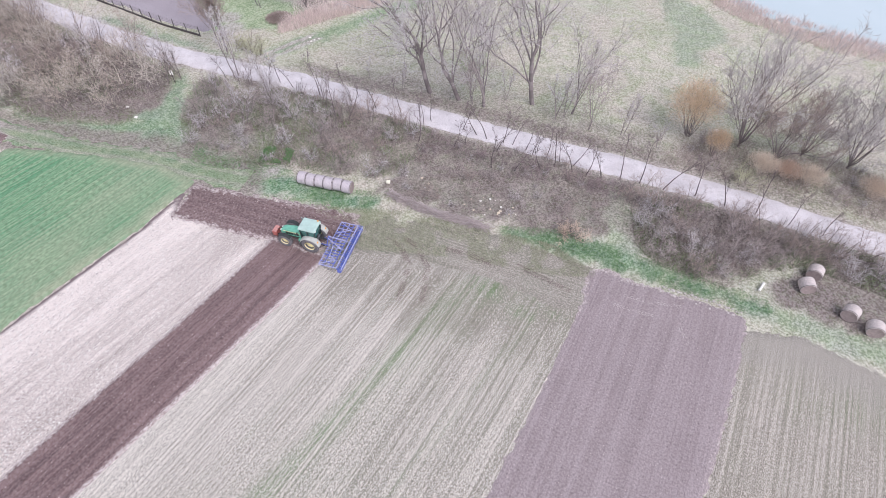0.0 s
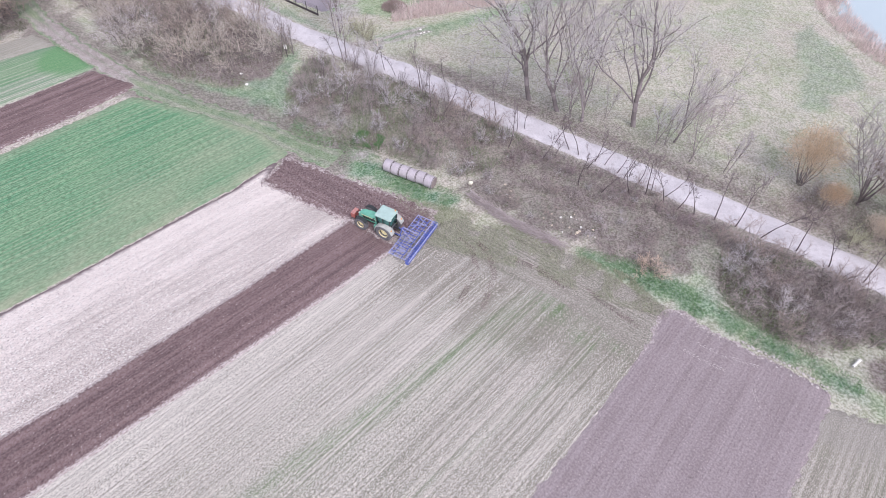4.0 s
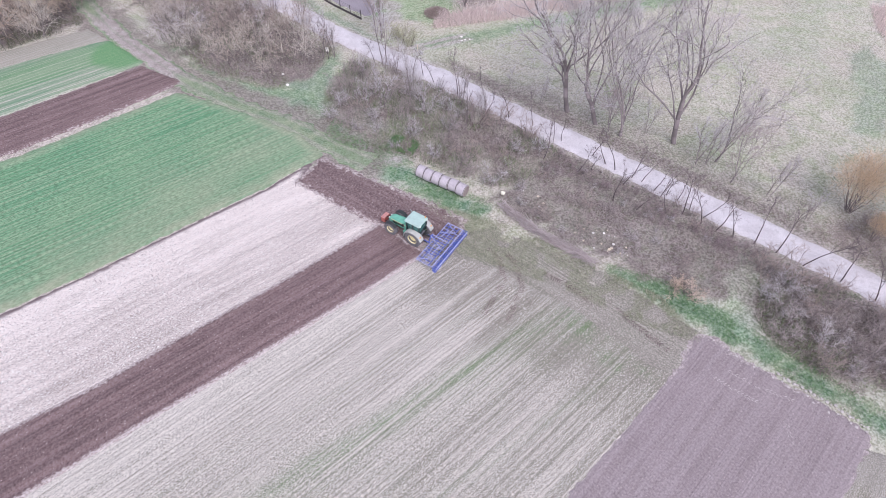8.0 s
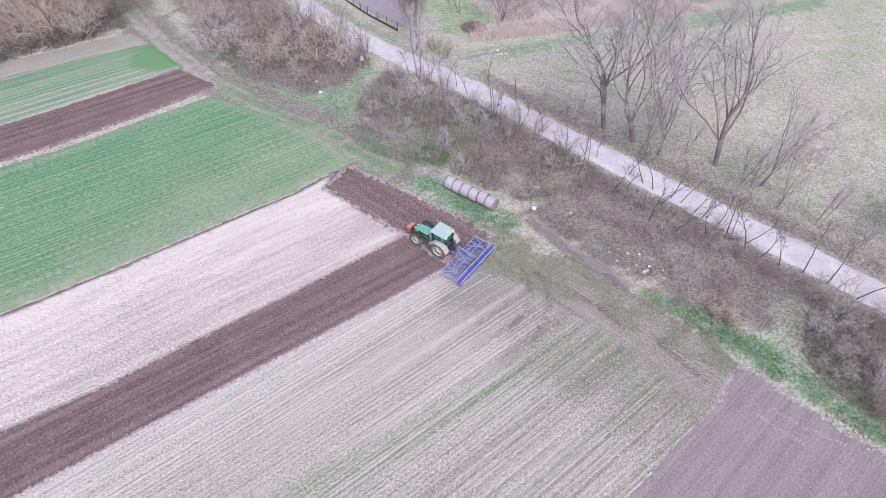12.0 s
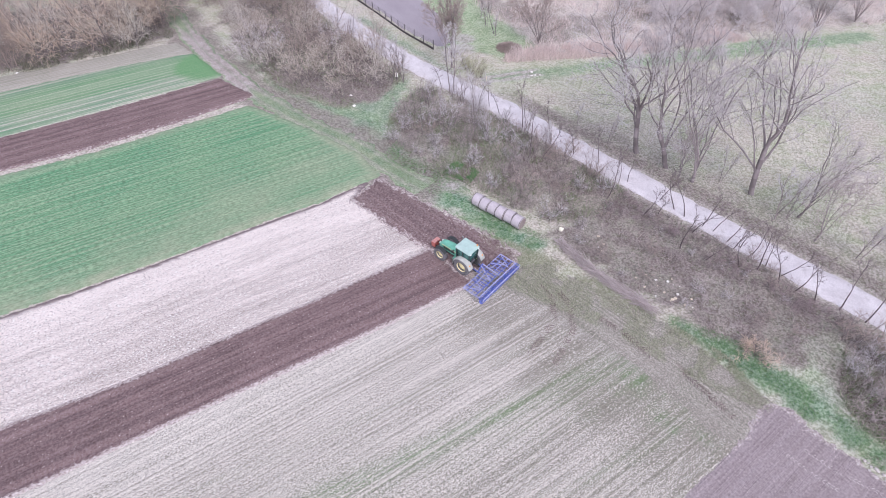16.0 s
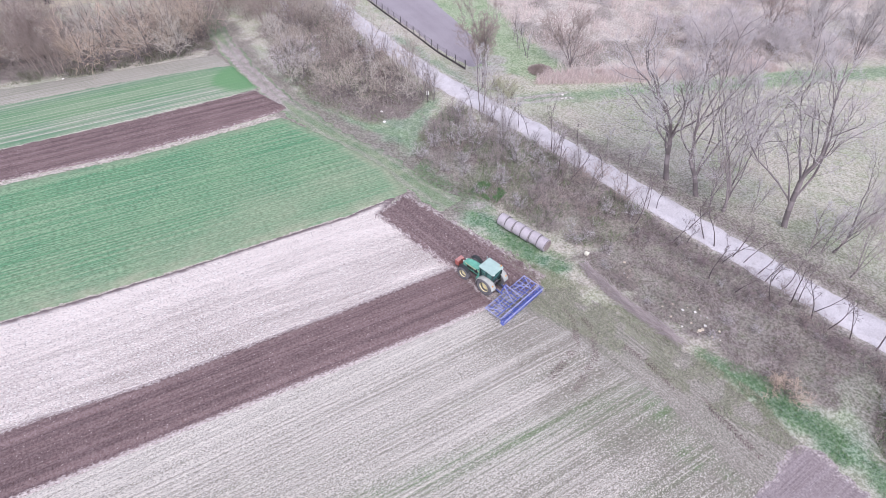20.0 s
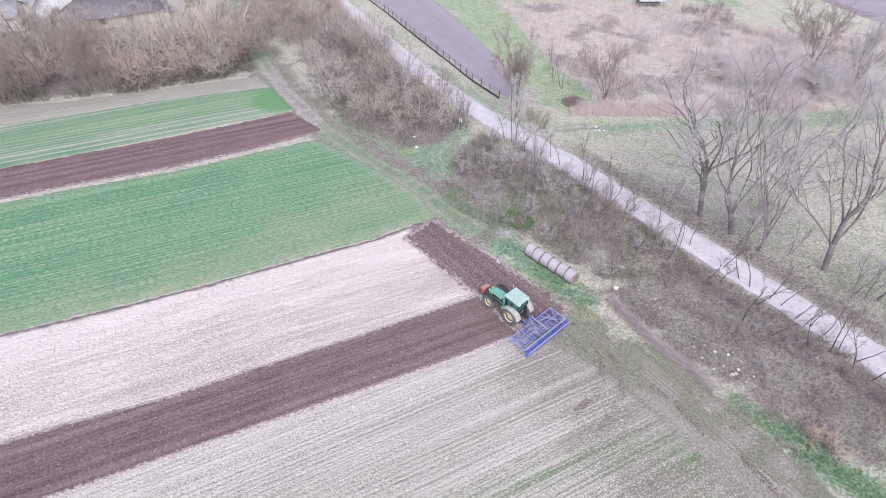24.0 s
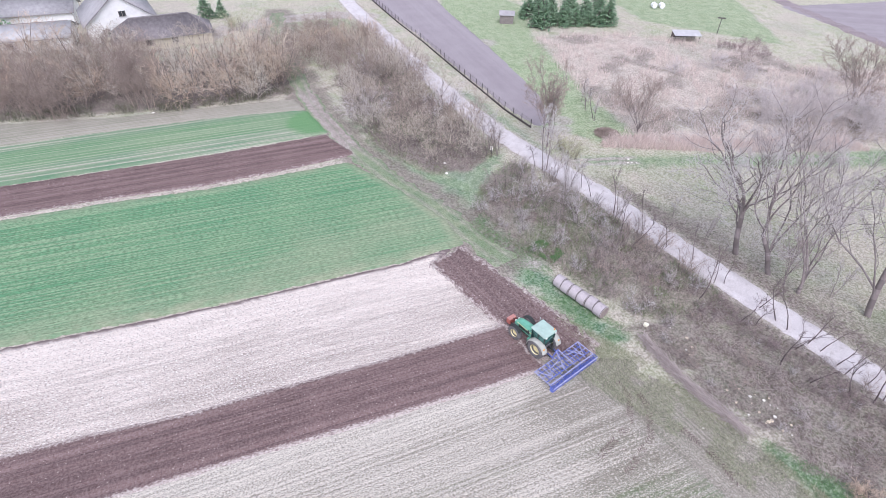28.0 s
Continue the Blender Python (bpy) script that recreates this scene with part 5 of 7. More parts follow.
def tractor(m):
    t = thing("tractor", "green farm tractor with yellow rims and red front weight", "tractor")
    for y in (0.96, -0.96):
        wheel(t, 0, y, 0.98, 0.58, 0.54)
        wheel(t, 2.86, y * 0.98, 0.76, 0.50, 0.42)
    bm = fresh()
    box(bm, -0.45, 1.1, -0.30, 0.30, 0.62, 1.25, 0.05)
    box(bm, 1.0, 3.3, -0.24, 0.24, 0.62, 1.05, 0.04)
    rod(bm, (0, -0.85, 0.98), (0, 0.85, 0.98), 0.16, 10)
    rod(bm, (2.86, -0.8, 0.76), (2.86, 0.8, 0.76), 0.11, 10)
    part("chassis", bm, BLACK_METAL, t)
    # bonnet with a sloping, rounded nose
    prof = [(0.95, 1.92), (1.6, 1.93), (2.4, 1.86), (3.0, 1.74), (3.42, 1.58), (3.58, 1.36), (3.60, 1.05)]
    rows = []
    for x, z in prof:
        w = 0.40 if x < 3.3 else 0.40 - (x - 3.3) * 0.35
        rows.append([(x, -w, 1.0), (x, -w, z - 0.16), (x, -w * 0.86, z - 0.04), (x, -w * 0.45, z), (x, w * 0.45, z), (x, w * 0.86, z - 0.04), (x, w, z - 0.16), (x, w, 1.0)])
    part("bonnet", mesh_from("bonnet", np.array(rows).reshape(-1, 3), grid_faces(8, len(prof)), GREEN_PAINT, True), None, t, "sloping green bonnet")
    for y in (0.415, -0.415):
        for i in range(5):
            part("side_louvre", one_box(1.5 + i * 0.3, 1.74 + i * 0.3, y - 0.012, y + 0.012, 1.18, 1.5, 0), BLACK_METAL, t)
    part("front_grille", one_box(3.585, 3.63, -0.3, 0.3, 0.98, 1.34, 0.015), BLACK_METAL, t)
    for y in (0.22, -0.22):
        part("headlight", one_box(3.55, 3.635, y - 0.09, y + 0.09, 1.36, 1.46, 0.02), LAMP_GLASS, t)
    for y in (0.405, -0.405):
        part("bonnet_stripe", one_box(1.2, 3.2, y - 0.012, y + 0.012, 1.52, 1.58, 0), YELLOW_PAINT, t, "yellow stripe along the bonnet")
    part("fuel_tank", one_box(0.55, 1.5, 0.36, 0.72, 0.55, 1.0, 0.08), GREEN_PAINT, t)
    for k in range(3):
        part("step", one_box(0.85, 1.25, 0.72, 0.98, 0.45 + k * 0.28, 0.48 + k * 0.28, 0.005), BLACK_METAL, t)
    # cab
    part("cab_floor", one_box(-0.5, 1.05, -0.72, 0.72, 1.12, 1.36, 0.05), GREEN_PAINT, t)
    part("roof", one_box(-0.72, 1.18, -0.84, 0.84, 2.78, 3.0, 0.09, top=(0.93, 0.93)), ROOF_PAINT, t, "green cab roof with the sky's pale sheen in its colour")
    part("roof_hatch", one_box(-0.3, 0.55, -0.42, 0.42, 2.99, 3.03, 0.015), ROOF_PAINT, t)
    posts = [((-0.55, 0.66), (-0.62, 0.74)), ((-0.55, -0.66), (-0.62, -0.74)), ((1.05, 0.62), (1.0, 0.72)), ((1.05, -0.62), (1.0, -0.72)), ((0.2, 0.76), (0.15, 0.79)), ((0.2, -0.76), (0.15, -0.79))]
    for (ax, ay), (bx, by) in posts:
        part("pillar", one_rod((ax, ay, 1.34), (bx, by, 2.82), 0.05, sides=6), BLACK_METAL, t)
    panes = [[(1.05, -0.6, 1.36), (1.05, 0.6, 1.36), (1.0, 0.7, 2.8), (1.0, -0.7, 2.8)], [(-0.56, -0.62, 1.36), (-0.56, 0.62, 1.36), (-0.62, 0.7, 2.8), (-0.62, -0.7, 2.8)]]
    for s in (1, -1):
        panes += [[(0.22, s * 0.76, 1.36), (1.03, s * 0.62, 1.36), (0.99, s * 0.72, 2.8), (0.16, s * 0.79, 2.8)], [(-0.54, s * 0.67, 1.36), (0.18, s * 0.76, 1.36), (0.13, s * 0.79, 2.8), (-0.61, s * 0.74, 2.8)]]
    for p in panes:
        c = sum((Vector(q) for q in p), Vector()) / 4
        n = (Vector(p[1]) - Vector(p[0])).cross(Vector(p[3]) - Vector(p[0])).normalized() * 0.012
        v = [Vector(q) + n for q in p] + [Vector(q) - n for q in p]
        f = np.array([(0, 1, 2, 3), (7, 6, 5, 4), (0, 4, 5, 1), (1, 5, 6, 2), (2, 6, 7, 3), (3, 7, 4, 0)])
        part("window_pane", mesh_from("window_pane", np.array([tuple(q) for q in v]), f, GLASS), None, t, "dark tinted cab window")
    bm = fresh()
    box(bm, -0.25, 0.25, -0.25, 0.25, 1.36, 1.7, 0.05)
    box(bm, -0.32, -0.18, -0.24, 0.24, 1.7, 2.3, 0.05)
    part("driver_seat", bm, BLACK_METAL, t)
    # rear fenders: arched shells over the wheels
    for s in (1, -1):
        rows = []
        for i in range(11):
            a = radians(-5 + i * 17)
            for y, lift in ((0.62, 0.0), (0.7, 0.06), (1.2, 0.06), (1.26, -0.02)):
                r = 1.08 + lift
                rows.append((r * math.cos(a) - 0.05, s * y, 0.98 + r * math.sin(a) * 0.98))
        part("fender", mesh_from("fender", np.array(rows), grid_faces(4, 11), FENDER_PAINT, True), None, t, "dusty grey rear fender")
        part("tail_lamp", one_box(-0.98, -0.9, s * 1.0 - 0.09, s * 1.0 + 0.09, 1.62, 1.74, 0.02), AMBER, t)
        rows = []
        for i in range(7):
            a = radians(35 + i * 18)
            for y in (0.74, 1.18):
                rows.append((2.86 + 0.84 * math.cos(a), s * y, 0.76 + 0.84 * math.sin(a)))
        part("front_fender", mesh_from("front_fender", np.array(rows), grid_faces(2, 7), BLACK_METAL, True), None, t)
        part("mirror_arm", one_rod((1.0, s * 0.74, 2.55), (1.12, s * 1.12, 2.5), 0.02, sides=5), BLACK_METAL, t)
        part("mirror", one_box(1.1, 1.15, s * 1.12 - 0.1, s * 1.12 + 0.1, 2.25, 2.65, 0.02), BLACK_METAL, t)
        for x in (1.14, -0.7):
            part("work_lamp", one_box(x - 0.05, x + 0.05, s * 0.6 - 0.08, s * 0.6 + 0.08, 2.72, 2.84, 0.02), LAMP_GLASS, t)
    bm = fresh()
    rod(bm, (1.22, -0.55, 1.2), (1.22, -0.55, 2.3), 0.09, 10)
    rod(bm, (1.22, -0.55, 2.3), (1.22, -0.55, 3.1), 0.055, 8)
    rod(bm, (1.22, -0.55, 3.1), (1.3, -0.55, 3.22), 0.055, 8)
    part("exhaust", bm, CHROME, t, "upright bright exhaust stack")
    part("beacon", one_rod((-0.5, -0.62, 3.0), (-0.5, -0.62, 3.16), 0.06, sides=10), AMBER, t)
    # front linkage and weight
    for y in (0.3, -0.3):
        part("front_link", one_rod((3.4, y, 0.7), (4.15, y, 0.62), 0.05, sides=6), BLACK_METAL, t)
    part("top_link", one_rod((3.55, 0, 1.1), (4.15, 0, 1.05), 0.035, sides=6), BLACK_METAL, t)
    w = part("front_weight", one_box(4.1, 4.6, -0.46, 0.46, 0.42, 1.02, 0.05), RED_PAINT, t, "red ballast box on the front linkage")
    part("weight_lid", one_box(4.12, 4.58, -0.44, 0.44, 1.015, 1.06, 0.015), PALE_RED, w)
    # rear linkage
    for y in (0.42, -0.42):
        part("lower_link", one_rod((-0.3, y * 0.8, 0.7), (-1.35, y, 0.62), 0.05, sides=6), BLACK_METAL, t)
        part("lift_rod", one_rod((-0.55, y * 0.8, 1.35), (-0.9, y, 0.68), 0.035, sides=6), BLACK_METAL, t)
    part("rear_top_link", one_rod((-0.45, 0, 1.25), (-1.35, 0, 1.3), 0.04, sides=6), BLACK_METAL, t)
    part("valve_block", one_box(-0.62, -0.42, -0.3, 0.3, 1.15, 1.5, 0.03), STEEL, t)
    for k in range(4):
        bm = fresh()
        y = -0.2 + k * 0.13
        for a, b in (((-0.6, y, 1.3), (-0.95, y * 1.2, 1.5)), ((-0.95, y * 1.2, 1.5), (-1.4, y * 0.8, 1.15))):
            rod(bm, a, b, 0.016, 5)
        part("hydraulic_hose", bm, BLACK_METAL, t)
    t.matrix_world = m
    return t


def beam(parent, name, a, b, w, material, label=""):
    a, b = Vector(a), Vector(b)
    bm = fresh()
    turn = (b - a).to_track_quat("X", "Z").to_matrix().to_4x4()
    box(bm, -(b - a).length / 2, (b - a).length / 2, -w / 2, w / 2, -w / 2, w / 2, w * 0.12, Matrix.Translation((a + b) / 2) @ turn)
    return part(name, bm, material, parent, label)


def cultivator(m):
    c = thing("cultivator", "wide blue cultivator with tines and cage roller behind the tractor", "cultivator")
    x_rows = (-0.1, -0.55, -1.05, -1.55)
    for x in x_rows:
        for y0, y1 in ((-3.0, -1.22), (-1.18, 1.18), (1.22, 3.0)):
            beam(c, "cross_beam", (x, y0, 0.62), (x, y1, 0.62), 0.09, BLUE_PALE if x in (-0.1, -1.05) else BLUE_PAINT)
    for y in (-2.95, -2.5, -2.05, -1.6, -1.25, -0.9, -0.55, -0.2, 0.2, 0.55, 0.9, 1.25, 1.6, 2.05, 2.5, 2.95):
        beam(c, "long_beam", (-0.08, y, 0.68), (-1.6 if abs(y) in (2.5, 1.6, 0.9, 0.2) else -1.95, y, 0.66), 0.07, BLUE_PALE if abs(y) in (2.05, 0.55, 2.95) else BLUE_PAINT)
    # headstock
    for s in (1, -1):
        beam(c, "mast", (0.12, s * 0.42, 0.55), (0.0, s * 0.12, 1.45), 0.09, BLUE_PAINT)
        beam(c, "brace", (0.0, s * 0.14, 1.42), (-1.5, s * 0.55, 0.7), 0.08, BLUE_PALE)
        beam(c, "drawbar", (0.75, s * 0.42, 0.62), (-0.1, s * 0.42, 0.62), 0.10, BLUE_PAINT)
        beam(c, "fold_arm", (-0.7, s * 0.55, 1.0), (-0.8, s * 1.9, 0.78), 0.07, BLUE_PALE)
        part("fold_cylinder", one_rod((-0.5, s * 0.2, 1.15), (-0.75, s * 1.25, 0.85), 0.05, sides=8), STEEL, c, "steel hydraulic fold cylinder")
        beam(c, "stand", (-0.5, s * 0.55, 0.7), (-0.7, s * 0.55, 1.05), 0.07, BLUE_PAINT)
        beam(c, "diagonal", (-0.15, s * 1.25, 0.72), (-1.55, s * 2.1, 0.72), 0.07, BLUE_PALE)
        beam(c, "wing_brace", (-0.15, s * 2.9, 0.74), (-1.55, s * 2.1, 0.74), 0.06, BLUE_PALE)
    beam(c, "top_bar", (0.0, -0.16, 1.46), (0.0, 0.16, 1.46), 0.09, BLUE_PAINT)
    # sprung tines
    def tine():
        bm = fresh()
        pts = [(0.06, 0, 0.66), (-0.16, 0, 0.70), (-0.24, 0, 0.5), (-0.06, 0, 0.28), (-0.02, 0, 0.1), (0.1, 0, -0.08)]
        for a, b in zip(pts, pts[1:]):
            rod(bm, a, b, 0.025, 4)
        me = bpy.data.meshes.new("tine")
        bm.to_mesh(me)
        bm.free()
        me.materials.append(STEEL)
        return me
    tine_mesh = tine()
    for r, x in enumerate(x_rows):
        for k in range(12):
            o = new("tine", tine_mesh)
            o.parent = c
            o.location = (x, -2.75 + k * 0.5 + (r - 1) * 0.16, 0)
    # levelling bar and cage roller, one length a section
    for y0, y1 in ((-2.98, -1.05), (-0.98, 0.98), (1.05, 2.98)):
        for x, z in ((-2.0, 0.66), (-2.52, 0.66)):
            beam(c, "roller_frame", (x, y0, z), (x, y1, z), 0.09, BLUE_PALE)
        n = 8
        for k in range(n + 1):
            y = y0 + (y1 - y0) * k / n
            beam(c, "roller_rung", (-2.0, y, 0.67), (-2.52, y, 0.67), 0.055, BLUE_PAINT)
        bm = fresh()
        rod(bm, (-2.27, y0, 0.22), (-2.27, y1, 0.22), 0.04, 8)
        roller = part("roller", bm, BLUE_PAINT, c, "blue cage roller")
        for k in range(5):
            y = y0 + (y1 - y0) * k / 4
            part("disc", one_rod((-2.27, y - 0.01, 0.22), (-2.27, y + 0.01, 0.22), 0.21, sides=12), BLUE_PAINT, roller)
        for k in range(10):
            a = 2 * math.pi * k / 10
            part("bar", one_rod((-2.27 + 0.22 * math.cos(a), y0, 0.22 + 0.22 * math.sin(a)), (-2.27 + 0.22 * math.cos(a + 0.6), y1, 0.22 + 0.22 * math.sin(a + 0.6)), 0.018, sides=4), BLUE_PAINT, roller)
        for y in (y0 + 0.05, y1 - 0.05):
            beam(c, "roller_arm", (-2.27, y, 0.25), (-1.9, y, 0.66), 0.06, BLUE_PAINT)
    c.matrix_world = m
    return c


HEADING = 168.0
rear = Matrix.Translation((-14.85, 34.5, 0.1)) @ Matrix.Rotation(radians(HEADING), 4, "Z")
tractor(rear)
cultivator(rear @ Matrix.Translation((-1.6, -0.15, 0.0)))


# ---- round bales ----
def bale_material(name, a, b):
    m = Mat(name, 0.85, 0, 0.25)
    k = m.mix(m.rng(m.noise(1.0, 4, (2.0, 14.0, 14.0)), 0.35, 0.65), a, b)
    k = m.mix(m.rng(m.noise(2.5, 3), 0.5, 0.7, 0, 0.5), k, tuple(v * 0.7 for v in a))
    k = m.mix(m.rng(m.random(), 0, 1, 0, 0.3), k, tuple(v * 0.8 for v in b))
    m.color(k)
    m.bump(m.noise(14, 3), 0.03, 0.6)
    return m.m


BALE_GREY = bale_material("weathered_grey_bale", (0.40, 0.355, 0.37), (0.52, 0.47, 0.485))
BALE_STRAW = bale_material("straw_bale", (0.43, 0.375, 0.35), (0.61, 0.54, 0.51))
BALE_END = bale_material("bale_end_straw", (0.24, 0.19, 0.18), (0.36, 0.29, 0.275))
BALE_WHITE = plain("white_film", (0.8, 0.8, 0.8), 0.4, 0, 0.1, 3.0)
TWINE = plain("dark_netting_edge", (0.10, 0.085, 0.08), 0.9, 0, 0.2, 6.0)


def bale(label, group, m, skin_mat, end_mat, radius=0.7, length=1.16):
    b = thing("round_bale", label, "bale", group)
    h = length / 2
    r = radius
    v, f = spun([(r * 0.93, -h), (r * 0.985, -h * 0.93), (r, -h * 0.75), (r * 1.005, 0), (r, h * 0.75), (r * 0.985, h * 0.93), (r * 0.93, h)], 28)
    rough = 1 + (fbm(np.arctan2(v[:, 2], v[:, 0]) * 3, v[:, 1] * 3, 7) - 0.5) * 0.05
    v[:, 0] *= rough
    v[:, 2] *= rough
    body = part("wrap", mesh_from("wrap", v, f, skin_mat, True), None, b)
    for s in (-1, 1):
        ev, ef = spun([(r * 0.93, s * h), (r * 0.8, s * (h - 0.02)), (r * 0.45, s * (h - 0.04)), (0.002, s * (h - 0.03))], 28)
        part("end_face", mesh_from("end_face", ev, ef, end_mat, True), None, b)
        ev, ef = spun([(r * 0.985, s * h * 0.95), (r * 1.012, s * h * 0.93), (r * 1.012, s * h * 0.88), (r * 0.99, s * h * 0.86)], 28)
        part("net_edge", mesh_from("net_edge", ev, ef, TWINE, True), None, body)
    b.matrix_world = m
    return b


ROW_A, ROW_B = Vector((-18.8, 43.75)), Vector((-12.4, 42.6))
row_turn = math.atan2(ROW_B.y - ROW_A.y, ROW_B.x - ROW_A.x) - math.pi / 2
first_bale = None
for k in range(6):
    p = ROW_A.lerp(ROW_B, (k + 0.5) / 6)
    jig = (0.05, -0.04, 0.02, -0.03, 0.06, -0.05)[k]
    m = Matrix.Translation((p.x, p.y + jig, 0.63)) @ Matrix.Rotation(row_turn + jig * 0.6, 4, "Z") @ Matrix.Rotation(k * 0.9, 4, "Y")
    if first_bale is None:
        first_bale = bale("weathered grey net-wrapped round bale in a row on green grass", "bales in the row", m, BALE_GREY, BALE_END, 0.72, 1.08)
    else:
        copy_thing(first_bale, m)
loose = None
for x, y, turn, up in ((36.4, 34.5, -34, 0), (35.0, 32.8, -6, 0), (38.1, 29.8, -42, 0), (39.7, 28.2, -24, 0)):
    m = Matrix.Translation((x, y, 0.62)) @ Matrix.Rotation(radians(turn), 4, "Z") @ Matrix.Rotation(radians(up), 4, "X")
    if loose is None:
        loose = bale("loose weathered straw round bale on the bare margin", "loose bales", m, BALE_STRAW, BALE_END, 0.74, 1.2)
    else:
        copy_thing(loose, m)
far_bale = None
for x, y in ((-54.0, 152.4), (-52.4, 153.6)):
    m = Matrix.Translation((x, y, 0.62)) @ Matrix.Rotation(0.8, 4, "Z")
    if far_bale is None:
        far_bale = bale("white film-wrapped round bale on the far meadow", "white bales", m, BALE_WHITE, BALE_WHITE, 0.72, 1.2)
    else:
        copy_thing(far_bale, m)

# ---- fenced lot ----
LOT = [(-107.5, 105.0), (-120, 112), (-150, 128), (-140, 146), (-94.7, 115.2), (-80, 106.2), (-65.8, 97.6), (-55.1, 90.6), (-47.2, 85.2), (-43.0, 80.6), (-40.2, 77.0), (-41.0, 75.2), (-48.3, 77.2), (-56, 81), (-69, 87.2), (-83, 94.2), (-94.5, 99.3)]
field("pavement", LOT, 120, ASPHALT, 0.03, 0.6, 0.25, None, "smooth grey surfaced lot behind a wire fence", "lot")
FENCE = [(-41.3, 73.6), (-48.3, 76.2), (-55.9, 79.9), (-69.0, 86.2), (-82.8, 93.0), (-94.3, 98.2), (-104.8, 103.4), (-122, 112), (-150, 126.5)]
POST_WOOD = plain("dark_fence_post", (0.10, 0.085, 0.085), 0.85, 0, 0.3, 5.0)


def wire_fence():
    f = thing("fence", "dark post and wire fence along the lot", "fence")
    pts, carry = [], 0.0
    for (x0, y0), (x1, y1) in zip(FENCE, FENCE[1:]):
        n = max(1, round(math.hypot(x1 - x0, y1 - y0) / 2.3))
        pts += [(x0 + (x1 - x0) * i / n, y0 + (y1 - y0) * i / n) for i in range(n)]
    post = None
    for x, y in pts:
        if post is None:
            bm = fresh()
            rod(bm, (0, 0, -0.3), (0, 0, 1.45), 0.07, 7, 0.06)
            post = part("post", bm, POST_WOOD, f)
        else:
            o = new("post", post.data)
            o.parent = f
            post = o
        post.location = (x, y, 0)
        post.rotation_euler = (rnd.uniform(-0.04, 0.04), rnd.uniform(-0.04, 0.04), 0)
    for z in (0.25, 0.55, 0.85, 1.15, 1.35):
        p = np.array([(x, y, z) for x, y in pts])
        v, q = tubes(p[:-1], p[1:], np.full(len(p) - 1, 0.012), np.full(len(p) - 1, 0.012), 3)
        part("wire", mesh_from("wire", v, q, POST_WOOD), None, f)
    for (x0, y0), (x1, y1) in zip(pts, pts[1:]):
        n = math.hypot(x1 - x0, y1 - y0)
        board = part("gravel_board", one_box(-n / 2 + 0.08, n / 2 - 0.08, -0.06, 0.06, -0.1, 0.22), POST_WOOD, f)
        board.location, board.rotation_euler = ((x0 + x1) / 2, (y0 + y1) / 2, 0), (0, 0, math.atan2(y1 - y0, x1 - x0))


wire_fence()

# ---- houses behind the hedgerow ----
WALL_WHITE = plain("white_render", (0.86, 0.85, 0.83), 0.85, 0, 0.08, 0.8)
WALL_CREAM = plain("cream_render", (0.66, 0.60, 0.48), 0.85, 0, 0.1, 0.8)
ROOF_DARK = plain("dark_slate_roof", (0.23, 0.205, 0.21), 0.8, 0, 0.25, 1.5)
ROOF_GREY = plain("grey_sheet_roof", (0.36, 0.345, 0.355), 0.7, 0, 0.2, 1.2)
ROOF_PALE = plain("pale_sheet_roof", (0.52, 0.51, 0.52), 0.6, 0, 0.15, 1.0)
WINDOW_DARK = plain("dark_window", (0.05, 0.055, 0.06), 0.15, 0, 0.2, 2.0, 0.6)
FRAME_BROWN = plain("window_frame_paint", (0.35, 0.30, 0.27), 0.7, 0, 0.2, 3.0)
TILE_EDGE = plain("roof_edge_board", (0.30, 0.28, 0.28), 0.8, 0, 0.2, 2.0)


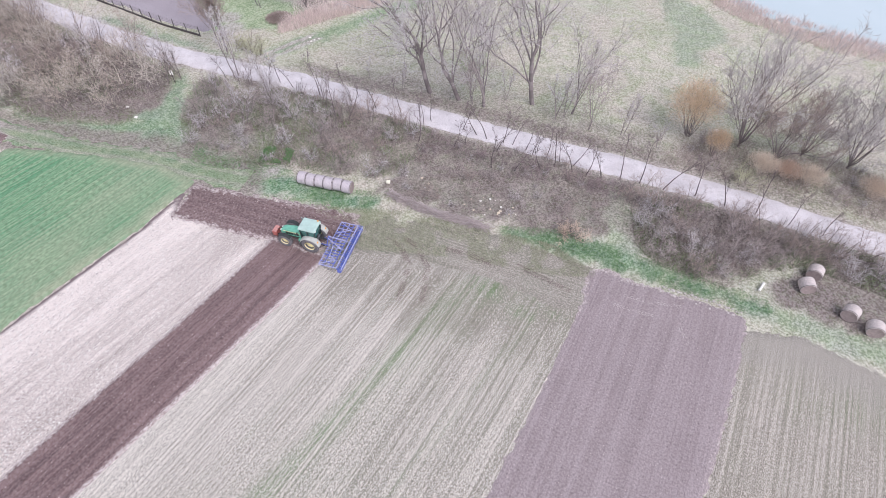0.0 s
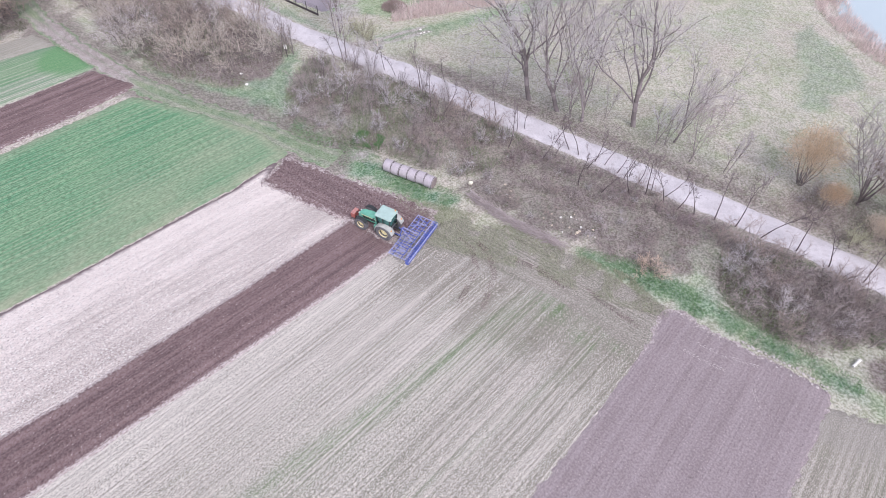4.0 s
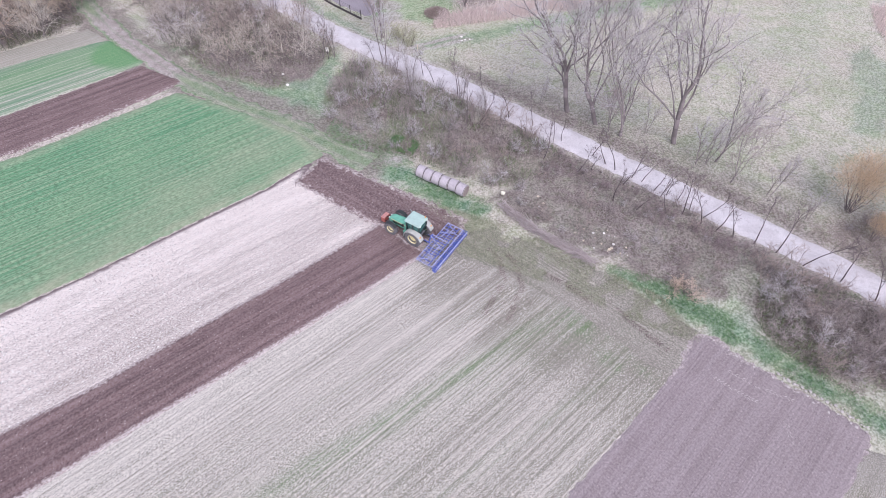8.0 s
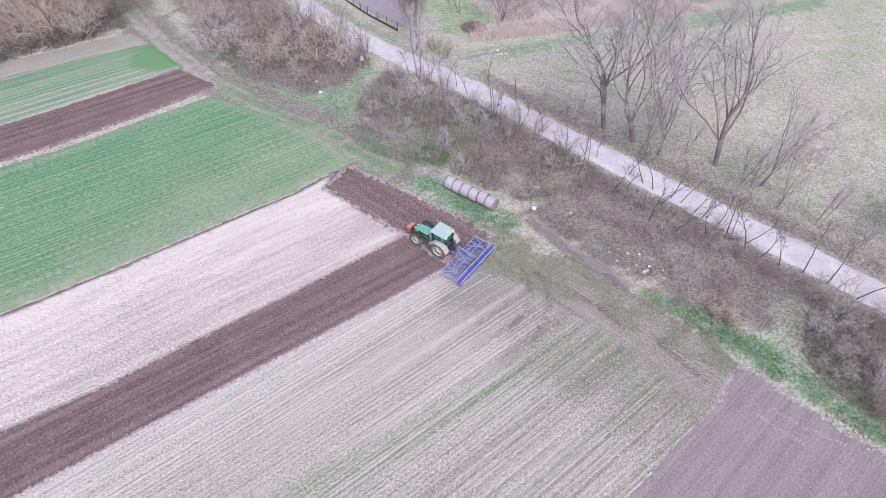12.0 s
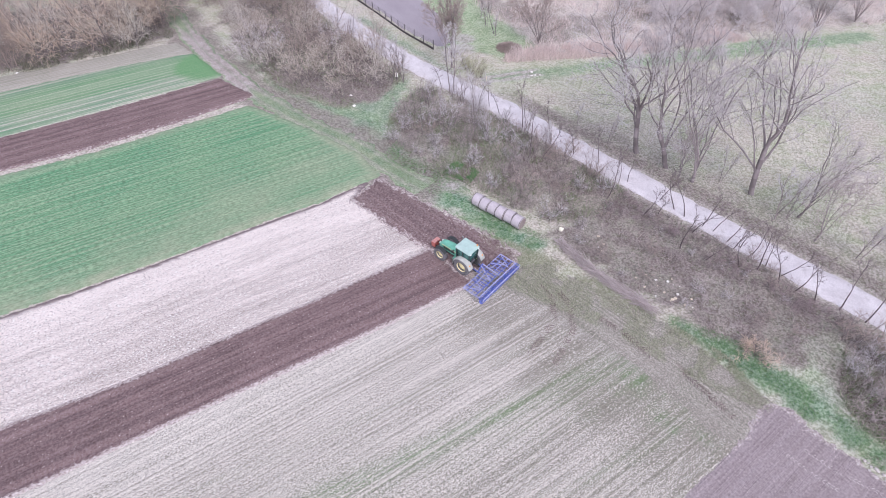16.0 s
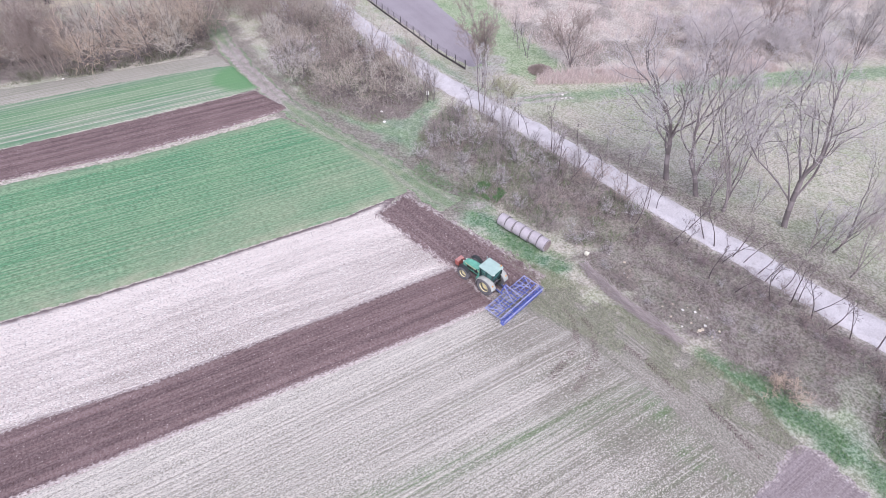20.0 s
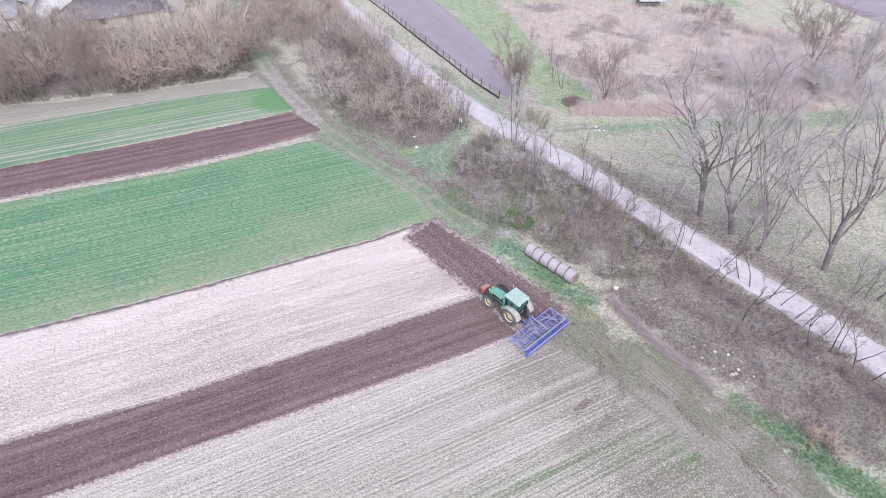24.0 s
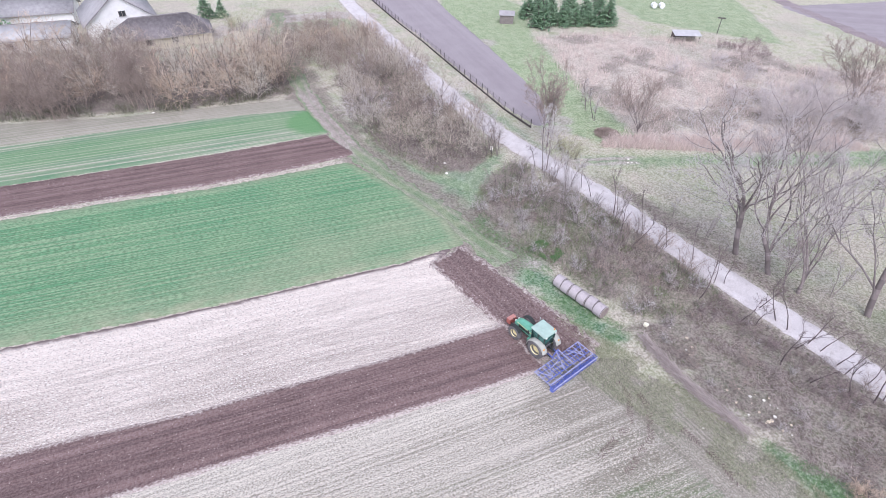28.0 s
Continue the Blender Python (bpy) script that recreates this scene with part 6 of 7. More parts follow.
def house(label, m, width, depth, eave, ridge, wall_mat, roof_mat, hip=False, windows=(), over=0.5, chimney=None):
    """Gable (or hipped) house: the gable end lies along local x, the ridge along y."""
    h = thing("house", label, "house")
    w, d = width / 2, depth / 2
    bm = fresh()
    pts = [(-w, eave), (-w, -0.3), (w, -0.3), (w, eave)] + ([] if hip else [(0, ridge - 0.12)])
    for y in (-d, d):
        bm.faces.new([bm.verts.new((x, y, z)) for x, z in (pts if y < 0 else pts[::-1])])
    for s in (-1, 1):
        bm.faces.new([bm.verts.new(q) for q in ((s * w, -d * s, -0.3), (s * w, d * s, -0.3), (s * w, d * s, eave), (s * w, -d * s, eave))])
    part("wall", bm, wall_mat, h)
    inset = min(w, d * 0.8) if hip else 0
    rise = (ridge - eave) / w
    for s in (-1, 1):
        a = [(s * (w + over), -d - over, eave - over * rise), (s * (w + over), d + over, eave - over * rise), (0, d + (over if not hip else -inset), ridge), (0, -d - (over if not hip else -inset), ridge)]
        v = a + [(x, y, z + 0.16) for x, y, z in a]
        f = np.array([(0, 1, 2, 3), (7, 6, 5, 4), (0, 4, 5, 1), (1, 5, 6, 2), (2, 6, 7, 3), (3, 7, 4, 0)])
        r = part("roof_slope", mesh_from("roof_slope", np.array(v), f, roof_mat), None, h)
        if not hip:
            for y in (-d - over, d + over):
                beam(r, "barge_board", (s * (w + over), y, eave - over * rise + 0.05), (0, y, ridge + 0.05), 0.16, TILE_EDGE)
        bm = fresh()
        rod(bm, (s * (w + over), -d - over, eave - over * rise), (s * (w + over), d + over, eave - over * rise), 0.07, 6)
        part("gutter", bm, TILE_EDGE, r)
    if hip:
        for s in (-1, 1):
            a = [(-w - over, s * (d + over), eave - over * rise), (w + over, s * (d + over), eave - over * rise), (0, s * (d - inset), ridge)]
            v = a + [(x, y, z + 0.16) for x, y, z in a]
            f = np.array([(0, 1, 2), (5, 4, 3), (0, 3, 4), (0, 4, 1), (1, 4, 5), (1, 5, 2), (2, 5, 3), (2, 3, 0)])
            part("roof_hip", mesh_from("roof_hip", np.array(v), f, roof_mat), None, h)
    beam(h, "ridge_cap", (0, -d + inset * 1.0, ridge + 0.14), (0, d - inset, ridge + 0.14), 0.2, TILE_EDGE)
    for side, u, z, ww, wh in windows:
        win = part("window", one_box(u - ww / 2, u + ww / 2, -0.04, 0.04, z, z + wh), WINDOW_DARK, h)
        for a in (u - ww / 2, u, u + ww / 2):
            part("window_frame", one_box(a - 0.04, a + 0.04, -0.07, 0.07, z - 0.04, z + wh + 0.04), FRAME_BROWN, win)
        part("window_sill", one_box(u - ww / 2 - 0.1, u + ww / 2 + 0.1, -0.14, 0.1, z - 0.1, z - 0.04), TILE_EDGE, win)
        win.location = {"front": (0, -d - 0.02, 0), "right": (w + 0.02, 0, 0), "left": (-w - 0.02, 0, 0)}[side]
        if side != "front":
            win.rotation_euler = (0, 0, math.pi / 2)
    if chimney:
        bm = fresh()
        box(bm, chimney[0] - 0.35, chimney[0] + 0.35, chimney[1] - 0.35, chimney[1] + 0.35, eave, ridge + 0.9, 0.02)
        box(bm, chimney[0] - 0.42, chimney[0] + 0.42, chimney[1] - 0.42, chimney[1] + 0.42, ridge + 0.9, ridge + 1.02, 0.02)
        part("chimney", bm, TILE_EDGE, h)
    h.matrix_world = m
    return h


def at_house(x, y, turn):
    return Matrix.Translation((x, y, 0)) @ Matrix.Rotation(radians(turn), 4, "Z")


# front (local -y) looks towards the fields
house("white rendered house with a steep grey gable roof", at_house(-137.6, 52.8, 72), 14.0, 14, 3.6, 9.0, WALL_WHITE, ROOF_GREY, False,
      [("front", -3.4, 1.2, 1.2, 1.2), ("front", 2.6, 1.2, 1.4, 1.2), ("front", 0.6, 4.6, 1.3, 1.0)], chimney=(1.5, 3.0))
house("low house with a dark hipped roof behind the hedgerow", at_house(-122.6, 55.0, -25), 7.5, 19, 2.5, 5.4, WALL_CREAM, ROOF_DARK, True, [("right", -3, 0.9, 1.2, 1.1), ("right", 2, 0.9, 1.2, 1.1)])
house("long outbuilding with a pale grey sheet roof", at_house(-140.5, 35.5, -32), 8.0, 16, 2.6, 4.4, WALL_WHITE, ROOF_PALE, False, [("right", -3, 0.9, 1.2, 1.0), ("right", 3, 0.9, 1.2, 1.0)])
house("grey-roofed barn behind the houses", at_house(-154, 43, -32), 8.0, 14, 3.4, 5.6, WALL_WHITE, ROOF_GREY, False, [("front", 0, 1.2, 1.4, 1.2)])
house("low shed with a grey sheet roof behind the hedgerow", at_house(-146, 17, -32), 7.0, 12, 2.6, 4.2, WALL_CREAM, ROOF_GREY, False, [("right", 0, 1.0, 1.2, 1.0)])


def garden_wall(a, b):
    w = thing("garden_wall", "long cream rendered garden wall behind the hedgerow", "wall")
    d = Vector((b[0] - a[0], b[1] - a[1], 0))
    n = 6
    for i in range(n):
        part("panel", one_box(d.length * i / n + 0.02, d.length * (i + 1) / n - 0.02, -0.1, 0.1, -0.2, 2.2), WALL_CREAM, w)
        part("coping", one_box(d.length * i / n, d.length * (i + 1) / n, -0.16, 0.16, 2.2, 2.28, 0.02), TILE_EDGE, w)
    w.matrix_world = Matrix.Translation((a[0], a[1], 0)) @ Matrix.Rotation(math.atan2(d.y, d.x), 4, "Z")


garden_wall((-128.5, 44.5), (-116.5, 60.5))


# ---- sheds and shelters on the far plots ----
WOOD_GREY = plain("weathered_grey_boards", (0.24, 0.21, 0.20), 0.9, 0, 0.3, 3.0)


def shelter(label, m, w, d, h, post_n):
    s = thing("shelter", label, "shelter")
    for i in range(post_n):
        for y in (-d / 2 + 0.1, d / 2 - 0.1):
            part("post", one_rod((-w / 2 + 0.1 + i * (w - 0.2) / (post_n - 1), y, -0.2), (-w / 2 + 0.1 + i * (w - 0.2) / (post_n - 1), y, h), 0.06, sides=6), WOOD_GREY, s)
    n = 8
    for i in range(n):
        x0 = -w / 2 - 0.2 + (w + 0.4) * i / n
        part("roof_sheet", one_box(x0 + 0.01, x0 + (w + 0.4) / n - 0.01, -d / 2 - 0.2, d / 2 + 0.2, h + 0.012 * (i % 2), h + 0.08 + 0.012 * (i % 2), 0, Matrix.Rotation(radians(6), 4, "X")), ROOF_PALE, s)
    part("back_board", one_box(-w / 2, w / 2, d / 2 - 0.1, d / 2 - 0.05, 0.1, h * 0.9), WOOD_GREY, s)
    s.matrix_world = m


shelter("open shelter with a weathered grey sheet roof", at_house(-38.4, 133.2, 38), 5.6, 2.8, 1.5, 4)


def hut(m):
    s = thing("hut", "small weathered wooden hut with a grey pitched roof", "shed")
    for k, (x0, x1, y0, y1) in enumerate(((-1.6, 1.6, -1.25, -1.17), (-1.6, 1.6, 1.17, 1.25), (-1.6, -1.52, -1.17, 1.17), (1.52, 1.6, -1.17, 1.17))):
        part("wall", one_box(x0, x1, y0, y1, -0.1, 1.9), WOOD_GREY, s)
    for sgn in (-1, 1):
        part("roof_slope", one_box(-1.85, 1.85, -0.02, 1.65, 0, 0.09, 0.01, Matrix.Translation((0, 0, 2.55)) @ Matrix.Rotation(math.pi if sgn < 0 else 0, 4, "Z") @ Matrix.Rotation(radians(-27), 4, "X")), ROOF_GREY, s)
    d = part("door", one_box(-0.4, 0.4, -1.3, -1.25, 0.0, 1.75), WOOD_GREY, s)
    part("door_handle", one_rod((0.28, -1.33, 0.9), (0.28, -1.33, 1.05), 0.02, sides=6), STEEL, d)
    s.matrix_world = m


hut(at_house(-75.8, 116.4, 35))


def pole(m):
    p = thing("pole", "short wooden pole with a cross-board on the far meadow", "pole")
    part("shaft", one_rod((0, 0, -0.3), (0, 0, 3.6), 0.09, sides=8, r2=0.07), POST_WOOD, p)
    part("cross_board", one_box(-0.9, 0.9, -0.06, 0.06, 3.45, 3.7, 0.02), POST_WOOD, p)
    p.matrix_world = m


pole(at_house(-34.2, 142.2, 30))


# ---- conifers ----
def conifer_meshes(seed, height):
    rng = np.random.default_rng(seed)
    lines, radii = [], []
    trunk = wander(rng, np.array([[0, 0, -0.2]]), np.array([[0, 0, 1.0]]), np.array([height]), 6, 0.02, 0.05)
    n = 170
    z = height * (0.06 + 0.92 * np.sort(rng.random(n)))
    az = rng.random(n) * 6.283
    reach = (height - z) * 0.36 * (0.75 + 0.5 * rng.random(n)) + 0.12
    start = np.stack([np.zeros(n), np.zeros(n), z], 1)
    d = np.stack([np.cos(az), np.sin(az), np.full(n, -0.12)], 1)
    l1 = wander(rng, start, d, reach, 3, 0.06, 0.06)
    l2, r2 = fork(rng, l1, np.full(n, 0.03), 7, 0.42, 0.8, 0.15, 1, 0.1, 0.02)
    # needles sprays: flat drooping blades along the twigs
    p0, p1 = l2[:, 0], l2[:, -1]
    k = len(p0)
    side = np.cross(p1 - p0, np.array([0, 0, 1.0]))
    side /= np.linalg.norm(side, axis=1)[:, None] + 1e-9
    mid = (p0 + p1) / 2 - np.array([0, 0, 0.04])
    wide = 0.13 + 0.08 * rng.random(k)[:, None]
    v = np.stack([p0, mid + side * wide, p1, mid - side * wide], 1).reshape(-1, 3)
    crown = mesh_from("crown", v, np.arange(k * 4).reshape(-1, 4), None)
    wood = joined("trunk", [skin(trunk, np.array([0.1]), 6, 0.2), skin(l1, np.full(n, 0.02), 3, 0.4)], BARK_DARK)
    return wood, crown


NEEDLES = Mat("dark_needles", 0.8, 0, 0.3)
NEEDLES.color(NEEDLES.mix(NEEDLES.island(), NEEDLES.mix(NEEDLES.rng(NEEDLES.random(), 0, 1), (0.10, 0.205, 0.115), (0.16, 0.285, 0.16)), (0.30, 0.42, 0.27)))
CONIFERS = []
for k in range(3):
    w, c = conifer_meshes(300 + k, 5.4)
    c.materials.append(NEEDLES.m)
    CONIFERS.append((w, c))
for i, (x, y) in enumerate([(-66, 114.5), (-64.0, 114.2), (-67.5, 117.5), (-64.5, 117.5), (-61.8, 118.6), (-69.5, 120.5), (-66, 121), (-62.5, 121.8), (-59.5, 120.8), (-57.4, 122.9), (-60, 124.6), (-55.6, 125.2),
                            (-64, 125.2), (-57.6, 126.6), (-53.8, 126.2), (-61, 128.4), (-72, 123.5), (-68, 126), (-55, 129.5), (-74, 121), (-71.5, 118.5), (-71, 125), (-76, 126.5), (-72, 130.5), (-66, 131), (-60, 134), (-69.5, 136), (-62.5, 139), (-131, 70), (-129, 73), (-149, 31.5)]):
    w, c = CONIFERS[i % 3]
    if x > -100:
        x, y = x - 2.6, y + 4.2
    plant("conifer", w, c, "dense dark green young spruce", "tree", "spruces", stand(x, y, i * 1.1, (0.5 + 0.75 * rnd.random()) * (1.7 if x < -100 else 1.0)))

# ---- small things on the ground ----
PALE_WOOD = plain("fresh_cut_wood", (0.72, 0.62, 0.48), 0.8, 0, 0.2, 6.0)
WHITE_BIT = plain("pale_litter", (0.80, 0.78, 0.72), 0.6, 0, 0.15, 6.0)
STONE = plain("pale_stone", (0.52, 0.47, 0.44), 0.9, 0, 0.2, 6.0)


def lump(seed, r, flat=0.6):
    bm = bmesh.new()
    bmesh.ops.create_icosphere(bm, subdivisions=2, radius=r)
    for v in bm.verts:
        n = noise.noise(v.co / r * 1.4 + Vector((seed * 3.1, 0, 0))) * 0.4
        v.co = Vector((v.co.x * (1 + n), v.co.y * (1 + n), v.co.z * flat * (1 + n)))
    me = bpy.data.meshes.new("lump")
    bm.to_mesh(me)
    bm.free()
    return me


def chip(x, y, r, mat, label, category, group, seed, flat=0.6):
    me = lump(seed, r, flat)
    me.materials.append(mat)
    ob = tagged(new(category.replace(" ", "_"), me), label, category, group)
    ob.matrix_world = Matrix.Translation((x, y, r * flat * 0.4 - 0.03)) @ Matrix.Rotation(seed * 1.3, 4, "Z")
    return ob


for i, (x, y, r) in enumerate([(-6.0, 45.4, 0.12), (-4.3, 45.2, 0.22), (-4.1, 44.3, 0.2), (-4.2, 43.6, 0.17), (-3.4, 43.4, 0.13), (1.7, 40.5, 0.14), (3.1, 42.7, 0.2), (4.3, 41.0, 0.24), (5.0, 40.8, 0.22), (2.3, 42.0, 0.2), (3.3, 41.4, 0.17),
                               (1.4, 42.3, 0.14), (4.6, 41.9, 0.2), (5.6, 41.3, 0.15), (0.9, 41.6, 0.13), (2.9, 40.0, 0.12), (1.0, 39.6, 0.12), (-0.4, 37.4, 0.1), (0.6, 36.6, 0.1), (5.4, 40.2, 0.17), (2.6, 41.7, 0.1), (3.6, 42.3, 0.09), (4.1, 42.9, 0.11), (1.9, 41.1, 0.08), (5.9, 40.6, 0.1), (3.9, 40.6, 0.1), (2.2, 43.1, 0.08), (4.9, 42.6, 0.09)]):
    chip(x + rnd.uniform(-0.5, 0.5), y + rnd.uniform(-0.4, 0.4), r * 0.72, PALE_WOOD if i % 3 else WHITE_BIT, "pale sawn wood offcut lying in the brush", "wood offcut", "offcuts", i + 1, 0.5)
for i in range(16):
    f = i / 15
    chip(17.5 + 10.5 * f + rnd.uniform(-0.3, 0.3), 32.3 - 3.4 * f + rnd.uniform(-0.25, 0.25), rnd.uniform(0.06, 0.13), STONE, "pale stone on the field edge", "stone", "edge stones", i + 40, 0.5)
for i, (x, y, r) in enumerate([(-44.6, 55.6, 0.2), (-42.6, 53.6, 0.22), (-24.6, 74.6, 0.2), (-23.8, 74.0, 0.16), (-24.2, 73.6, 0.18), (-23.2, 74.4, 0.15), (-92, 36, 0.2), (32.3, 57.3, 0.3), (9.0, 66.2, 0.2)]):
    chip(x, y, r, WHITE_BIT, "whitish stone beside the track", "stone", "track stones", i + 70, 0.45)

edge_line = [(20.6, 31.9), (22.3, 31.3), (24.4, 30.8), (26.3, 30.1), (28.0, 29.3)]
for i in range(26):
    u = i / 25 * 3.999
    (x0, y0), (x1, y1) = edge_line[int(u)], edge_line[int(u) + 1]
    chip(x0 + (x1 - x0) * (u % 1) + rnd.uniform(-0.1, 0.1), y0 + (y1 - y0) * (u % 1) + rnd.uniform(-0.12, 0.12), rnd.uniform(0.07, 0.15), STONE, "pale field stone along the edge of the harrowed soil", "stone", "edge stones", 120 + i, 0.5)


def white_pipe():
    p = thing("pipe", "short white plastic pipe lying on the grass margin", "pipe")
    v, f = spun([(0.10, -0.6), (0.12, -0.58), (0.12, 0.58), (0.10, 0.6), (0.10, -0.6)], 14)
    part("tube", mesh_from("tube", v, f, WHITE_BIT, True), None, p)
    v, f = spun([(0.115, 0.42), (0.15, 0.44), (0.15, 0.6), (0.115, 0.62)], 14)
    part("socket", mesh_from("socket", v, f, WHITE_BIT, True), None, p)
    p.matrix_world = Matrix.Translation((30.7, 32.6, 0.12)) @ Matrix.Rotation(radians(-38), 4, "Z")


white_pipe()


def sack():
    me = lump(9, 0.42, 0.9)
    me.materials.append(plain("pale_yellow_sack", (0.80, 0.76, 0.62), 0.8, 0, 0.15, 4.0))
    ob = tagged(new("sack", me), "crumpled pale yellow sack at the thicket's edge", "sack")
    ob.matrix_world = Matrix.LocRotScale((-8.5, 44.2, 0.25), Euler((0, 0, 0.5)), (0.62, 0.5, 0.9))


sack()


def marker():
    p = thing("marker_post", "white marker board on a post under the verge trees", "post")
    part("stake", one_rod((0, 0, -0.2), (0, 0, 1.7), 0.05, sides=7), POST_WOOD, p)
    part("board", one_box(-0.22, 0.22, -0.03, 0.03, 1.1, 1.75, 0.01), WHITE_BIT, p, "white board")
    p.matrix_world = at_house(-40.6, 61.6, 20)


marker()
for x, y in ((-29.3, 68.4), (4, 86)):
    p = thing("stake", "short pale wooden stake in the meadow", "stake")
    part("shaft", one_rod((0, 0, -0.2), (0, 0, 1.0), 0.06, sides=7, r2=0.05), PALE_WOOD, p)
    p.matrix_world = at_house(x, y, 0)


def heap():
    rng = np.random.default_rng(5)
    n = 900
    a, r = rng.random(n) * 6.283, np.sqrt(rng.random(n)) * 1.9
    p = np.stack([np.cos(a) * r, np.sin(a) * r, (1.9 - r) * 0.45 * rng.random(n)], 1)
    d = rng.normal(0, 1, (n, 3)) * np.array([1, 1, 0.35])
    d /= np.linalg.norm(d, axis=1)[:, None]
    v, f = tubes(p - d * 0.4, p + d * 0.4, np.full(n, 0.03), np.full(n, 0.015), 3)
    ob = tagged(new("brush_mound", mesh_from("brush_mound", v, f, TWIG_BROWN)), "purple-brown mound of cut brush on the garden's edge", "mound")
    ob.matrix_world = Matrix.Translation((-30.8, 79.8, 0.1))
    # the long windrow of cut branches beside the field
    n = 650
    line = np.array([(-7.8, 42.3), (-4.5, 40.6), (-1.0, 39.3), (3.0, 38.2)])
    u = rng.random(n) * 3
    i = np.minimum(u.astype(int), 2)
    q = line[i] + (line[i + 1] - line[i]) * (u - i)[:, None]
    p = np.concatenate([q + rng.normal(0, 0.26, (n, 2)), (0.05 + 0.6 * rng.random(n) ** 2)[:, None]], 1)
    along = (line[i + 1] - line[i]) / np.linalg.norm(line[i + 1] - line[i], axis=1)[:, None]
    d = np.concatenate([along, np.zeros((n, 1))], 1) + rng.normal(0, 0.35, (n, 3)) * np.array([1, 1, 0.4])
    d /= np.linalg.norm(d, axis=1)[:, None]
    ln = (0.3 + 0.8 * rng.random(n))[:, None]
    v, f = tubes(p - d * ln, p + d * ln, np.full(n, 0.03), np.full(n, 0.012), 3)
    tagged(new("branch_windrow", mesh_from("branch_windrow", v, f, TWIG_GREY)), "long grey windrow of cut branches beside the grass", "branch pile")


heap()


# ---- loose growth: stalks, tussocks and reeds ----
def blades(name, poly_list, count, lo, hi, width, material, label, seed, spread=0.5, avoid=True, clump=0.40, grain=0.5):
    rng = np.random.default_rng(seed)
    out = []
    for poly in poly_list:
        xs, ys = np.array(poly).T
        want = int(count / len(poly_list))
        x, y = rng.uniform(xs.min(), xs.max(), want * 3), rng.uniform(ys.min(), ys.max(), want * 3)
        ok = (signed(poly, x, y) > -0.6) & (fbm(x * grain, y * grain, seed) > clump)
        if avoid:
            ok &= near_line(LANE, x, y) > 2.2
        out.append(np.stack([x[ok], y[ok]], 1)[:want])
    p = np.concatenate(out)
    n = len(p)
    base = np.concatenate([p, np.full((n, 1), -0.14)], 1)
    h = lo + (hi - lo) * rng.random(n)
    tip = base + np.concatenate([rng.normal(0, spread, (n, 2)) * h[:, None], h[:, None]], 1)
    side = np.concatenate([rng.normal(0, 1, (n, 2)), np.zeros((n, 1))], 1)
    side = side / np.linalg.norm(side, axis=1)[:, None] * width
    v = np.stack([base - side, base + side, tip], 1).reshape(-1, 3)
    tagged(new(name, mesh_from(name, v, np.arange(n * 3).reshape(-1, 3), material)), label, name.replace("_", " "), kind="stuff")


def stalk_material(name, a, b):
    m = Mat(name, 0.9, 0, 0.2)
    m.color(m.mix(m.island(), a, b))
    return m.m


DRY_STALK = stalk_material("dry_stalks", (0.22, 0.175, 0.165), (0.50, 0.43, 0.39))
REED_STALK = stalk_material("reed_stalks", (0.52, 0.42, 0.385), (0.84, 0.73, 0.68))
GRASS_BLADE = stalk_material("spring_grass", (0.09, 0.215, 0.095), (0.25, 0.38, 0.175))
MEADOW_BLADE = stalk_material("meadow_grass", (0.20, 0.24, 0.13), (0.60, 0.58, 0.46))
blades("dry_undergrowth", [BRUSH_A, BRUSH_B, BRUSH_LEFT, BRUSH_SHORE, BRUSH_FAR], 40000, 0.25, 1.1, 0.022, DRY_STALK, "dry grey-brown stalks under the thickets", 401, 0.6)
blades("cut_brush", [BRUSH_LOW], 4500, 0.15, 0.8, 0.02, DRY_STALK, "thin dead stalks left on the cleared strip", 407, 0.8)
blades("shore_reeds", [[(35.6, 110), (36.4, 101.5), (38.8, 94), (42.3, 88), (49, 82), (55, 78.2), (62, 76), (76, 69.6), (77, 73), (62, 80.5), (47.4, 89.4), (42.4, 96.5), (40.4, 101.5), (40.6, 110)]], 18000, 0.4, 1.3, 0.035, REED_STALK, "pink-brown reed fringe along the lake", 408, 0.3, clump=0.3)
blades("reeds", [REEDS, [(-30, 75.5), (-14, 87), (3, 103), (2, 106), (-15, 90), (-30, 79)]], 52000, 0.4, 1.5, 0.03, REED_STALK, "dry pinkish-brown reeds and dead stems", 402, 0.35, clump=0.5, grain=0.3)
blades("green_grass", [[(-33, 45.6), (-23, 41.8), (-9, 39.4), (-9, 41.6), (-20.5, 45), (-33, 49.5)], [(4.5, 38.3), (16.5, 34.2), (28, 30.2), (30.5, 29.6), (31, 30.4), (22, 34.0), (10, 38.8)], [(-24.5, 47.3), (-21.5, 46.6), (-20.8, 48.3), (-23.5, 49.4)]],
       36000, 0.1, 0.32, 0.018, GRASS_BLADE, "lush green spring grass on the verge", 403, 0.5)
blades("meadow_tussocks", [[(-30, 68), (-5, 64), (30, 57), (60, 50), (70, 70), (42, 93), (8, 103), (-13, 84)], [(-16, 40), (-9, 40), (10, 36), (14, 32.5), (0, 34.5), (-10, 34.8)]], 60000, 0.1, 0.4, 0.025, MEADOW_BLADE, "uneven meadow tussocks, part dead, part green", 404, 0.6)


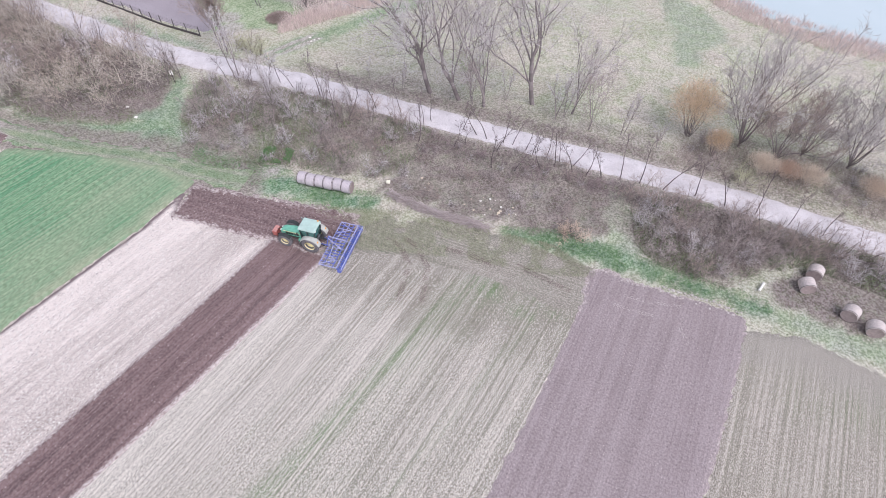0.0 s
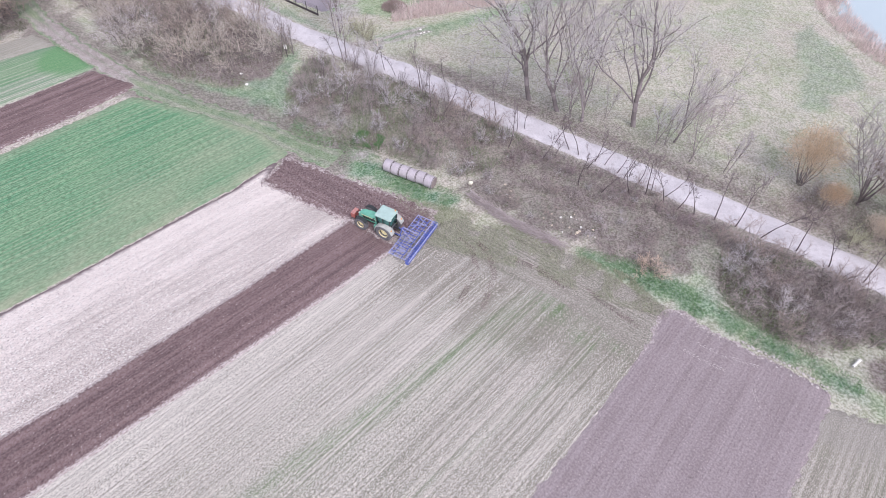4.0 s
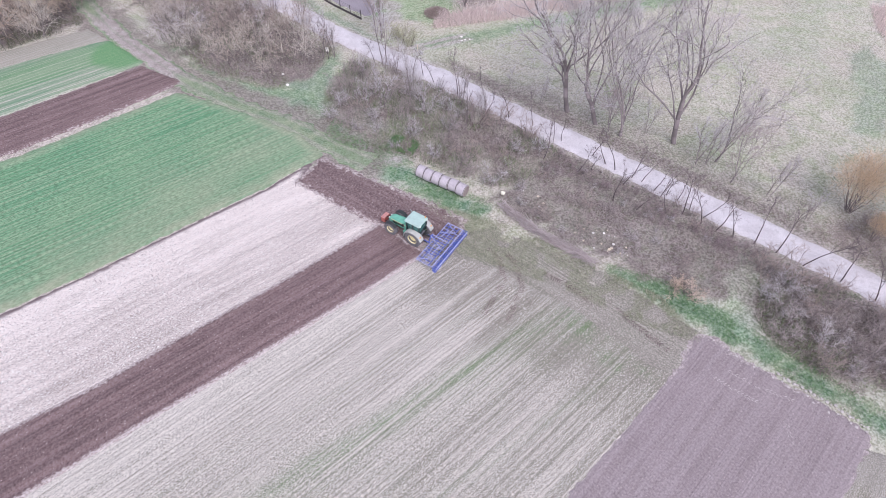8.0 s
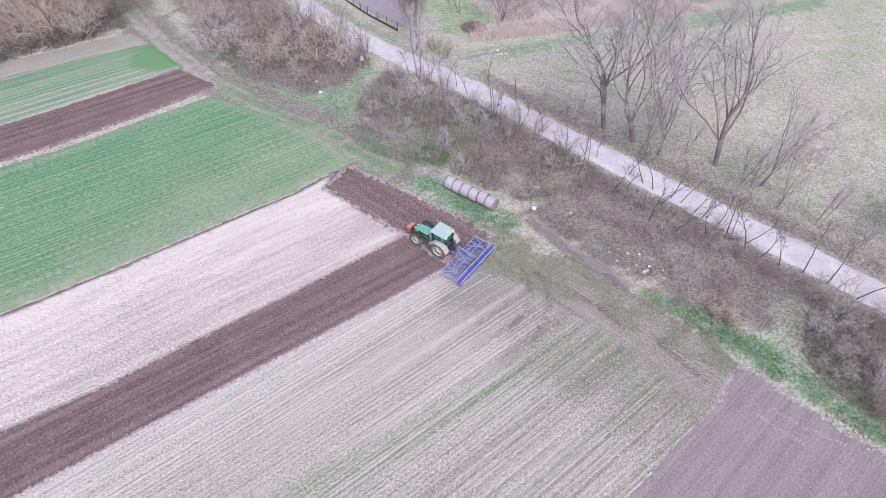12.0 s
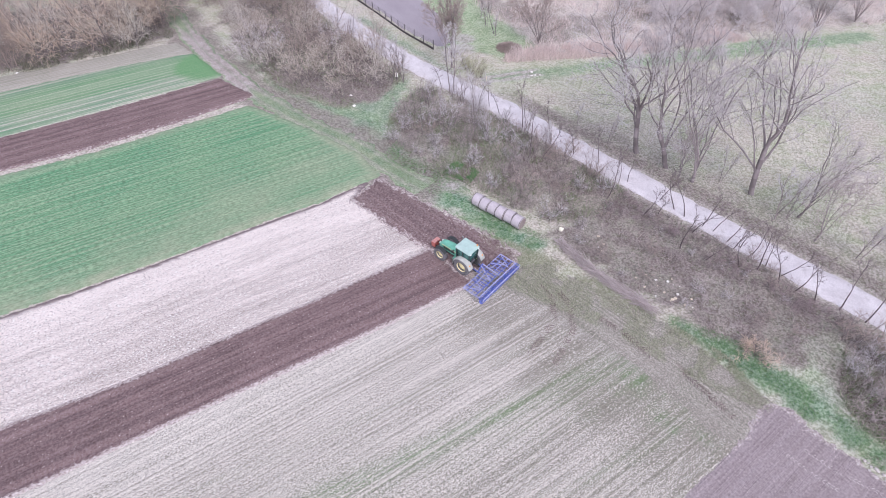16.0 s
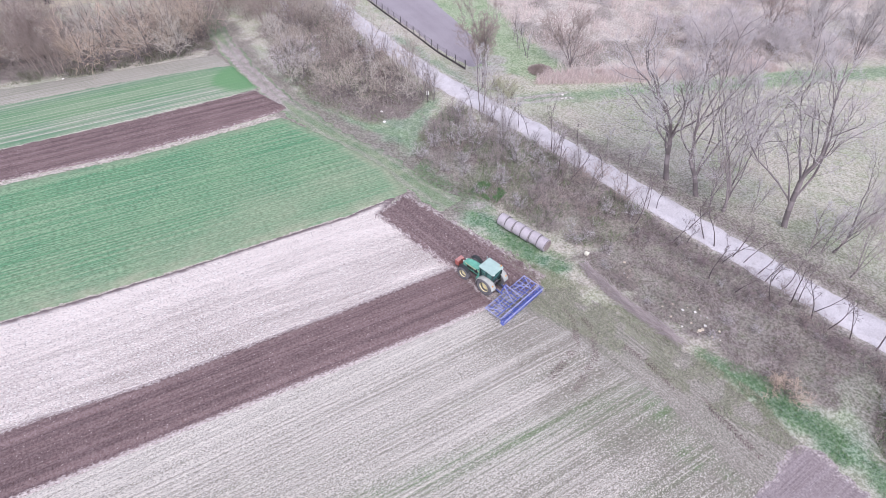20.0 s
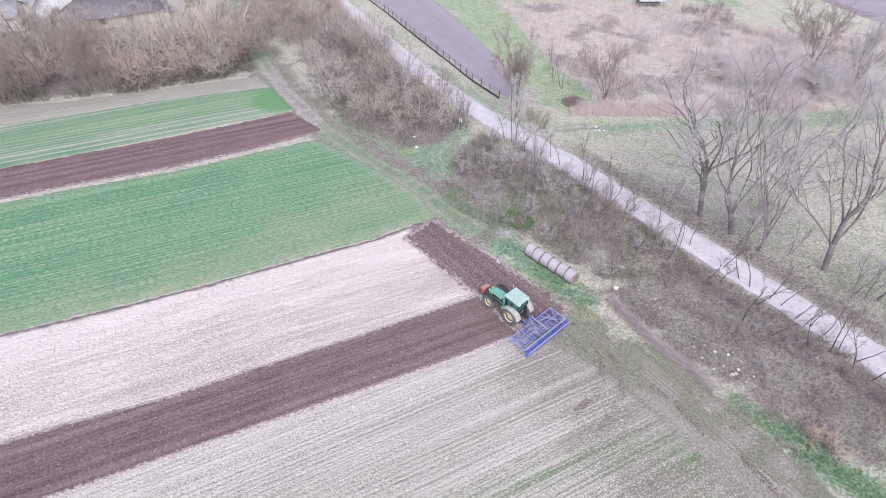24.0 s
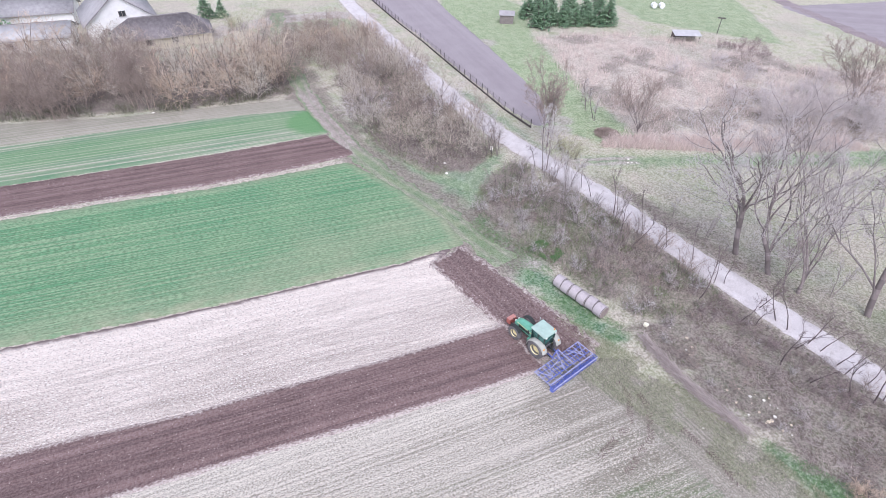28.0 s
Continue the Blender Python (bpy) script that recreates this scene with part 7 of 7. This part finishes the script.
# ---- tyre prints pressed into the headland and the harrowed soil ----
def tyre_prints(name, lines, z, material, label, gap=0.24, wide=0.55, seed=7):
    rng = np.random.default_rng(seed)
    pts, dirs = [], []
    for line in lines:
        p = [Vector((*q, 0)) for q in line]
        for a, b in zip(p, p[1:]):
            d = (b - a).normalized()
            n = int((b - a).length / gap)
            for i in range(n):
                pts.append(a + d * gap * i)
                dirs.append(d)
    v, f = [], []
    for p, d in zip(pts, dirs):
        side = Vector((-d.y, d.x, 0))
        for s in (-1, 1):
            if rng.random() < 0.25:
                continue
            a, b = p + side * s * 0.04, p + side * s * wide / 2 + d * 0.2
            t = d * 0.045
            k = len(v)
            up = Vector((0, 0, z))
            v += [a - t + up, a + t + up, b + t + up, b - t + up, a + up * 1 + Vector((0, 0, 0.03)), b + up + Vector((0, 0, 0.03))]
            f += [(k, k + 3, k + 5, k + 4), (k + 1, k + 4, k + 5, k + 2)]
    tagged(new(name, mesh_from(name, np.array([tuple(q) for q in v]), np.array(f), material)), label, "tyre prints", kind="stuff")


tyre_prints("headland_tyre_prints", [[(-5.4, 28.1), (-5.0, 30.7), (-4.8, 32.6), (-5.9, 35.0), (-7.6, 35.9)], [(-3.0, 28.2), (-3.0, 30.6), (-2.8, 32.4), (-4.2, 35.1), (-5.7, 36.1)],
                                     [(-1.2, 35.0), (1.4, 34.4), (4.4, 33.0)], [(6.2, 33.4), (9.2, 31.8), (11.6, 30.6)]], 0.03, SOIL_DARK,
            "dark chevron tyre prints curving over the headland")
tyre_prints("soil_tyre_prints", [[(15.6, 29.4), (17.6, 28.7), (19.6, 28.3)], [(21.6, 27.2), (22.0, 25.4)], [(16.5, 30.6), (19, 29.9), (22.5, 29.6)]], 0.03, STONE, "pale chevron tyre prints in the harrowed soil", 0.3, 0.3, 9)


UNDERGREEN = stalk_material("bramble_leaves", (0.11, 0.15, 0.08), (0.30, 0.34, 0.20))
blades("bramble_undergrowth", [BRUSH_A, BRUSH_B, BRUSH_LEFT], 22000, 0.15, 0.8, 0.035, UNDERGREEN, "grey-green brambles and grass under the bare thickets", 406, 0.6, clump=0.46, grain=0.25)
# dark evergreen undergrowth along the foot of the hedgerow
IVY = stalk_material("dark_ivy_leaves", (0.07, 0.085, 0.055), (0.27, 0.26, 0.19))
blades("ivy_undergrowth", [[(-112, 12), (-106, 19.6), (-99, 28.6), (-90, 39.2), (-85, 48), (-81, 55.6), (-83, 57.5), (-88, 49), (-93, 40), (-102, 29), (-110, 19)]], 9000, 0.2, 1.2, 0.045, IVY, "dark green ivy and brambles under the hedgerow", 405, 0.5)
